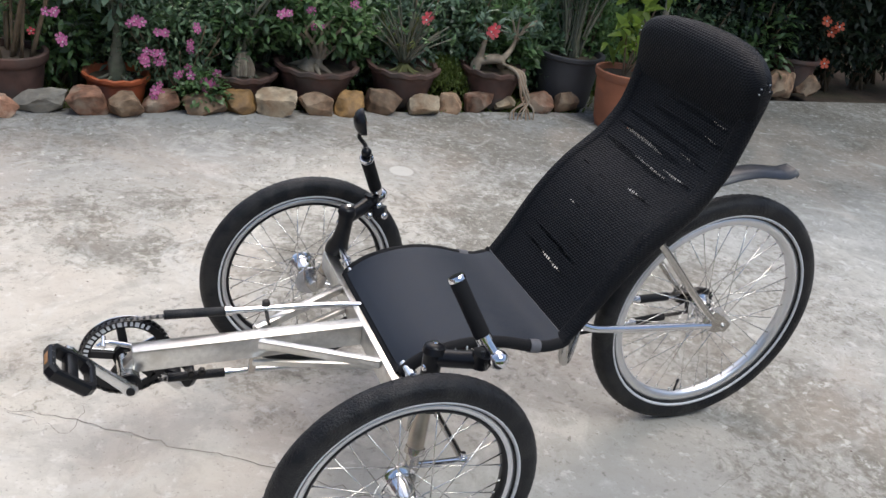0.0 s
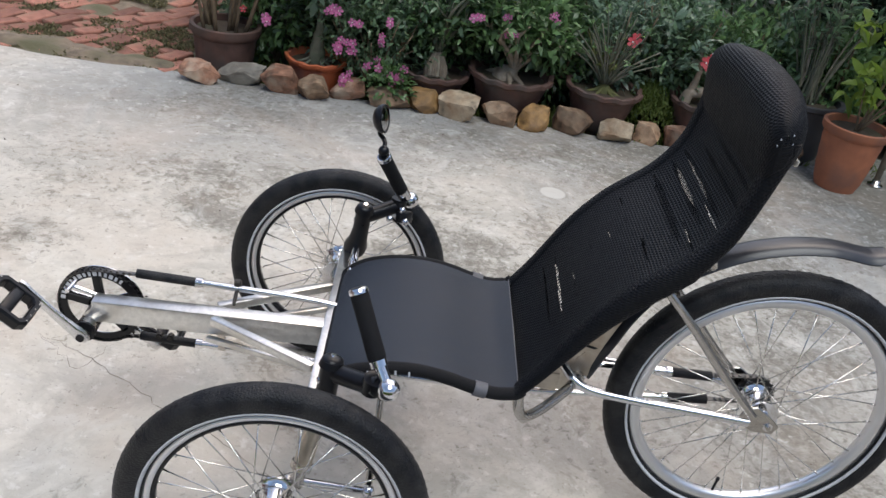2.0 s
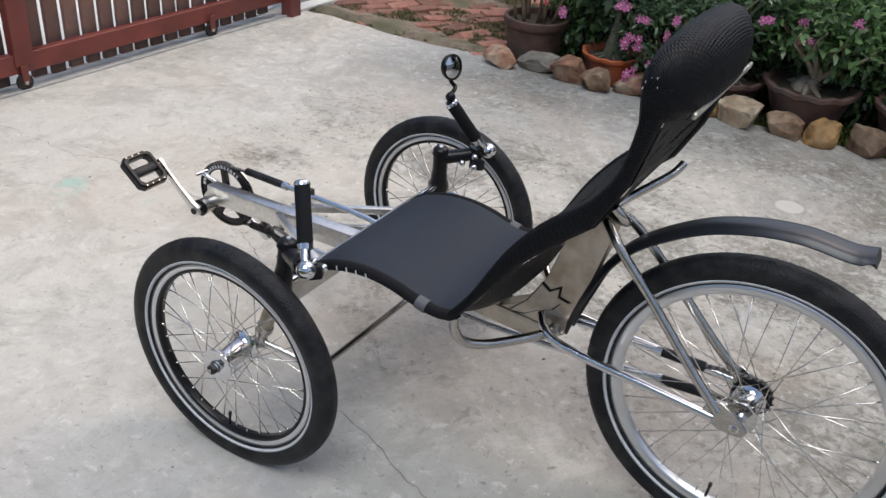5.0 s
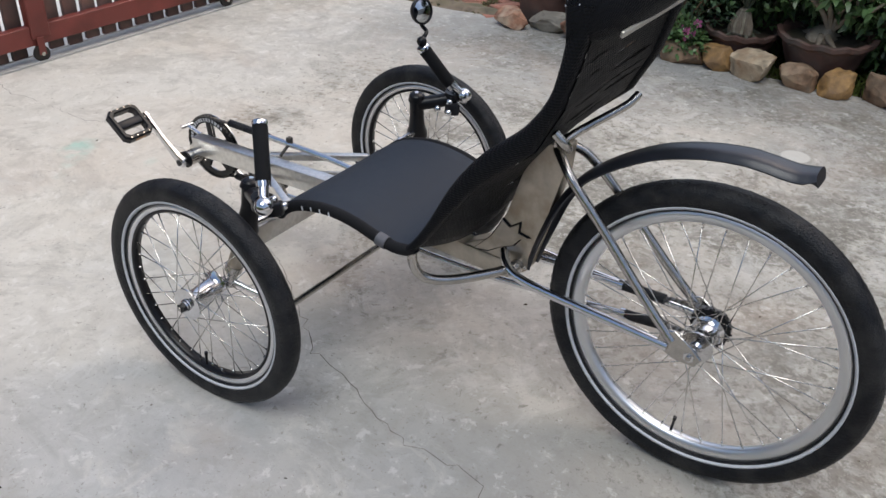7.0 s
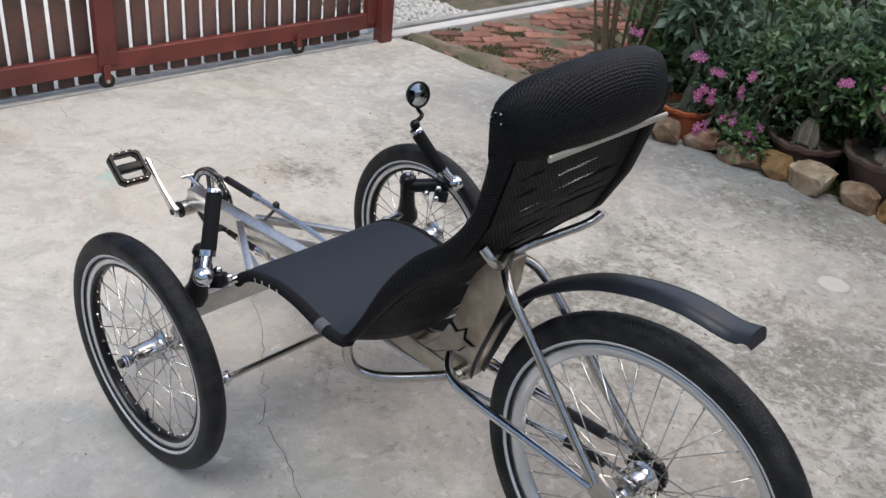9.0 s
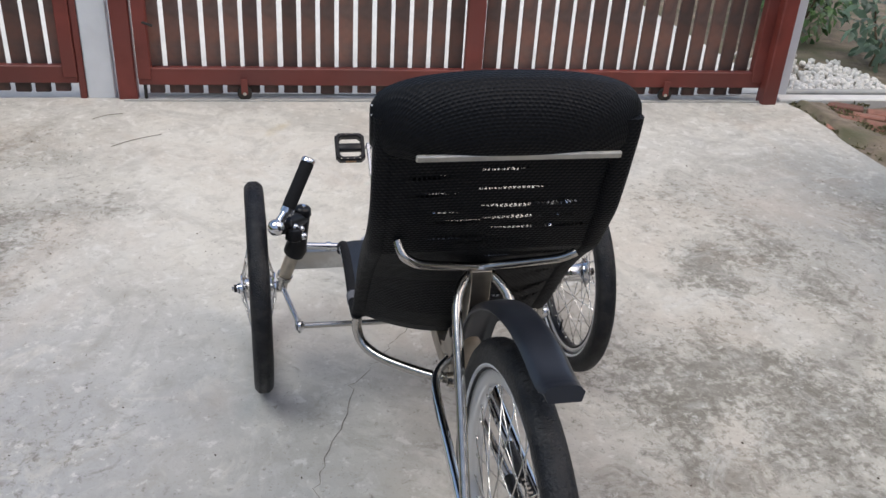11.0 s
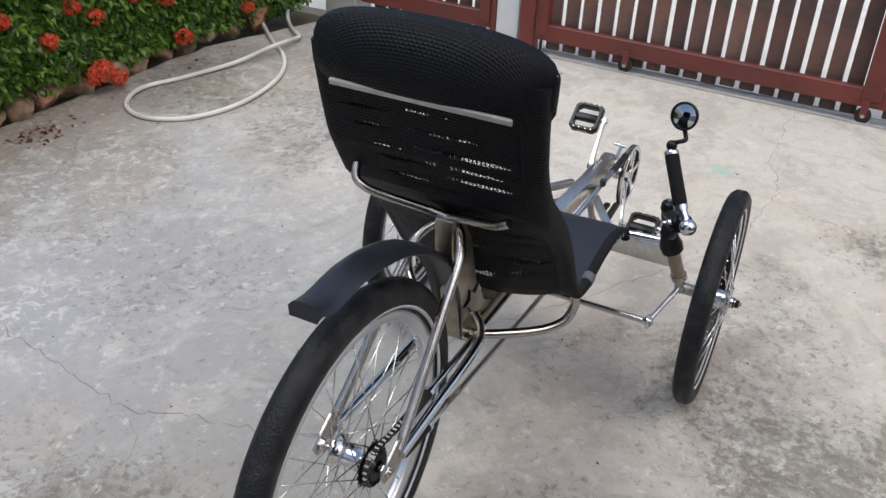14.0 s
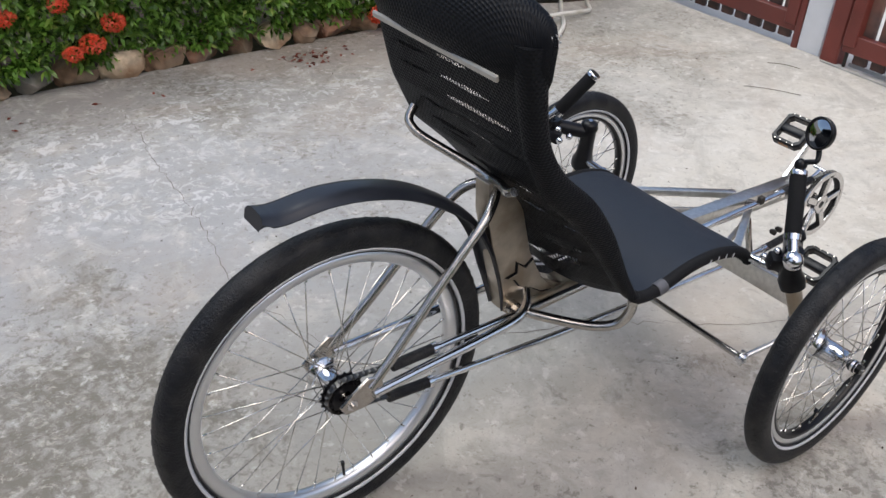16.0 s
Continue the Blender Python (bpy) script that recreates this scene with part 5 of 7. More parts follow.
q = np.stack([rng.uniform(-0.6, 3.0, n), rng.uniform(-2.2, 2.1, n), np.full(n, 0.002)], 1)
tagged(leaf_mesh("leaf_specks", q, np.stack([rng.normal(0, 1, n), rng.normal(0, 1, n), np.zeros(n)], 1), rng.uniform(0.004, 0.012, n), 0.005, leaf_mat("dry_speck", (0.10, 0.07, 0.05), 0.9, 0.5, (0.6, 0.55, 0.5)), None, "", 0.0), "small dry specks blown over the slab", "litter", kind="stuff")

# ---- unseen boundary walls, added to close the garden ----
for name, c, s in (("wall_south", (-1.9, -5.6, 0.9), (11, 0.15, 2.0)), ("wall_north", (-2.1, 4.6, 0.9), (10.8, 0.15, 2.0)), ("wall_west", (-7.5, -0.5, 1.4), (0.2, 10.2, 3.0))):
    bm = bmesh.new()
    box(bm, c, s)
    tagged(obj(name, bm, grey_render), "plain grey cement wall added to close the garden", "wall", kind="structure")

# ---- the recumbent tricycle; x runs forward, origin under the rear axle ----
trike = tagged(empty("recumbent_tricycle"), "three-wheeled recumbent tricycle of bare steel with black mesh seat", "tricycle")
Y90 = pose(0, 0, 0, 90)


def smoothed(bm, name, m, parent, label="", angle=40):
    o = obj(name, bm, m, parent, label)
    sharp(o.data, angle)
    return o


def tube_part(name, pts, r, m=steel, parent=trike, n=5, seg=10, label="", curved=True):
    bm = bmesh.new()
    sweep(bm, smooth_path(pts, n) if curved and len(pts) > 2 else pts, r, seg)
    return smoothed(bm, name, m, parent, label)


def beam(name, a, b, w, h, m=steel, parent=trike, label="", bevel=0.004, taper=1.0):
    """A box tube from a to b, w wide across and h high."""
    a, b = Vector(a), Vector(b)
    d = (b - a).normalized()
    side = d.cross(Vector((0, 0, 1)))
    side = side.normalized() if side.length > 0.01 else Vector((0, 1, 0))
    up = side.cross(d)
    bm = bmesh.new()
    ends = []
    for p, k in ((a, 1.0), (b, taper)):
        ends.append([bm.verts.new(p + side * sx * w / 2 + up * sz * h / 2 * k) for sx, sz in ((-1, -1), (1, -1), (1, 1), (-1, 1))])
    A, B = ends
    bm.faces.new(A[::-1])
    bm.faces.new(B)
    for k in range(4):
        bm.faces.new((A[k], A[(k + 1) % 4], B[(k + 1) % 4], B[k]))
    bmesh.ops.recalc_face_normals(bm, faces=bm.faces[:])
    bmesh.ops.bevel(bm, geom=bm.edges[:], offset=bevel, segments=2, affect='EDGES', profile=0.5)
    return smoothed(bm, name, m, parent, label)


def wheel(name, centre, R, side_h, width, rim_w, flange, half_hub, label, black_rim, nut, toe):
    w = empty(name)
    w.parent = trike
    w["label"] = label
    w.matrix_basis = pose(*centre, 90, 0, toe)
    # tyre: rounded tread over slanting sidewalls
    hw, r0 = width / 2, R - side_h
    prof = [(r0 + 0.002, -hw * 0.62), (r0 + side_h * 0.25, -hw * 0.86), (r0 + side_h * 0.5, -hw)]
    prof += [(R - hw * 0.82 + hw * 0.82 * math.sin(a), -hw * math.cos(a)) for a in np.linspace(0.25, math.pi - 0.25, 9)]
    prof += [(r0 + side_h * 0.5, hw), (r0 + side_h * 0.25, hw * 0.86), (r0 + 0.002, hw * 0.62)]
    bm = bmesh.new()
    lathe(bm, prof, 72, closed=True)
    part("tyre", bm, rubber, w, "smooth black rubber tyre")
    # fine tread grooves
    bm = bmesh.new()
    for k in range(90):
        for s in (-1, 1):
            box(bm, (0, 0, 0), (0.0016, 0.0014, hw * 0.34), pose(0, 0, 0, 0, 0, 4 * k + (2 if s > 0 else 0)) @ pose(R - 0.0021, 0, s * hw * 0.40, 18 * s, -s * 19, 0))
    obj("tread", bm, rubber, w)
    # pale reflective line on both sidewalls
    for s in (-1, 1):
        bm = bmesh.new()
        zz = s * hw * 0.80
        lathe(bm, [(r0 + side_h * 0.10, zz * 0.9), (r0 + side_h * 0.17, zz * 1.015), (r0 + side_h * 0.22, zz * 1.045), (r0 + side_h * 0.14, zz * 0.85)], 72, closed=True)
        part("reflective_line", bm, pale_line, w)
    # rim
    bm = bmesh.new()
    hr = hw * 0.56
    lathe(bm, [(r0 + 0.002, -hr), (r0 + 0.002, -hr + 0.003), (r0 - rim_w * 0.5, -hr + 0.004), (r0 - rim_w * 0.9, -hr * 0.5), (r0 - rim_w, 0),
               (r0 - rim_w * 0.9, hr * 0.5), (r0 - rim_w * 0.5, hr - 0.004), (r0 + 0.002, hr - 0.003), (r0 + 0.002, hr), (r0 - rim_w * 0.5, hr),
               (r0 - rim_w * 0.95, hr * 0.75), (r0 - rim_w - 0.003, hr * 0.4), (r0 - rim_w - 0.003, -hr * 0.4), (r0 - rim_w * 0.95, -hr * 0.75), (r0 - rim_w * 0.5, -hr)], 72, closed=True)
    part("rim", bm, alloy, w, "silver alloy rim")
    if black_rim:
        bm = bmesh.new()
        lathe(bm, [(r0 - rim_w * 0.9, -hr * 0.82), (r0 - rim_w - 0.006, -hr * 0.7), (r0 - rim_w - 0.006, hr * 0.7), (r0 - rim_w * 0.9, hr * 0.82)], 72, closed=True)
        part("rim_bed", bm, black_metal, w, "black inner side of the rim")
    # hub
    barrel = 0.0245 if black_rim else 0.0210
    bm = bmesh.new()
    rings = [(0.004, -half_hub - 0.012), (0.012, -half_hub - 0.012), (0.014, -half_hub - 0.004), (flange, -half_hub - 0.002), (flange, -half_hub + 0.002),
             (flange * 0.80, -half_hub + 0.006), (barrel, -half_hub + 0.014), (barrel, half_hub - 0.014), (flange * 0.80, half_hub - 0.006), (flange, half_hub - 0.002), (flange, half_hub + 0.002),
             (0.014, half_hub + 0.004), (0.012, half_hub + 0.012), (0.004, half_hub + 0.012)]
    lathe(bm, rings, 28)
    smoothed(bm, "hub", chrome, w, "polished hub shell", 35)
    bm = bmesh.new()
    rod(bm, (0, 0, -nut[0]), (0, 0, nut[1]), 0.005, n=10)
    smoothed(bm, "axle", steel, w)
    for s, z in ((-1, nut[0]), (1, nut[1])):
        bm = bmesh.new()
        rod(bm, (0, 0, s * (z - 0.016)), (0, 0, s * (z - 0.005)), 0.0112, n=6)
        rod(bm, (0, 0, s * (z - 0.020)), (0, 0, s * (z - 0.016)), 0.0135, n=16)
        smoothed(bm, "axle_nut", black_metal if black_rim else chrome, w, angle=30)
    # spokes, crossing; four kinds on shared meshes
    kinds = {}
    rr = r0 - rim_w - 0.002
    for i in range(36):
        s, lead = (1 if i % 2 else -1), (1 if (i // 2) % 2 else -1)
        if (s, lead) not in kinds:
            bm = bmesh.new()
            a = radians(62) * lead
            rod(bm, (flange * 0.9 * math.cos(a), flange * 0.9 * math.sin(a), s * half_hub), (rr, 0, s * hr * 0.12), 0.00125, n=6)
            rod(bm, (rr - 0.012, 0, s * hr * 0.16), (rr, 0, s * hr * 0.12), 0.0022, n=6)
            kinds[s, lead] = part("spoke", bm, spoke_steel, w)
            kinds[s, lead].matrix_basis = pose(0, 0, 0, 0, 0, 10 * i)
        else:
            again(kinds[s, lead], w, pose(0, 0, 0, 0, 0, 10 * i))
    bm = bmesh.new()
    rod(bm, (rr + 0.002, 0, 0), (rr - 0.03, 0, 0), 0.003, n=8)
    rod(bm, (rr - 0.03, 0, 0), (rr - 0.038, 0, 0), 0.0042, n=8)
    v = smoothed(bm, "valve", black_metal, w)
    v.matrix_basis = pose(0, 0, 0, 0, 0, 275)
    return w


pale_line = mat("reflective_tape", (0.62, 0.63, 0.65), 0.35, 0.0, 0.08, 60)
spoke_steel = mat("spoke_steel", (0.72, 0.70, 0.66), 0.25, 1.0, 0.1, 50)
rear_w = wheel("rear_wheel", (0.002, 0, 0.3295), 0.3295, 0.056, 0.052, 0.020, 0.033, 0.032, "large rear wheel with silver rim", False, (0.078, 0.078), 0)
front_l = wheel("front_wheel", (0.961, 0.405, 0.2605), 0.2690, 0.053, 0.048, 0.012, 0.037, 0.041, "small front wheel with black rim bed", True, (0.066, 0.055), 1.5)
front_r = wheel("front_wheel", (0.949, -0.4255, 0.2645), 0.2680, 0.053, 0.048, 0.012, 0.037, 0.041, "small front wheel with black rim bed", True, (0.055, 0.068), 1.1)

# ---- frame ----
boom_steel = mat("brushed_steel_box", (0.69, 0.68, 0.655), 0.31, 1.0, 0.12, 90, 0.08, 500, second=(0.53, 0.505, 0.465), second_scale=9)
warm_steel = mat("weathered_steel", (0.50, 0.45, 0.38), 0.38, 1.0, 0.18, 30, 0.08, 300, second=(0.36, 0.30, 0.23), second_scale=14)
beam("boom", (1.405, 0, 0.340), (0.930, 0, 0.3585), 0.036, 0.050, boom_steel, label="brushed steel box-section boom", taper=1.0)
beam("crossbar", (0.925, -0.318, 0.360), (0.925, 0.318, 0.360), 0.030, 0.050, boom_steel, label="brushed steel cross beam")
for s in (1, -1):
    beam("brace", (1.16, s * 0.024, 0.366), (0.940, s * 0.150, 0.378), 0.018, 0.018, boom_steel, bevel=0.003)
    beam("lower_brace", (1.17, s * 0.022, 0.318), (0.940, s * 0.110, 0.345), 0.012, 0.012, boom_steel, bevel=0.002)
beam("spine", (0.93, 0, 0.352), (0.44, 0, 0.330), 0.045, 0.046, warm_steel, label="steel box spine under the seat")


def plate(name, pts, y0, y1, m, label="", bevel=0.0015):
    bm = bmesh.new()
    A = [bm.verts.new((x, y0, z)) for x, z in pts]
    B = [bm.verts.new((x, y1, z)) for x, z in pts]
    bm.faces.new(A)
    bm.faces.new(B[::-1])
    n = len(pts)
    for k in range(n):
        bm.faces.new((A[k], B[k], B[(k + 1) % n], A[(k + 1) % n]))
    bmesh.ops.recalc_face_normals(bm, faces=bm.faces[:])
    if bevel:
        bmesh.ops.bevel(bm, geom=bm.edges[:], offset=bevel, segments=1, affect='EDGES')
    return smoothed(bm, name, m, trike, label, 30)


plate("web_plate", [(0.318, 0.655), (0.372, 0.645), (0.405, 0.590), (0.440, 0.470), (0.475, 0.395), (0.560, 0.345), (0.560, 0.315), (0.430, 0.310), (0.385, 0.345), (0.352, 0.470), (0.322, 0.590)],
      -0.019, 0.019, warm_steel, "folded steel upright plate behind the seat")
for s in (1, -1):
    star = [(0.514, 0.358), (0.475, 0.399), (0.457, 0.431), (0.4475, 0.450), (0.430, 0.438), (0.408, 0.454), (0.409, 0.431), (0.385, 0.426), (0.404, 0.418), (0.419, 0.398), (0.451, 0.383), (0.477, 0.365)]
    # black plate drawn in place of the shade in the open gap
    plate("gusset_gap", [(0.448 + (x - 0.448) * 1.10, 0.408 + (z - 0.408) * 1.13) for x, z in star], s * 0.0192, s * 0.0205, black_metal, "dark backing drawn as the shaded gap round the tab", 0)
    plate("gusset", star, s * 0.0215, s * 0.0245, warm_steel, "jagged bent steel tab", 0.0008)
    # seat stays and chain stays
    tube_part("seat_stay", [(0.345, s * 0.012, 0.640), (0.318, s * 0.036, 0.628), (0.286, s * 0.050, 0.600), (0.215, s * 0.056, 0.530), (0.110, s * 0.064, 0.418), (0.040, s * 0.070, 0.350)], 0.0095, steel)
    tube_part("chain_stay", [(0.440, s * 0.020, 0.378), (0.420, s * 0.045, 0.365), (0.385, s * 0.058, 0.351), (0.300, s * 0.062, 0.343), (0.160, s * 0.066, 0.338), (0.045, s * 0.070, 0.334)], 0.0098, chrome)
    plate("dropout", [(0.062, 0.368), (0.070, 0.330), (0.030, 0.312), (-0.012, 0.312), (-0.022, 0.332), (0.000, 0.352), (0.035, 0.375)], s * 0.066, s * 0.072, steel)
    # loop that carries the seat's rear corner
    tube_part("seat_loop", [(0.552, s * 0.198, 0.425), (0.548, s * 0.200, 0.395), (0.532, s * 0.186, 0.362), (0.495, s * 0.145, 0.347), (0.430, s * 0.065, 0.349), (0.405, s * 0.020, 0.352)], 0.0105, steel, n=6)
    # Y arm behind the backrest
    tube_part("back_arm", [(0.338, 0.0, 0.652), (0.325, s * 0.040, 0.664), (0.274, s * 0.118, 0.700), (0.262, s * 0.142, 0.715)] + ([(0.264, 0.156, 0.727), (0.280, 0.163, 0.745)] if s > 0 else [(0.2605, -0.150, 0.720)]), 0.0085, steel)
    tube_part("tie_rod", [(0.803, s * 0.310, 0.240), (0.800, 0.0, 0.240)], 0.0072, steel, curved=False)
bm = bmesh.new()
rod(bm, (0.338, -0.021, 0.650), (0.338, 0.021, 0.650), 0.0112, n=14)
smoothed(bm, "joint_sleeve", steel, trike)
bm = bmesh.new()
rod(bm, (0.405, -0.032, 0.352), (0.405, 0.032, 0.352), 0.015, n=14)
rod(bm, (0.405, -0.040, 0.352), (0.405, 0.040, 0.352), 0.008, n=6)
smoothed(bm, "pivot_bolt", steel, trike, angle=30)
bm = bmesh.new()
box(bm, (0.186, -0.008, 0.934), (0.007, 0.326, 0.012), pose(0, 0, 0, 0, -15), 0.002)
obj("back_bar", bm, mat("dull_steel_strip", (0.5, 0.47, 0.42), 0.4, 0.6, 0.15, 40), trike, "flat pale metal strip across the backrest")

# ---- steering, for both sides ----
for s in (1, -1):
    king = empty("kingpin")
    king.parent = trike
    king["label"] = "steel kingpin tube with chrome steering arm"
    bm = bmesh.new()
    rod(bm, (0.925, s * 0.339, 0.312), (0.908, s * 0.311, 0.400), 0.0165, n=18)
    smoothed(bm, "head_tube", warm_steel, king)
    bm = bmesh.new()
    rod(bm, (0.927, s * 0.342, 0.304), (0.924, s * 0.338, 0.316), 0.0195, n=18)
    rod(bm, (0.932, s * 0.348, 0.268), (0.927, s * 0.342, 0.306), 0.013, n=14)
    rod(bm, (0.944, s * 0.340, 0.270), (0.950, s * 0.388, 0.266), 0.0145, n=14)
    smoothed(bm, "yoke", steel, king)
    bm = bmesh.new()
    rod(bm, (0.930, s * 0.347, 0.280), (0.803, s * 0.310, 0.240), 0.0065, n=10)
    smoothed(bm, "steering_arm", chrome, king)
    bm = bmesh.new()
    ball(bm, (0.803, s * 0.310, 0.240), 0.0135)
    rod(bm, (0.803, s * 0.310, 0.222), (0.803, s * 0.310, 0.258), 0.005, n=8)
    smoothed(bm, "ball_joint", chrome, king)
    bar = empty("handlebar")
    bar.parent = trike
    bar["label"] = "black stem and foam grip on chrome ball clamp"
    bm = bmesh.new()
    ax = [(0.911, 0.316, 0.384), (0.907, 0.309, 0.402), (0.904, 0.304, 0.420), (0.900, 0.298, 0.455), (0.897, 0.293, 0.500)]
    sweep(bm, [(x, s * y, z) for x, y, z in ax], [0.0260, 0.0275, 0.0215, 0.0185, 0.0192], 18)
    rod(bm, (0.8975, s * 0.294, 0.498), (0.8965, s * 0.292, 0.510), 0.0225, 0.0195, n=18)
    smoothed(bm, "stem_column", black_metal, bar, "black steering column")
    bm = bmesh.new()
    ball(bm, (0, 0, 0), 0.0195, 18, 10, Matrix.Translation((0.8965, s * 0.292, 0.508)) @ aim((-0.1, -0.12 * s, 1)) @ Matrix.Diagonal((1, 1, 0.50, 1)))
    smoothed(bm, "column_cap", black_metal, bar, "domed black cap")
    bm = bmesh.new()
    rod(bm, (0.8962, s * 0.2915, 0.514), (0.8955, s * 0.290, 0.5195), 0.0062, 0.0050, n=12)
    smoothed(bm, "cap_bolt", chrome, bar)
    bm = bmesh.new()
    sweep(bm, smooth_path([(0.899, s * 0.292, 0.486), (0.878, s * 0.305, 0.490), (0.845, s * 0.326, 0.498), (0.815, s * 0.346, 0.507)], 4), 0.0172, 14)
    rod(bm, (0.826, s * 0.338, 0.492), (0.822, s * 0.341, 0.520), 0.0185, n=16)
    smoothed(bm, "stem_arm", black_metal, bar, "black stem arm")
    bm = bmesh.new()
    e = Vector((0.868, s * 0.306, 0.4935))
    d = Vector((-0.7, s * 0.47, 0.12)).normalized()
    out = Vector((0, s, 0)) - d * d.y * s
    for k in range(-3, 4):
        o = e + d * (0.006 * k - 0.012) + out.normalized() * 0.0170
        box(bm, o, (0.0028, 0.0014, 0.008 if k % 2 else 0.005), aim(out) @ pose(0, 0, 0, 90))
    obj("maker_mark", bm, pale_line, bar, "pale bars of unreadable lettering")
    bm = bmesh.new()
    ball(bm, (0.797, s * 0.357, 0.513), 0.0195, 18, 12)
    rod(bm, (0.801, s * 0.352, 0.519), (0.821, s * 0.329, 0.549), 0.0105, n=14)
    rod(bm, (0.817, s * 0.333, 0.540), (0.822, s * 0.328, 0.549), 0.0155, n=16)
    smoothed(bm, "ball_clamp", chrome, bar, "polished chrome ball clamp")
    bm = bmesh.new()
    box(bm, (0.806, s * 0.318, 0.487), (0.030, 0.030, 0.028), pose(0, 0, 0, 12, 10, 32 * s), 0.004, 2)
    smoothed(bm, "clamp_block", black_metal, bar, "square black clamp block")
    bm = bmesh.new()
    box(bm, (0.7905, s * 0.3165, 0.4875), (0.0010, 0.011, 0.012), pose(0, 0, 0, 12, 10, 32 * s))
    obj("clamp_mark", bm, pale_line, bar)
    for c in ((0.838, 0.300, 0.486), (0.912, 0.300, 0.470), (0.802, 0.296, 0.486), (0.812, 0.314, 0.505)):
        bm = bmesh.new()
        ball(bm, (c[0], s * c[1], c[2]), 0.0085, 10, 7)
        smoothed(bm, "clamp_bolt", chrome, bar)
    bm = bmesh.new()
    a, b = Vector((0.8215, s * 0.3285, 0.548)), Vector((0.868, s * 0.280, 0.6415))
    sweep(bm, [a.lerp(b, t) for t in (0, 0.05, 0.5, 0.95, 1)], [0.0145, 0.0158, 0.0155, 0.0158, 0.0148], 18)
    smoothed(bm, "grip", foam, bar, "black foam grip")
    bm = bmesh.new()
    d = (b - a).normalized()
    sweep(bm, [b - d * 0.001, b + d * 0.006, b + d * 0.0085], [0.0166, 0.0166, 0.0145], 18)
    smoothed(bm, "end_cap", chrome, bar, "chrome ring on the grip end")
    bm = bmesh.new()
    rod(bm, b + d * 0.0075, b + d * 0.0098, 0.0118, n=16)
    smoothed(bm, "plug", black_metal, bar)
    bm = bmesh.new()
    rod(bm, (0.905, s * 0.292, 0.405), (0.906, s * 0.185, 0.397), 0.009, n=12)
    rod(bm, (0.905, s * 0.238, 0.401), (0.905, s * 0.226, 0.400), 0.012, n=12)
    smoothed(bm, "seat_link", chrome, trike)

# round bar-end mirror on the right grip
mirror = empty("mirror")
mirror.parent = trike
mirror["label"] = "small round bar-end mirror in black shell"
mc, mn = Vector((0.884, -0.290, 0.728)), Vector((-0.93, 0.22, 0.22)).normalized()
bm = bmesh.new()
lathe(bm, [(0.0005, 0.021), (0.012, 0.0195), (0.022, 0.0145), (0.029, 0.007), (0.0315, 0.0), (0.0315, -0.005), (0.0300, -0.0065), (0.0275, -0.0065), (0.0270, -0.003)], 32, Matrix.Translation(mc) @ aim(-mn))
smoothed(bm, "shell", black_metal, mirror)
bm = bmesh.new()
lathe(bm, [(0.0002, -0.0100), (0.009, -0.0094), (0.017, -0.0078), (0.0272, -0.004)], 32, Matrix.Translation(mc) @ aim(-mn))
bm.faces.new(bm.verts[:32][::-1])
bmesh.ops.recalc_face_normals(bm, faces=bm.faces[:])
part("mirror_glass", bm, mat("mirror_glass", (0.55, 0.56, 0.57), 0.03, 1.0, 0.02, 20), mirror, "convex mirror glass")
bm = bmesh.new()
sweep(bm, smooth_path([(0.872, -0.276, 0.652), (0.874, -0.277, 0.664), (0.872, -0.290, 0.672), (0.877, -0.302, 0.678), (0.886, -0.297, 0.690), (0.886, -0.292, 0.704)], 5), 0.0052, 10)
ball(bm, (0.872, -0.276, 0.660), 0.0125, 12, 8)
smoothed(bm, "stalk", black_metal, mirror, "bent black mirror stalk")

# ---- cranks, pedals, chain ----
bm = bmesh.new()
rod(bm, (1.412, -0.042, 0.305), (1.412, 0.040, 0.305), 0.0205, n=20)
rod(bm, (1.412, -0.060, 0.305), (1.412, 0.046, 0.305), 0.009, n=12)
smoothed(bm, "bottom_bracket", steel, trike)
bm = bmesh.new()
rod(bm, (1.412, 0.036, 0.305), (1.412, 0.041, 0.305), 0.0225, n=20)
smoothed(bm, "lock_ring", black_metal, trike)
beam("boom_tongue", (1.412, 0, 0.318), (1.385, 0, 0.352), 0.030, 0.030, boom_steel, bevel=0.003)


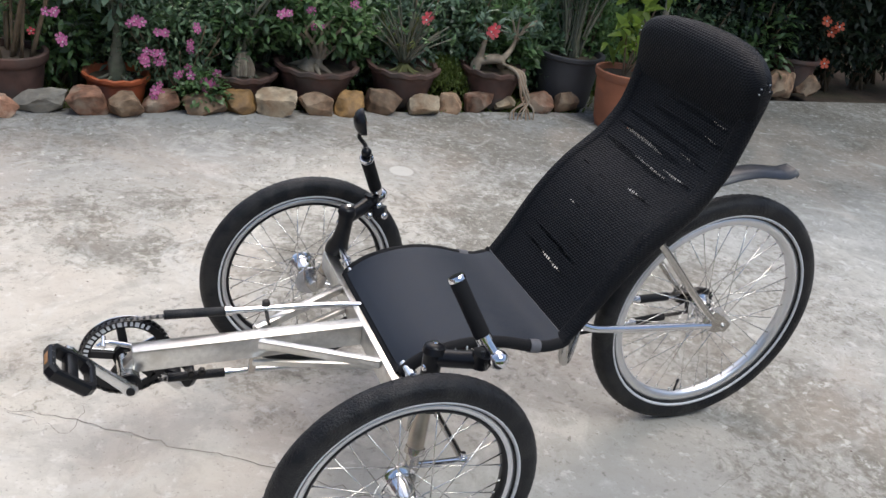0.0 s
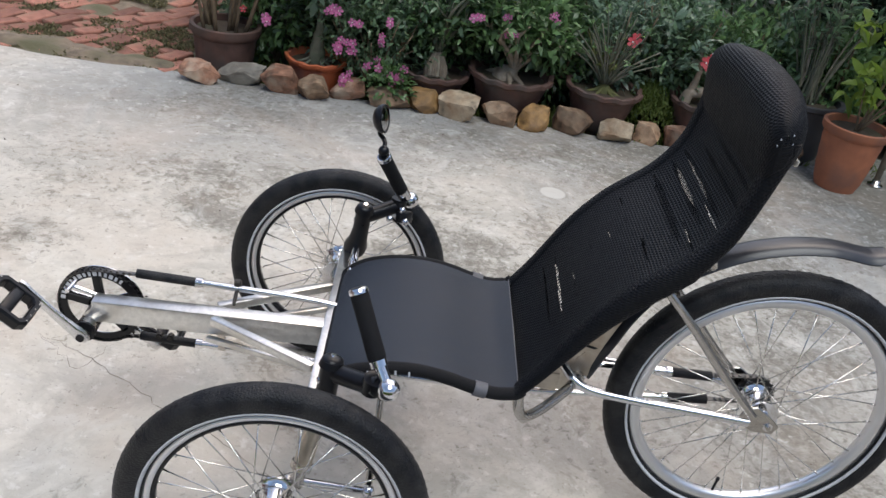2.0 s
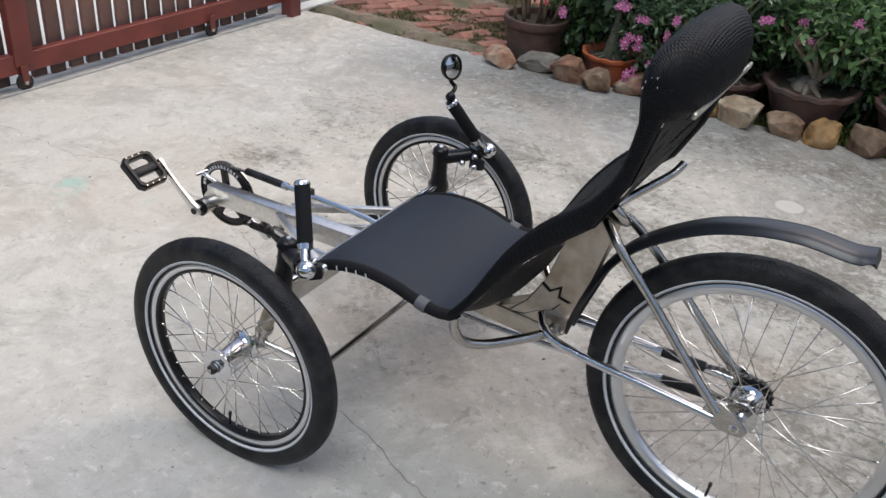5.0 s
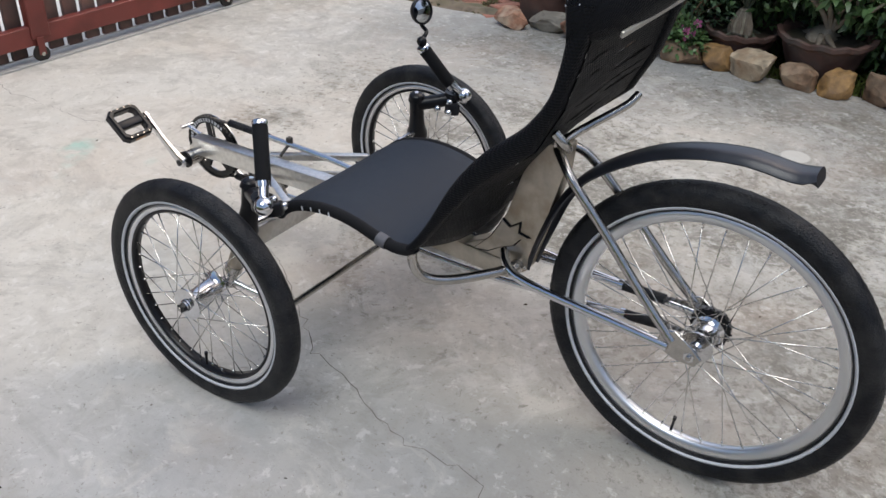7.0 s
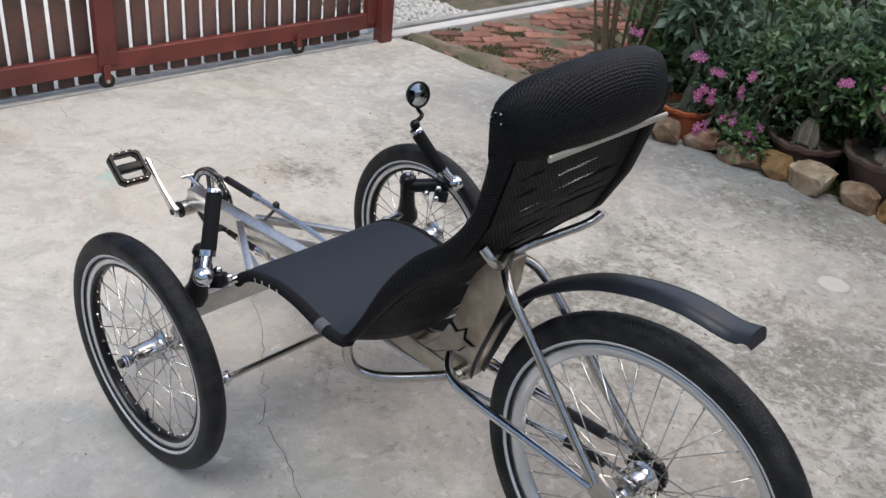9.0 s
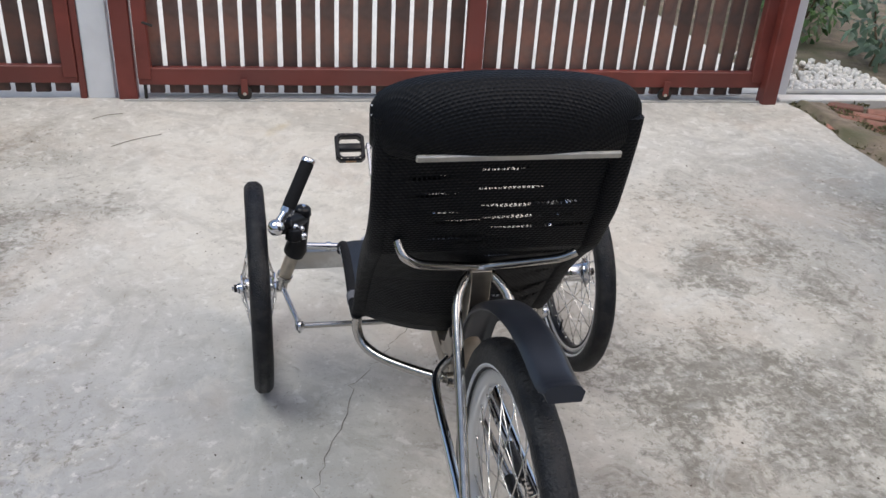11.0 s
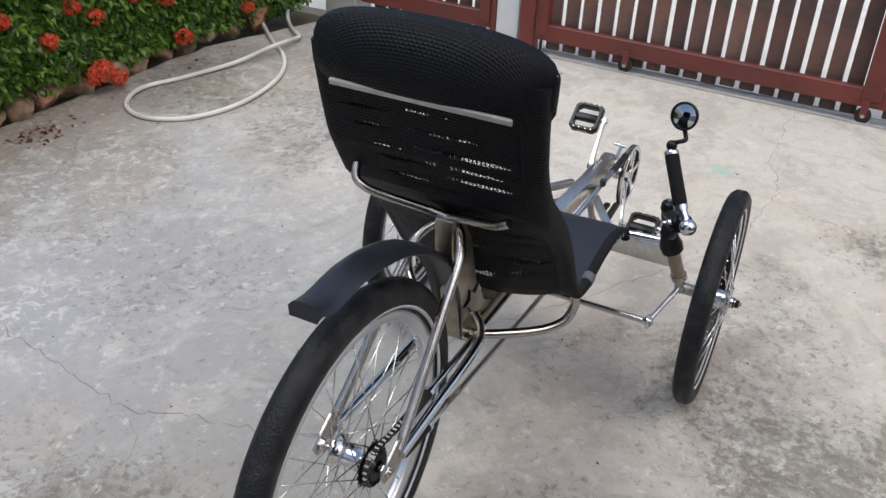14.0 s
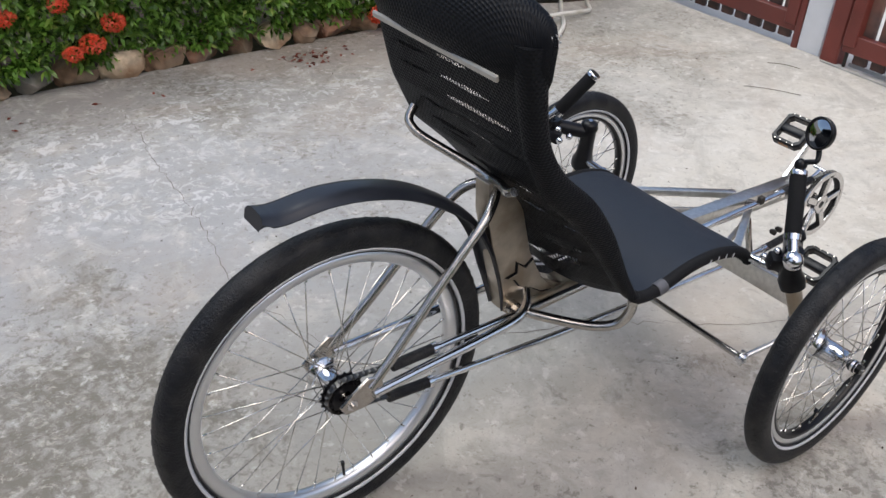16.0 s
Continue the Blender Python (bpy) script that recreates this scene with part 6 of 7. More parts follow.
def crank(name, s, foot):
    bm = bmesh.new()
    h, e = Vector((1.412, s * 0.052, 0.304)), Vector(foot)
    d = (e - h).normalized()
    side = Vector((0, 1, 0))
    up = d.cross(side)
    rows = []
    for t, w, th, off in ((-0.10, 0.010, 0.010, 0), (-0.06, 0.017, 0.016, 0), (0.0, 0.020, 0.020, 0), (0.12, 0.016, 0.013, 0.004), (0.5, 0.012, 0.010, 0.008), (0.9, 0.0125, 0.010, 0.010), (1.0, 0.015, 0.0115, 0.010), (1.08, 0.010, 0.0115, 0.010)):
        c = h.lerp(e, t) + side * s * off
        rows.append([bm.verts.new(c + up * w * 0.7 * a + side * th * 0.5 * b) for a, b in ((-1, -0.7), (-0.7, -1), (0.7, -1), (1, -0.7), (1, 0.7), (0.7, 1), (-0.7, 1), (-1, 0.7))])
    for A, B in zip(rows, rows[1:]):
        for k in range(8):
            bm.faces.new((A[k], A[(k + 1) % 8], B[(k + 1) % 8], B[k]))
    bm.faces.new(rows[0][::-1])
    bm.faces.new(rows[-1])
    bmesh.ops.recalc_face_normals(bm, faces=bm.faces[:])
    o = smoothed(bm, name, chrome_worn, trike, "polished alloy crank arm", 50)
    bm = bmesh.new()
    rod(bm, h + side * s * 0.009, h + side * s * 0.0125, 0.0085, n=14)
    smoothed(bm, "crank_bolt", black_metal, o)
    return o


chrome_worn = mat("worn_alloy", (0.66, 0.66, 0.66), 0.24, 1.0, 0.08, 60, 0.04, 300)
left_foot, right_foot = (1.517, 0.052, 0.408), (1.307, -0.088, 0.200)
crank("crank_arm", 1, left_foot)
crank("crank_arm", -1, (1.307, -0.078, 0.200))


def pedal(centre, s, tilt):
    p = empty("pedal")
    p.parent = trike
    p["label"] = "black platform pedal with two openings"
    p.matrix_basis = pose(*centre, 0, tilt, 0)
    # cage: six-sided outline with bevelled bars
    L, Wd, T = 0.048, 0.045, 0.0125
    outline = [(-L, -Wd * 0.72), (-L, Wd * 0.72), (-L * 0.76, Wd), (L * 0.76, Wd), (L, Wd * 0.72), (L, -Wd * 0.72), (L * 0.76, -Wd), (-L * 0.76, -Wd)]
    bm = bmesh.new()
    n = len(outline)
    rows = []
    for k, z in ((1.0, -0.6), (1.0, 0.6), (0.93, 1.0), (0.77, 1.0), (0.72, 0.7), (0.72, -0.7), (0.77, -1.0), (0.93, -1.0)):
        rows.append([bm.verts.new((x * k, y * k, z * T)) for x, y in outline])
    for i in range(len(rows)):
        A, B = rows[i], rows[(i + 1) % len(rows)]
        for k in range(n):
            bm.faces.new((A[k], A[(k + 1) % n], B[(k + 1) % n], B[k]))
    smoothed(bm, "cage", black_metal, p, angle=30)
    bm = bmesh.new()
    box(bm, (0, 0, 0), (0.024, Wd * 1.7, 0.021), None, 0.005, 2)
    for y in (-Wd * 0.80, Wd * 0.80):
        box(bm, (0, y, 0), (L * 1.55, 0.007, 0.017), None, 0.002)
    smoothed(bm, "barrel", black_metal, p)
    for x in (-0.026, 0.026):
        bm = bmesh.new()
        for y in (-0.028, -0.010, 0.010, 0.028):
            rod(bm, (x * 1.65, y, -0.013), (x * 1.65, y, 0.013), 0.002, n=6)
        obj("pin_row", bm, steel, p)
        bm = bmesh.new()
        box(bm, (math.copysign(L - 0.0005, x), 0, 0), (0.003, 0.032, 0.009), None, 0.001)
        obj("reflector", bm, amber, p, "amber pedal reflector")
    bm = bmesh.new()
    rod(bm, (0, -s * 0.030, 0), (0, -s * 0.066, 0), 0.0055, n=10)
    smoothed(bm, "spindle", steel, p)
    return p


amber = mat("amber_plastic", (0.35, 0.16, 0.05), 0.3, 0, 0.1, 50)
pedal((1.517, 0.118, 0.408), 1, -38)
pedal((1.307, -0.152, 0.200), -1, -30)

ring = empty("chainring")
ring.parent = trike
ring["label"] = "black toothed chainring with five arms and silver guard"
ring.matrix_basis = pose(1.412, -0.062, 0.305, 90)


def spider(bm, R, w, z, th, arms=5, inner=0.026, turn=10):
    lathe(bm, [(R, z - th / 2), (R, z + th / 2), (R - w, z + th / 2), (R - w, z - th / 2)], 60, closed=True)
    lathe(bm, [(inner, z - th / 2), (inner, z + th / 2), (0.010, z + th / 2), (0.010, z - th / 2)], 24, closed=True)
    for k in range(arms):
        a = pose(0, 0, 0, 0, 0, turn + 360 / arms * k)
        box(bm, (0, 0, 0), (R - w - inner + 0.012, 0.017, th), a @ pose((R - w + inner) / 2, 0, z), 0.001)


bm = bmesh.new()
spider(bm, 0.086, 0.016, -0.004, 0.004)
for k in range(44):
    box(bm, (0, 0, 0), (0.007, 0.006, 0.003), pose(0, 0, 0, 0, 0, 360 / 44 * k) @ pose(0.088, 0, -0.004), 0.0008)
smoothed(bm, "toothed_ring", black_metal, ring, angle=30)
bm = bmesh.new()
for k in range(15):
    a = 8 + 8.2 * k
    box(bm, (0, 0, 0), (0.0095, 0.0055 if k % 3 else 0.0085, 0.0008), pose(0, 0, 0, 0, 0, a) @ pose(0.0785, 0, -0.0064))
obj("ring_mark", bm, pale_line, ring, "pale bars of unreadable lettering")
bm = bmesh.new()
spider(bm, 0.091, 0.015, 0.006, 0.003)
smoothed(bm, "guard", chrome_worn, ring, "silver chain guard ring", 30)

# chain: links round the ring and short open runs
def chain_links(name, pts, step=0.0127):
    P = [Vector(p) for p in pts]
    out, acc = [P[0]], 0.0
    for a, b in zip(P, P[1:]):
        L = (b - a).length
        while acc + step <= L + 1e-9:
            acc += step
            out.append(a.lerp(b, acc / L))
        acc -= L
    bm = bmesh.new()
    for k, (a, b) in enumerate(zip(out, out[1:])):
        d = b - a
        for y in ((-0.0032, 0.0032) if k % 2 else (-0.0022, 0.0022)):
            box(bm, (a + b) / 2 + Vector((0, y, 0)), (0.0078, 0.0011, d.length + 0.006), aim(d) @ pose(0, 0, 0, 0, 0, 0), 0.0)
        rod(bm, a + Vector((0, -0.004, 0)), a + Vector((0, 0.004, 0)), 0.0036, n=6)
    return obj(name, bm, chain_steel, trike, "bare steel roller chain")


chain_steel = mat("chain_steel", (0.13, 0.125, 0.12), 0.35, 1.0, 0.2, 80)
arc = [(1.412 + 0.088 * math.cos(a), -0.058, 0.305 + 0.088 * math.sin(a)) for a in np.linspace(radians(97), radians(-128), 40)]
chain_links("chain", [(1.30, -0.061, 0.3945)] + arc + [(1.31, -0.060, 0.2405)])
for name, pts, sa, sb in (("upper_chain_tube", [(1.338, -0.062, 0.3950), (1.212, -0.063, 0.3935), (0.96, -0.062, 0.390), (0.80, -0.050, 0.370), (0.606, -0.036, 0.345), (0.193, -0.044, 0.353)], (1.338, -0.062, 0.395), (1.212, -0.063, 0.3935)),
                          ("lower_chain_tube", [(1.330, -0.060, 0.2400), (1.208, -0.064, 0.2365), (1.04, -0.061, 0.238), (0.59, -0.046, 0.243), (0.182, -0.050, 0.281)], (1.330, -0.060, 0.240), (1.208, -0.064, 0.2365))):
    tube = tube_part(name, pts[1:], 0.0072, chrome, label="chrome tube round the chain")
    bm = bmesh.new()
    rod(bm, sa, sb, 0.0098, n=14)
    smoothed(bm, "sleeve", rubber, tube, "black rubber sleeve")
    bm = bmesh.new()
    q = Vector(sb)
    rod(bm, q + Vector((0.004, 0, 0)), q - Vector((0.010, 0, 0)), 0.0105, n=14)
    smoothed(bm, "collar", chrome, tube)
    e = Vector(pts[-1])
    d = (e - Vector(pts[-2])).normalized()
    bm = bmesh.new()
    rod(bm, e, e + d * 0.092, 0.0108, n=14)
    smoothed(bm, "rear_sleeve", rubber, tube, "black rubber sleeve")
    bm = bmesh.new()
    rod(bm, e - d * 0.008, e + d * 0.003, 0.0122, n=14)
    smoothed(bm, "rear_collar", chrome, tube)
# sprockets on the rear hub, with the chain round the outer one
cogs = empty("cassette")
cogs.parent = trike
cogs["label"] = "small blackened sprocket stack"
cogs.matrix_basis = pose(0, 0, 0.335, 90)
for k, (r, z) in enumerate(((0.040, 0.036), (0.036, 0.041), (0.032, 0.046), (0.027, 0.051))):
    bm = bmesh.new()
    lathe(bm, [(r, z - 0.001), (r, z + 0.001), (0.012, z + 0.001), (0.012, z - 0.001)], 40, closed=True)
    for q in range(18):
        box(bm, (0, 0, 0), (0.005, 0.004, 0.002), pose(0, 0, 0, 0, 0, 20 * q) @ pose(r + 0.001, 0, z))
    obj("sprocket", bm, black_metal, cogs)
arc = [(0.036 * math.cos(a), -0.047, 0.335 + 0.036 * math.sin(a)) for a in np.linspace(radians(80), radians(285), 20)]
chain_links("chain", [(0.105, -0.045, 0.358)] + arc + [(0.095, -0.050, 0.292)])
bm = bmesh.new()
box(bm, (1.13, -0.066, 0.4015), (0.015, 0.015, 0.020), None, 0.003)
rod(bm, (1.13, -0.066, 0.394), (1.13, -0.030, 0.372), 0.004, n=8)
smoothed(bm, "cable_stop", dark_iron, trike)
bm = bmesh.new()
sweep(bm, smooth_path([(1.398, -0.022, 0.352), (1.428, -0.020, 0.362), (1.452, -0.018, 0.369), (1.468, -0.016, 0.362)], 4), [0.0055] * 9 + [0.0045] * 4, 10)
rod(bm, (1.455, -0.034, 0.371), (1.457, 0.004, 0.372), 0.0048, n=10)
smoothed(bm, "chain_hook", chrome, trike, "small bent chrome hook at the boom end")
beam("tube_hanger", (1.155, -0.030, 0.325), (1.155, -0.062, 0.232), 0.016, 0.010, steel, bevel=0.002)
bm = bmesh.new()
for k, x in enumerate((1.285, 1.262)):
    rod(bm, (x, -0.040, 0.258), (x, -0.052, 0.258), 0.0072, n=12)
    rod(bm, (x, -0.036, 0.258), (x, -0.054, 0.258), 0.0036, n=8)
smoothed(bm, "guide_roller", dark_iron, trike)

# ---- rear mudguard ----
bm = bmesh.new()
gp = smooth_path([(0.388, 0, 0.352), (0.376, 0, 0.395), (0.358, 0, 0.450), (0.332, 0, 0.520), (0.290, 0, 0.588), (0.232, 0, 0.640), (0.152, 0, 0.688), (0.070, 0, 0.715), (0.000, 0, 0.7250), (-0.042, 0, 0.7240), (-0.070, 0, 0.7210), (-0.092, 0, 0.7200), (-0.109, 0, 0.7225), (-0.124, 0, 0.7275)], 5)
prof = [(0.006 - 0.011 * (2 * q / 10 - 1) ** 6 - 0.003 * (2 * q / 10 - 1) ** 2, 0.0325 * (2 * q / 10 - 1)) for q in range(11)]
n = len(gp)
rings = []
for i, p in enumerate(gp):
    d = (gp[min(i + 1, n - 1)] - gp[max(i - 1, 0)]).normalized()
    u = Vector((0, 1, 0)).cross(d)
    if u.x * (p.x - 0.0) + u.z * (p.z - 0.335) < 0:
        u = -u
    k = 0.62 + 0.38 * min(1, i / 10)
    tip = max(0.0, (i - n + 7) / 6)
    fade = 1 - 0.25 * tip
    both = [(a * fade, b) for a, b in prof] + [((a * fade - 0.003) * (1 - tip) - (0.004 + 0.016 * tip ** 1.5) * tip, b * (0.94 - 0.12 * tip)) for a, b in prof[::-1]]
    rings.append([bm.verts.new(p + u * a + Vector((0, b * k * (1 - 0.10 * tip) - 0.010 * (0.388 - p.x), 0))) for a, b in both])
for A, B in zip(rings, rings[1:]):
    m = len(A)
    for k in range(m):
        bm.faces.new((A[k], A[(k + 1) % m], B[(k + 1) % m], B[k]))
bm.faces.new(rings[0][::-1])
bm.faces.new(rings[-1])
bmesh.ops.recalc_face_normals(bm, faces=bm.faces[:])
guard_plastic = mat("mudguard_plastic", (0.016, 0.018, 0.024), 0.34, 0, 0.2, 20, 0.05, 200, spec=0.6)
smoothed(bm, "mudguard", guard_plastic, trike, "black plastic mudguard with upturned tip", 50)
bm = bmesh.new()
box(bm, (0.398, 0, 0.352), (0.020, 0.040, 0.014), None, 0.003)
rod(bm, (0.39, -0.02, 0.352), (0.39, 0.02, 0.352), 0.005, n=8)
smoothed(bm, "mudguard_bracket", chrome, trike)

# ---- seat ----
seat = empty("seat")
seat.parent = trike
seat["label"] = "curved seat panel of dark coated cloth"
SP = smooth_path([(0.914, 0, 0.392), (0.895, 0, 0.412), (0.860, 0, 0.432), (0.805, 0, 0.447), (0.750, 0, 0.451), (0.695, 0, 0.445), (0.640, 0, 0.431), (0.595, 0, 0.424), (0.556, 0, 0.430)], 5)


def sheet(pts, half, thick, cols, sag=0.0, narrow=None):
    """A cloth panel along pts (in the plane y = 0), half wide to each side."""
    bm = bmesh.new()
    top, low = [], []
    n = len(pts)
    for i, p in enumerate(pts):
        d = (pts[min(i + 1, n - 1)] - pts[max(i - 1, 0)]).normalized()
        u = Vector((0, 1, 0)).cross(d)
        if u.z < 0:
            u = -u
        hw = half * (narrow(i / (n - 1)) if narrow else 1)
        a, b = [], []
        for k in range(cols + 1):
            v = 2 * k / cols - 1
            q = p + Vector((0, v * hw, 0)) - u * sag * (1 - v * v) * math.sin(math.pi * min(1, max(0, i / (n - 1))))
            a.append(bm.verts.new(q + u * thick * (1 - v ** 10 * 0.8)))
            b.append(bm.verts.new(q - u * thick * 0.3))
        top.append(a)
        low.append(b)
    for i in range(n - 1):
        for k in range(cols):
            bm.faces.new((top[i][k], top[i][k + 1], top[i + 1][k + 1], top[i + 1][k]))
            bm.faces.new((low[i][k], low[i + 1][k], low[i + 1][k + 1], low[i][k + 1]))
    for i in range(n - 1):
        bm.faces.new((top[i][0], top[i + 1][0], low[i + 1][0], low[i][0]))
        bm.faces.new((top[i][-1], low[i][-1], low[i + 1][-1], top[i + 1][-1]))
    for k in range(cols):
        bm.faces.new((top[0][k], low[0][k], low[0][k + 1], top[0][k + 1]))
        bm.faces.new((top[-1][k], top[-1][k + 1], low[-1][k + 1], low[-1][k]))
    bmesh.ops.recalc_face_normals(bm, faces=bm.faces[:])
    return bm


bm = sheet(SP, 0.196, 0.008, 16, 0.012)
smoothed(bm, "seat_panel", panel_cloth, seat, "dark grey coated cloth panel", 60)
for s in (1, -1):
    bm = bmesh.new()
    sweep(bm, [p + Vector((0, s * 0.199, -0.008)) for p in SP] + [Vector((0.548, s * 0.199, 0.432))], 0.0125, 12)
    smoothed(bm, "side_rail", foam, seat, "black padded side rail")
    for x, z in ((0.835, 0.440), (0.810, 0.446), (0.785, 0.4495), (0.760, 0.4505)):
        bm = bmesh.new()
        box(bm, (x, s * 0.2108, z - 0.010), (0.004, 0.002, 0.010), pose(0, 0, 0, 0, 8), 0.0008)
        obj("lace_slot", bm, pale_line, seat)
    bm = bmesh.new()
    lathe(bm, [(0.0148, -0.014), (0.0148, 0.0100), (0.0132, 0.0100), (0.0132, -0.014)], 20, pose(0.628, s * 0.199, 0.4205, 0, 80, 0), True)
    smoothed(bm, "clip", mat("grey_strap", (0.10, 0.10, 0.11), 0.55, 0, 0.15, 60, 0.1, 400) if s > 0 else bpy.data.materials["grey_strap"], seat, "grey strap clip")
bm = bmesh.new()
rod(bm, (0.916, -0.199, 0.384), (0.916, 0.199, 0.384), 0.010, n=12)
smoothed(bm, "front_rail", foam, seat)
bm = bmesh.new()
rod(bm, (0.556, -0.190, 0.436), (0.556, 0.190, 0.436), 0.0012, n=8)
smoothed(bm, "seam_rod", bpy.data.materials["grey_strap"], seat, "thin grey cord along the seam")

# ---- backrest ----
back = empty("backrest")
back.parent = trike
back.matrix_basis = Matrix.Translation((0, 0.001, 0))
back["label"] = "tall backrest in stretched black mesh with open slits"
BP = smooth_path([(0.560, 0, 0.425), (0.515, 0, 0.500), (0.462, 0, 0.600), (0.400, 0, 0.683), (0.322, 0, 0.755), (0.278, 0, 0.820), (0.262, 0, 0.880), (0.254, 0, 0.940), (0.245, 0, 0.985)], 40)


def net_material():
    m = mat("knitted_net", (0.014, 0.014, 0.016), 0.55, 0, 0.2, 60)
    nt = m.node_tree
    p = nt.nodes["Principled BSDF"]
    uv = nt.nodes.new("ShaderNodeUVMap")
    sep = nt.nodes.new("ShaderNodeSeparateXYZ")
    nt.links.new(uv.outputs[0], sep.inputs[0])

    def math_node(op, a, b=None):
        q = nt.nodes.new("ShaderNodeMath")
        q.operation = op
        for k, v in enumerate((a, b)):
            if v is None:
                continue
            if isinstance(v, (int, float)):
                q.inputs[k].default_value = v
            else:
                nt.links.new(v, q.inputs[k])
        return q.outputs[0]
    # staggered oval cells: 9 mm apart across, rows every 6 mm
    row = math_node('MULTIPLY', sep.outputs[1], math.pi / 0.0060)
    half = math_node('MULTIPLY', math_node('FLOOR', math_node('MULTIPLY', sep.outputs[1], 1 / 0.0060)), math.pi / 2)
    col = math_node('ADD', math_node('MULTIPLY', sep.outputs[0], math.pi / 0.0090), half)
    s1 = math_node('ABSOLUTE', math_node('SINE', row))
    s2 = math_node('ABSOLUTE', math_node('SINE', col))
    h = math_node('SUBTRACT', 1.0, math_node('MULTIPLY', s1, s2))
    h = math_node('POWER', h, 0.8)
    ramp = nt.nodes.new("ShaderNodeValToRGB")
    ramp.color_ramp.elements[0].position, ramp.color_ramp.elements[1].position = 0.30, 0.62
    ramp.color_ramp.elements[0].color = (0.0014, 0.0015, 0.0018, 1)
    ramp.color_ramp.elements[1].color = (0.0034, 0.0040, 0.0060, 1)
    nt.links.new(h, ramp.inputs[0])
    nt.links.new(ramp.outputs[0], p.inputs["Base Color"])
    p.inputs["Specular IOR Level"].default_value = 0.19
    p.inputs["Roughness"].default_value = 0.30
    b = nt.nodes.new("ShaderNodeBump")
    b.inputs["Strength"].default_value = 0.45
    b.inputs["Distance"].default_value = 0.003
    nt.links.new(h, b.inputs["Height"])
    nt.links.new(b.outputs[0], p.inputs["Normal"])
    return m


net = net_material()


def uv_from(bm, coords):
    layer = bm.loops.layers.uv.new("UVMap")
    for f in bm.faces:
        for l in f.loops:
            l[layer].uv = coords[l.vert]


def net_sheet(pts, half, back_off=0.0, sag=0.012, cells=150, slits=(), every=4):
    """Front net; slits are (share of the height, from, to, tall) rows of small openings."""
    bm = bmesh.new()
    coords, rows = {}, []
    n = len(pts)
    run = 0.0
    for i, p in enumerate(pts):
        if i:
            run += (p - pts[i - 1]).length
        d = (pts[min(i + 1, n - 1)] - pts[max(i - 1, 0)]).normalized()
        u = Vector((0, 1, 0)).cross(d)
        if u.x > 0:
            u = -u
        r = []
        for k in range(cells + 1):
            v = 2 * k / cells - 1
            q = bm.verts.new(p + Vector((0, v * half, 0)) + u * (back_off + (sag if isinstance(sag, float) else float(np.interp(p.z, *sag))) * (1 - v ** (4 if isinstance(sag, float) else 2))))
            coords[q] = (v * half, run)
            r.append(q)
        rows.append(r)
    for i in range(n - 1):
        for k in range(cells):
            f, v = i / (n - 1), 2 * (k + 0.5) / cells - 1
            gone = False
            for c, a, b, tall in slits:
                if a < v < b:
                    ease = min(1.0, (v - a) / 0.25, (b - v) / 0.25)
                    # wide bands are worn porous, narrow ones torn open
                    worn = every == 4 and tall > 0.006
                    if abs(f - c + 0.010 * v) < tall * ease and ((k + i // 2) % 2 if worn else k % every):
                        gone = True
            if not gone:
                bm.faces.new((rows[i][k], rows[i][k + 1], rows[i + 1][k + 1], rows[i + 1][k]))
    uv_from(bm, coords)
    return bm


def rail_rear(z):
    """Rear edge of the side rails at height z."""
    return float(np.interp(z, (0.425, 0.450, 0.479, 0.520, 0.565, 0.600, 0.647, 0.71, 0.80, 0.88, 0.95, 0.99), (0.545, 0.520, 0.499, 0.470, 0.438, 0.410, 0.366, 0.296, 0.250, 0.228, 0.210, 0.206)))


def slits(path, rows):
    """Rows (height, from, to, half height) as shares of the way along path."""
    n, L = len(path) - 1, sum((b - a).length for a, b in zip(path, path[1:]))
    return [(min(range(len(path)), key=lambda k: abs(path[k].z - z)) / n, a, b, tall / L) for z, a, b, tall in rows]


REAR = [Vector((rail_rear(0.428 + 0.0021 * k) + 0.004, 0, 0.428 + 0.0021 * k)) for k in range(242)]
SLITS = slits(BP, ((0.509, -0.74, 0.36, 0.0018), (0.541, -0.68, 0.40, 0.0024), (0.580, -0.09, 0.35, 0.0018), (0.627, -0.50, -0.04, 0.0018), (0.664, -0.33, -0.02, 0.0018), (0.697, -0.82, -0.54, 0.0018),
                   (0.695, -0.40, -0.10, 0.0018), (0.709, 0.05, 0.63, 0.0022), (0.764, 0.27, 0.98, 0.0022), (0.802, 0.30, 0.98, 0.0022), (0.750, -0.84, 0.60, 0.0060), (0.785, -0.84, 0.55, 0.0065), (0.813, -0.82, 0.70, 0.0065), (0.849, -0.52, 0.92, 0.0060), (0.884, -0.32, 0.96, 0.0060)))
BACK_SLITS = slits(REAR, ((0.505, -0.98, -0.36, 0.011), (0.545, -0.98, -0.20, 0.012), (0.600, -0.96, -0.50, 0.008), (0.572, -0.30, 0.36, 0.008), (0.627, -0.90, -0.18, 0.008), (0.684, -0.96, 0.28, 0.008), (0.764, -0.97, 0.02, 0.006), (0.745, -0.05, 0.66, 0.006), (0.783, 0.0, 0.70, 0.006), (0.495, -0.60, 0.05, 0.010), (0.730, -0.40, 0.50, 0.0028), (0.790, -0.85, 0.17, 0.0042), (0.818, -0.83, 0.20, 0.0068), (0.808, 0.25, 0.68, 0.0028), (0.855, -0.52, 0.28, 0.0048), (0.846, 0.35, 0.88, 0.0048), (0.892, -0.30, 0.28, 0.0048), (0.882, 0.38, 0.92, 0.0062)))
bm = net_sheet(BP, 0.200, slits=SLITS)
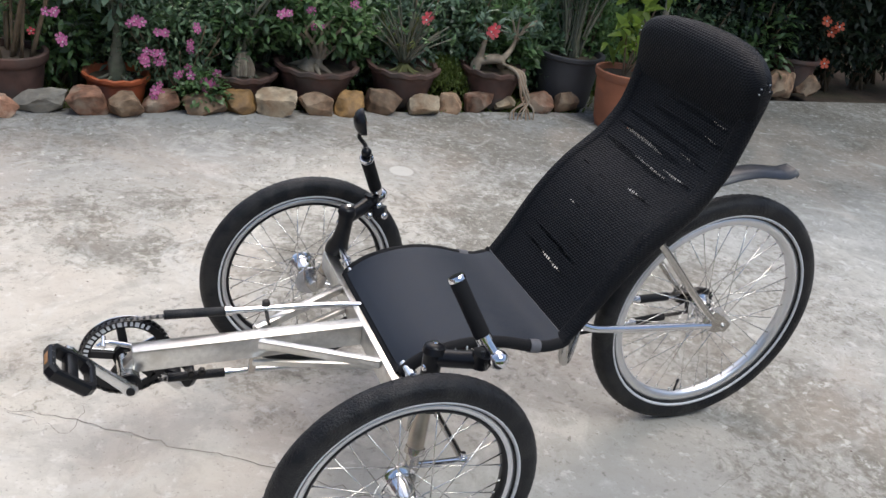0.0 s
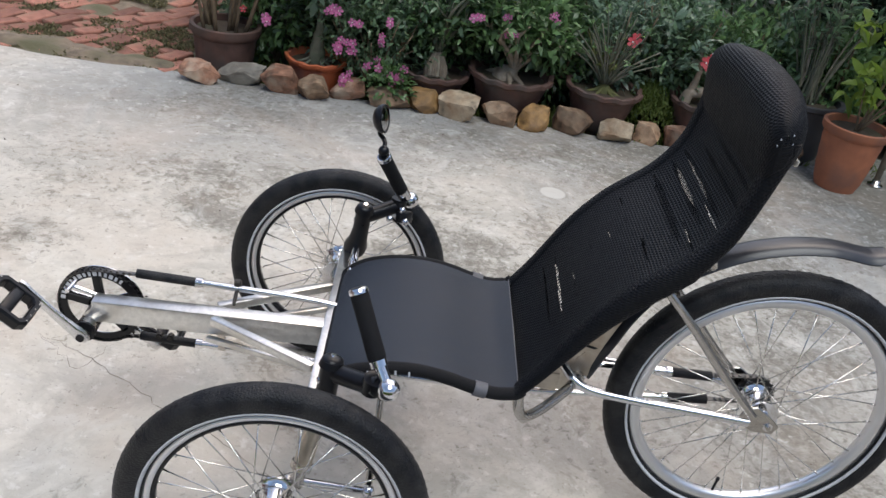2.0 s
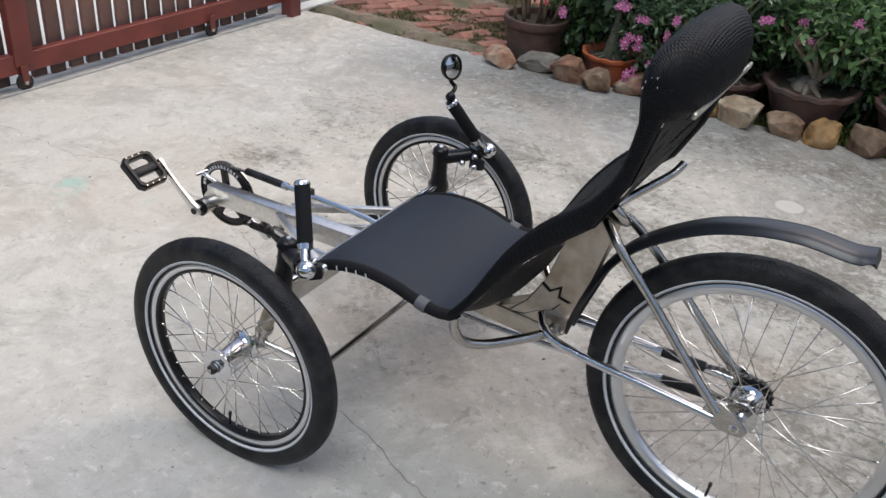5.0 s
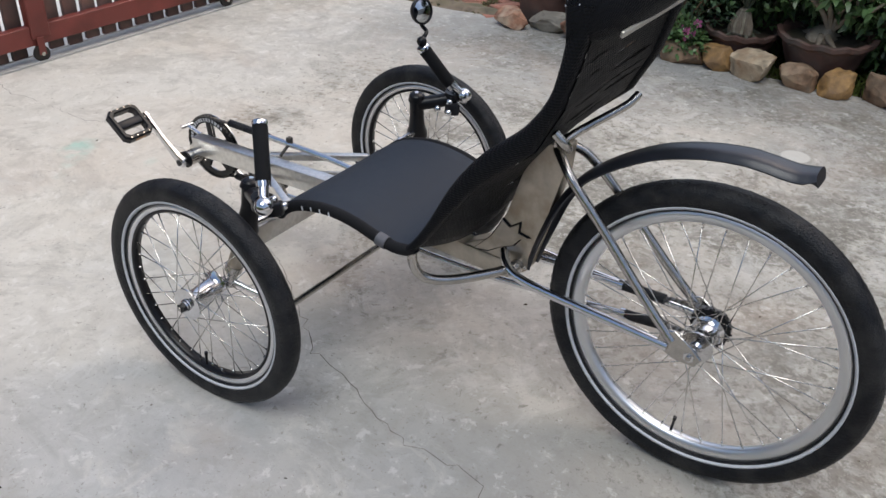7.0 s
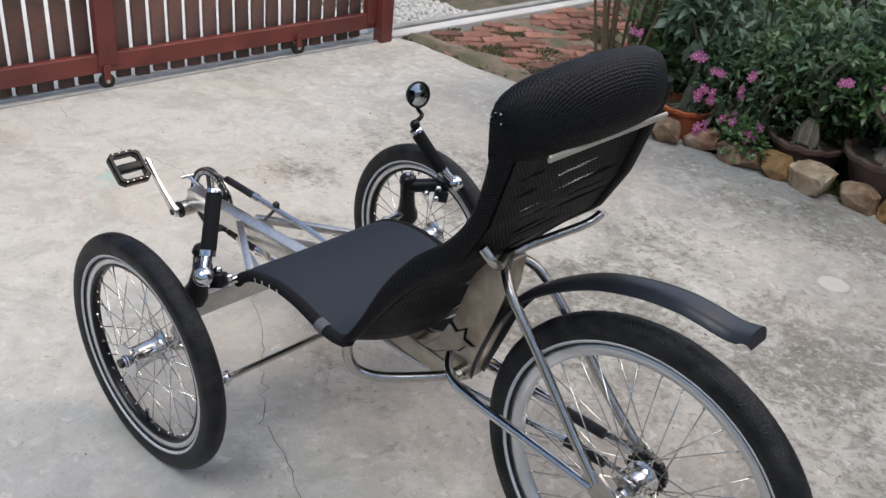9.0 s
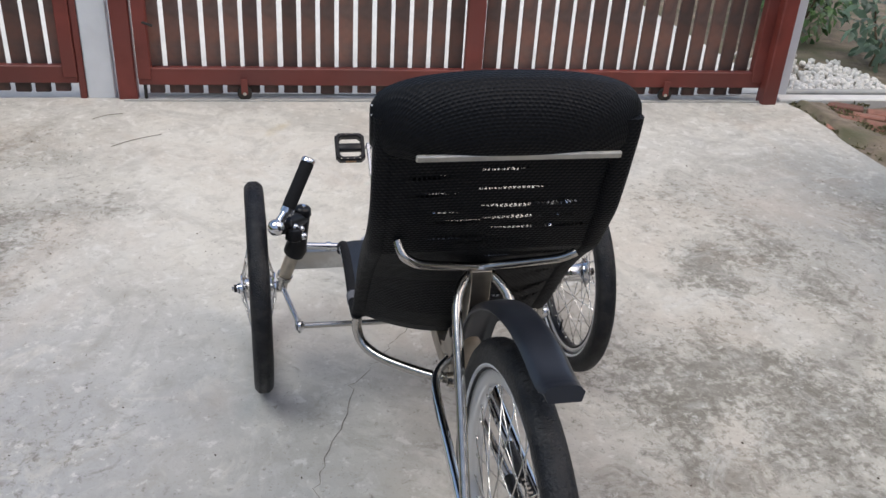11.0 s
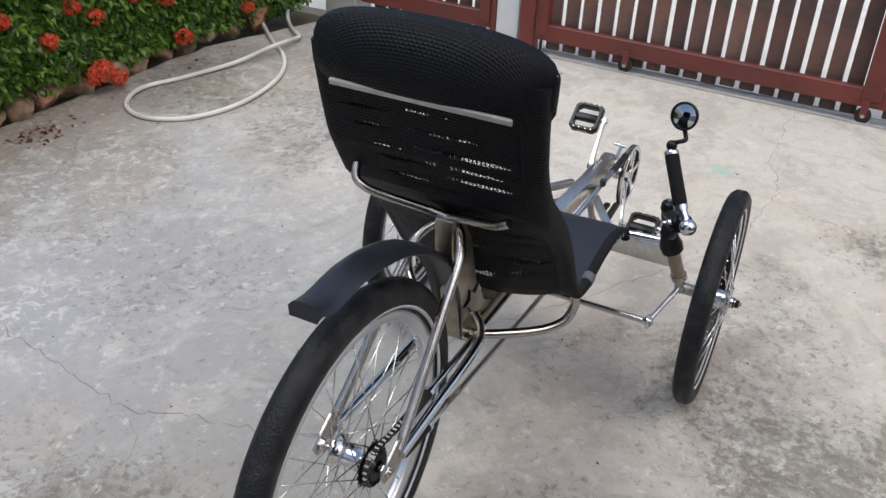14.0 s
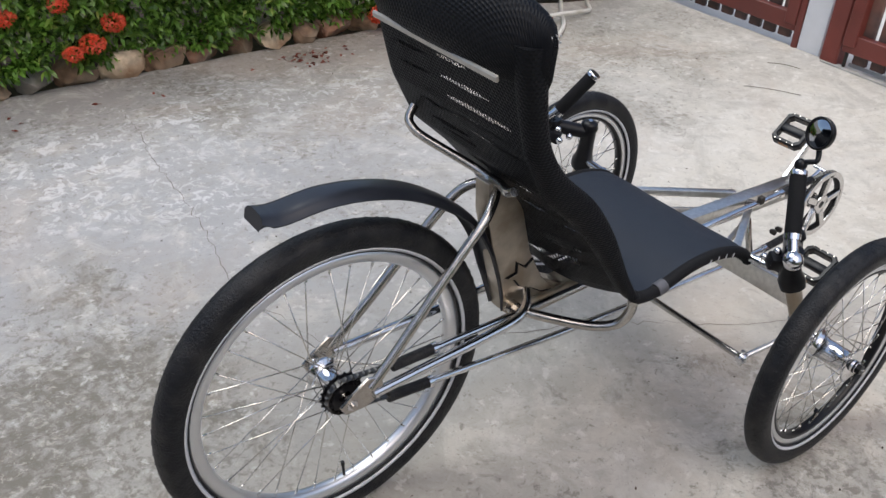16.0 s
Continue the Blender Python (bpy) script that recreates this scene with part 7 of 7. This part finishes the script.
part("front_net", bm, net, back, "stretched black mesh with slits of light")
part("back_net", net_sheet(REAR, 0.186, sag=((0.428, 0.50, 0.60, 0.70, 0.76), (0.045, 0.042, 0.018, 0.0, -0.004)), cells=140, slits=BACK_SLITS, every=3), net, back, "flat black mesh panel with rows of open slits")
for s in (1, -1):
    bm = bmesh.new()
    # the section runs from the front net back to a straight rear edge
    pts = BP[::8]
    rings, coords, run = [], {}, 0.0
    for i, p in enumerate(pts):
        rear = rail_rear(p.z) + 0.006 * s
        front = p.x + 0.001
        h, c, t = max(0.012, (front - rear) / 2), (front + rear) / 2, i / (len(pts) - 1)
        if i:
            run += (p - pts[i - 1]).length
        ring_v = []
        for q, a in enumerate(np.linspace(0, 2 * math.pi, 18, endpoint=False)):
            ca, sa = math.cos(a), math.sin(a)
            v = bm.verts.new((c + h * math.copysign(abs(ca) ** 0.75, ca), s * 0.191 + (0.019 + 0.004 * t) * math.copysign(abs(sa) ** 0.75, sa), p.z))
            coords[v] = (q * 0.009, run)
            ring_v.append(v)
        rings.append(ring_v)
    for A, B in zip(rings, rings[1:]):
        for q in range(len(A)):
            bm.faces.new((A[q], A[(q + 1) % len(A)], B[(q + 1) % len(A)], B[q]))
    bm.faces.new(rings[0][::-1])
    bm.faces.new(rings[-1])
    bmesh.ops.recalc_face_normals(bm, faces=bm.faces[:])
    uv_from(bm, coords)
    smoothed(bm, "side_net", net, back, "mesh-covered side rail")
# hood over the top of the backrest
bm = bmesh.new()
coords, rings = {}, []
for j in range(33):
    v = 2 * j / 32 - 1
    y = 0.217 * math.copysign(abs(v) ** 0.85, v)
    end = (1 - abs(v) ** 7) ** 0.5 if abs(v) < 1 else 0.0
    end = max(end, 0.12)
    top = 1.026 + 0.030 * (1 - v * v)
    ring_v = []
    pts2 = [(0.250, 0.90), (0.255, 0.93), (0.262, 0.965), (0.266, top - 0.035), (0.254, top - 0.010), (0.234, top), (0.205, top - 0.004), (0.188, top - 0.018), (0.174, top - 0.044), (0.171, 0.965), (0.176, 0.945), (0.190, 0.925), (0.225, 0.910)]
    cx, cz = 0.218, 0.972
    run = 0
    last = None
    for q, (x, z) in enumerate(pts2):
        P = Vector((cx + (x - cx) * (0.55 + 0.45 * end), y, cz + (z - cz) * (0.45 + 0.55 * end)))
        P.x += 0.042 * abs(v) ** 2.2 * max(0.0, (0.283 - x) / 0.112)
        w = bm.verts.new(P)
        if last is not None:
            run += (P - last).length
        last = P
        coords[w] = (y, run)
        ring_v.append(w)
    rings.append(ring_v)
for A, B in zip(rings, rings[1:]):
    for q in range(len(A)):
        bm.faces.new((A[q], A[(q + 1) % len(A)], B[(q + 1) % len(A)], B[q]))
bm.faces.new(rings[0][::-1])
bm.faces.new(rings[-1])
bmesh.ops.recalc_face_normals(bm, faces=bm.faces[:])
uv_from(bm, coords)
smoothed(bm, "hood", net, back, "padded mesh hood at the top", 70)
# small pale boxes stand in for glints on the stretched net
for s in (1, -1):
    bm = bmesh.new()
    for k in range(45):
        u, w = (k % 9 - 4) * 0.0036, (k // 9 - 2) * 0.0058 + 0.002 * (k % 2)
        if random.random() < 0.50 - 14 * math.hypot(u, w):
            box(bm, (0.245 + u * 0.8, s * 0.2155, 0.990 + w * 0.8), (0.0011, 0.003, 0.0026))
    obj("worn_patch", bm, pale_line, back, "pale specks painted as glints at the corner")
bm = bmesh.new()
box(bm, (0.4975, -0.086, 0.479), (0.002, 0.020, 0.022), pose(0, 0, 0, 0, 36), 0.0008)
obj("tag", bm, pale_line, back, "small pale cloth tag")
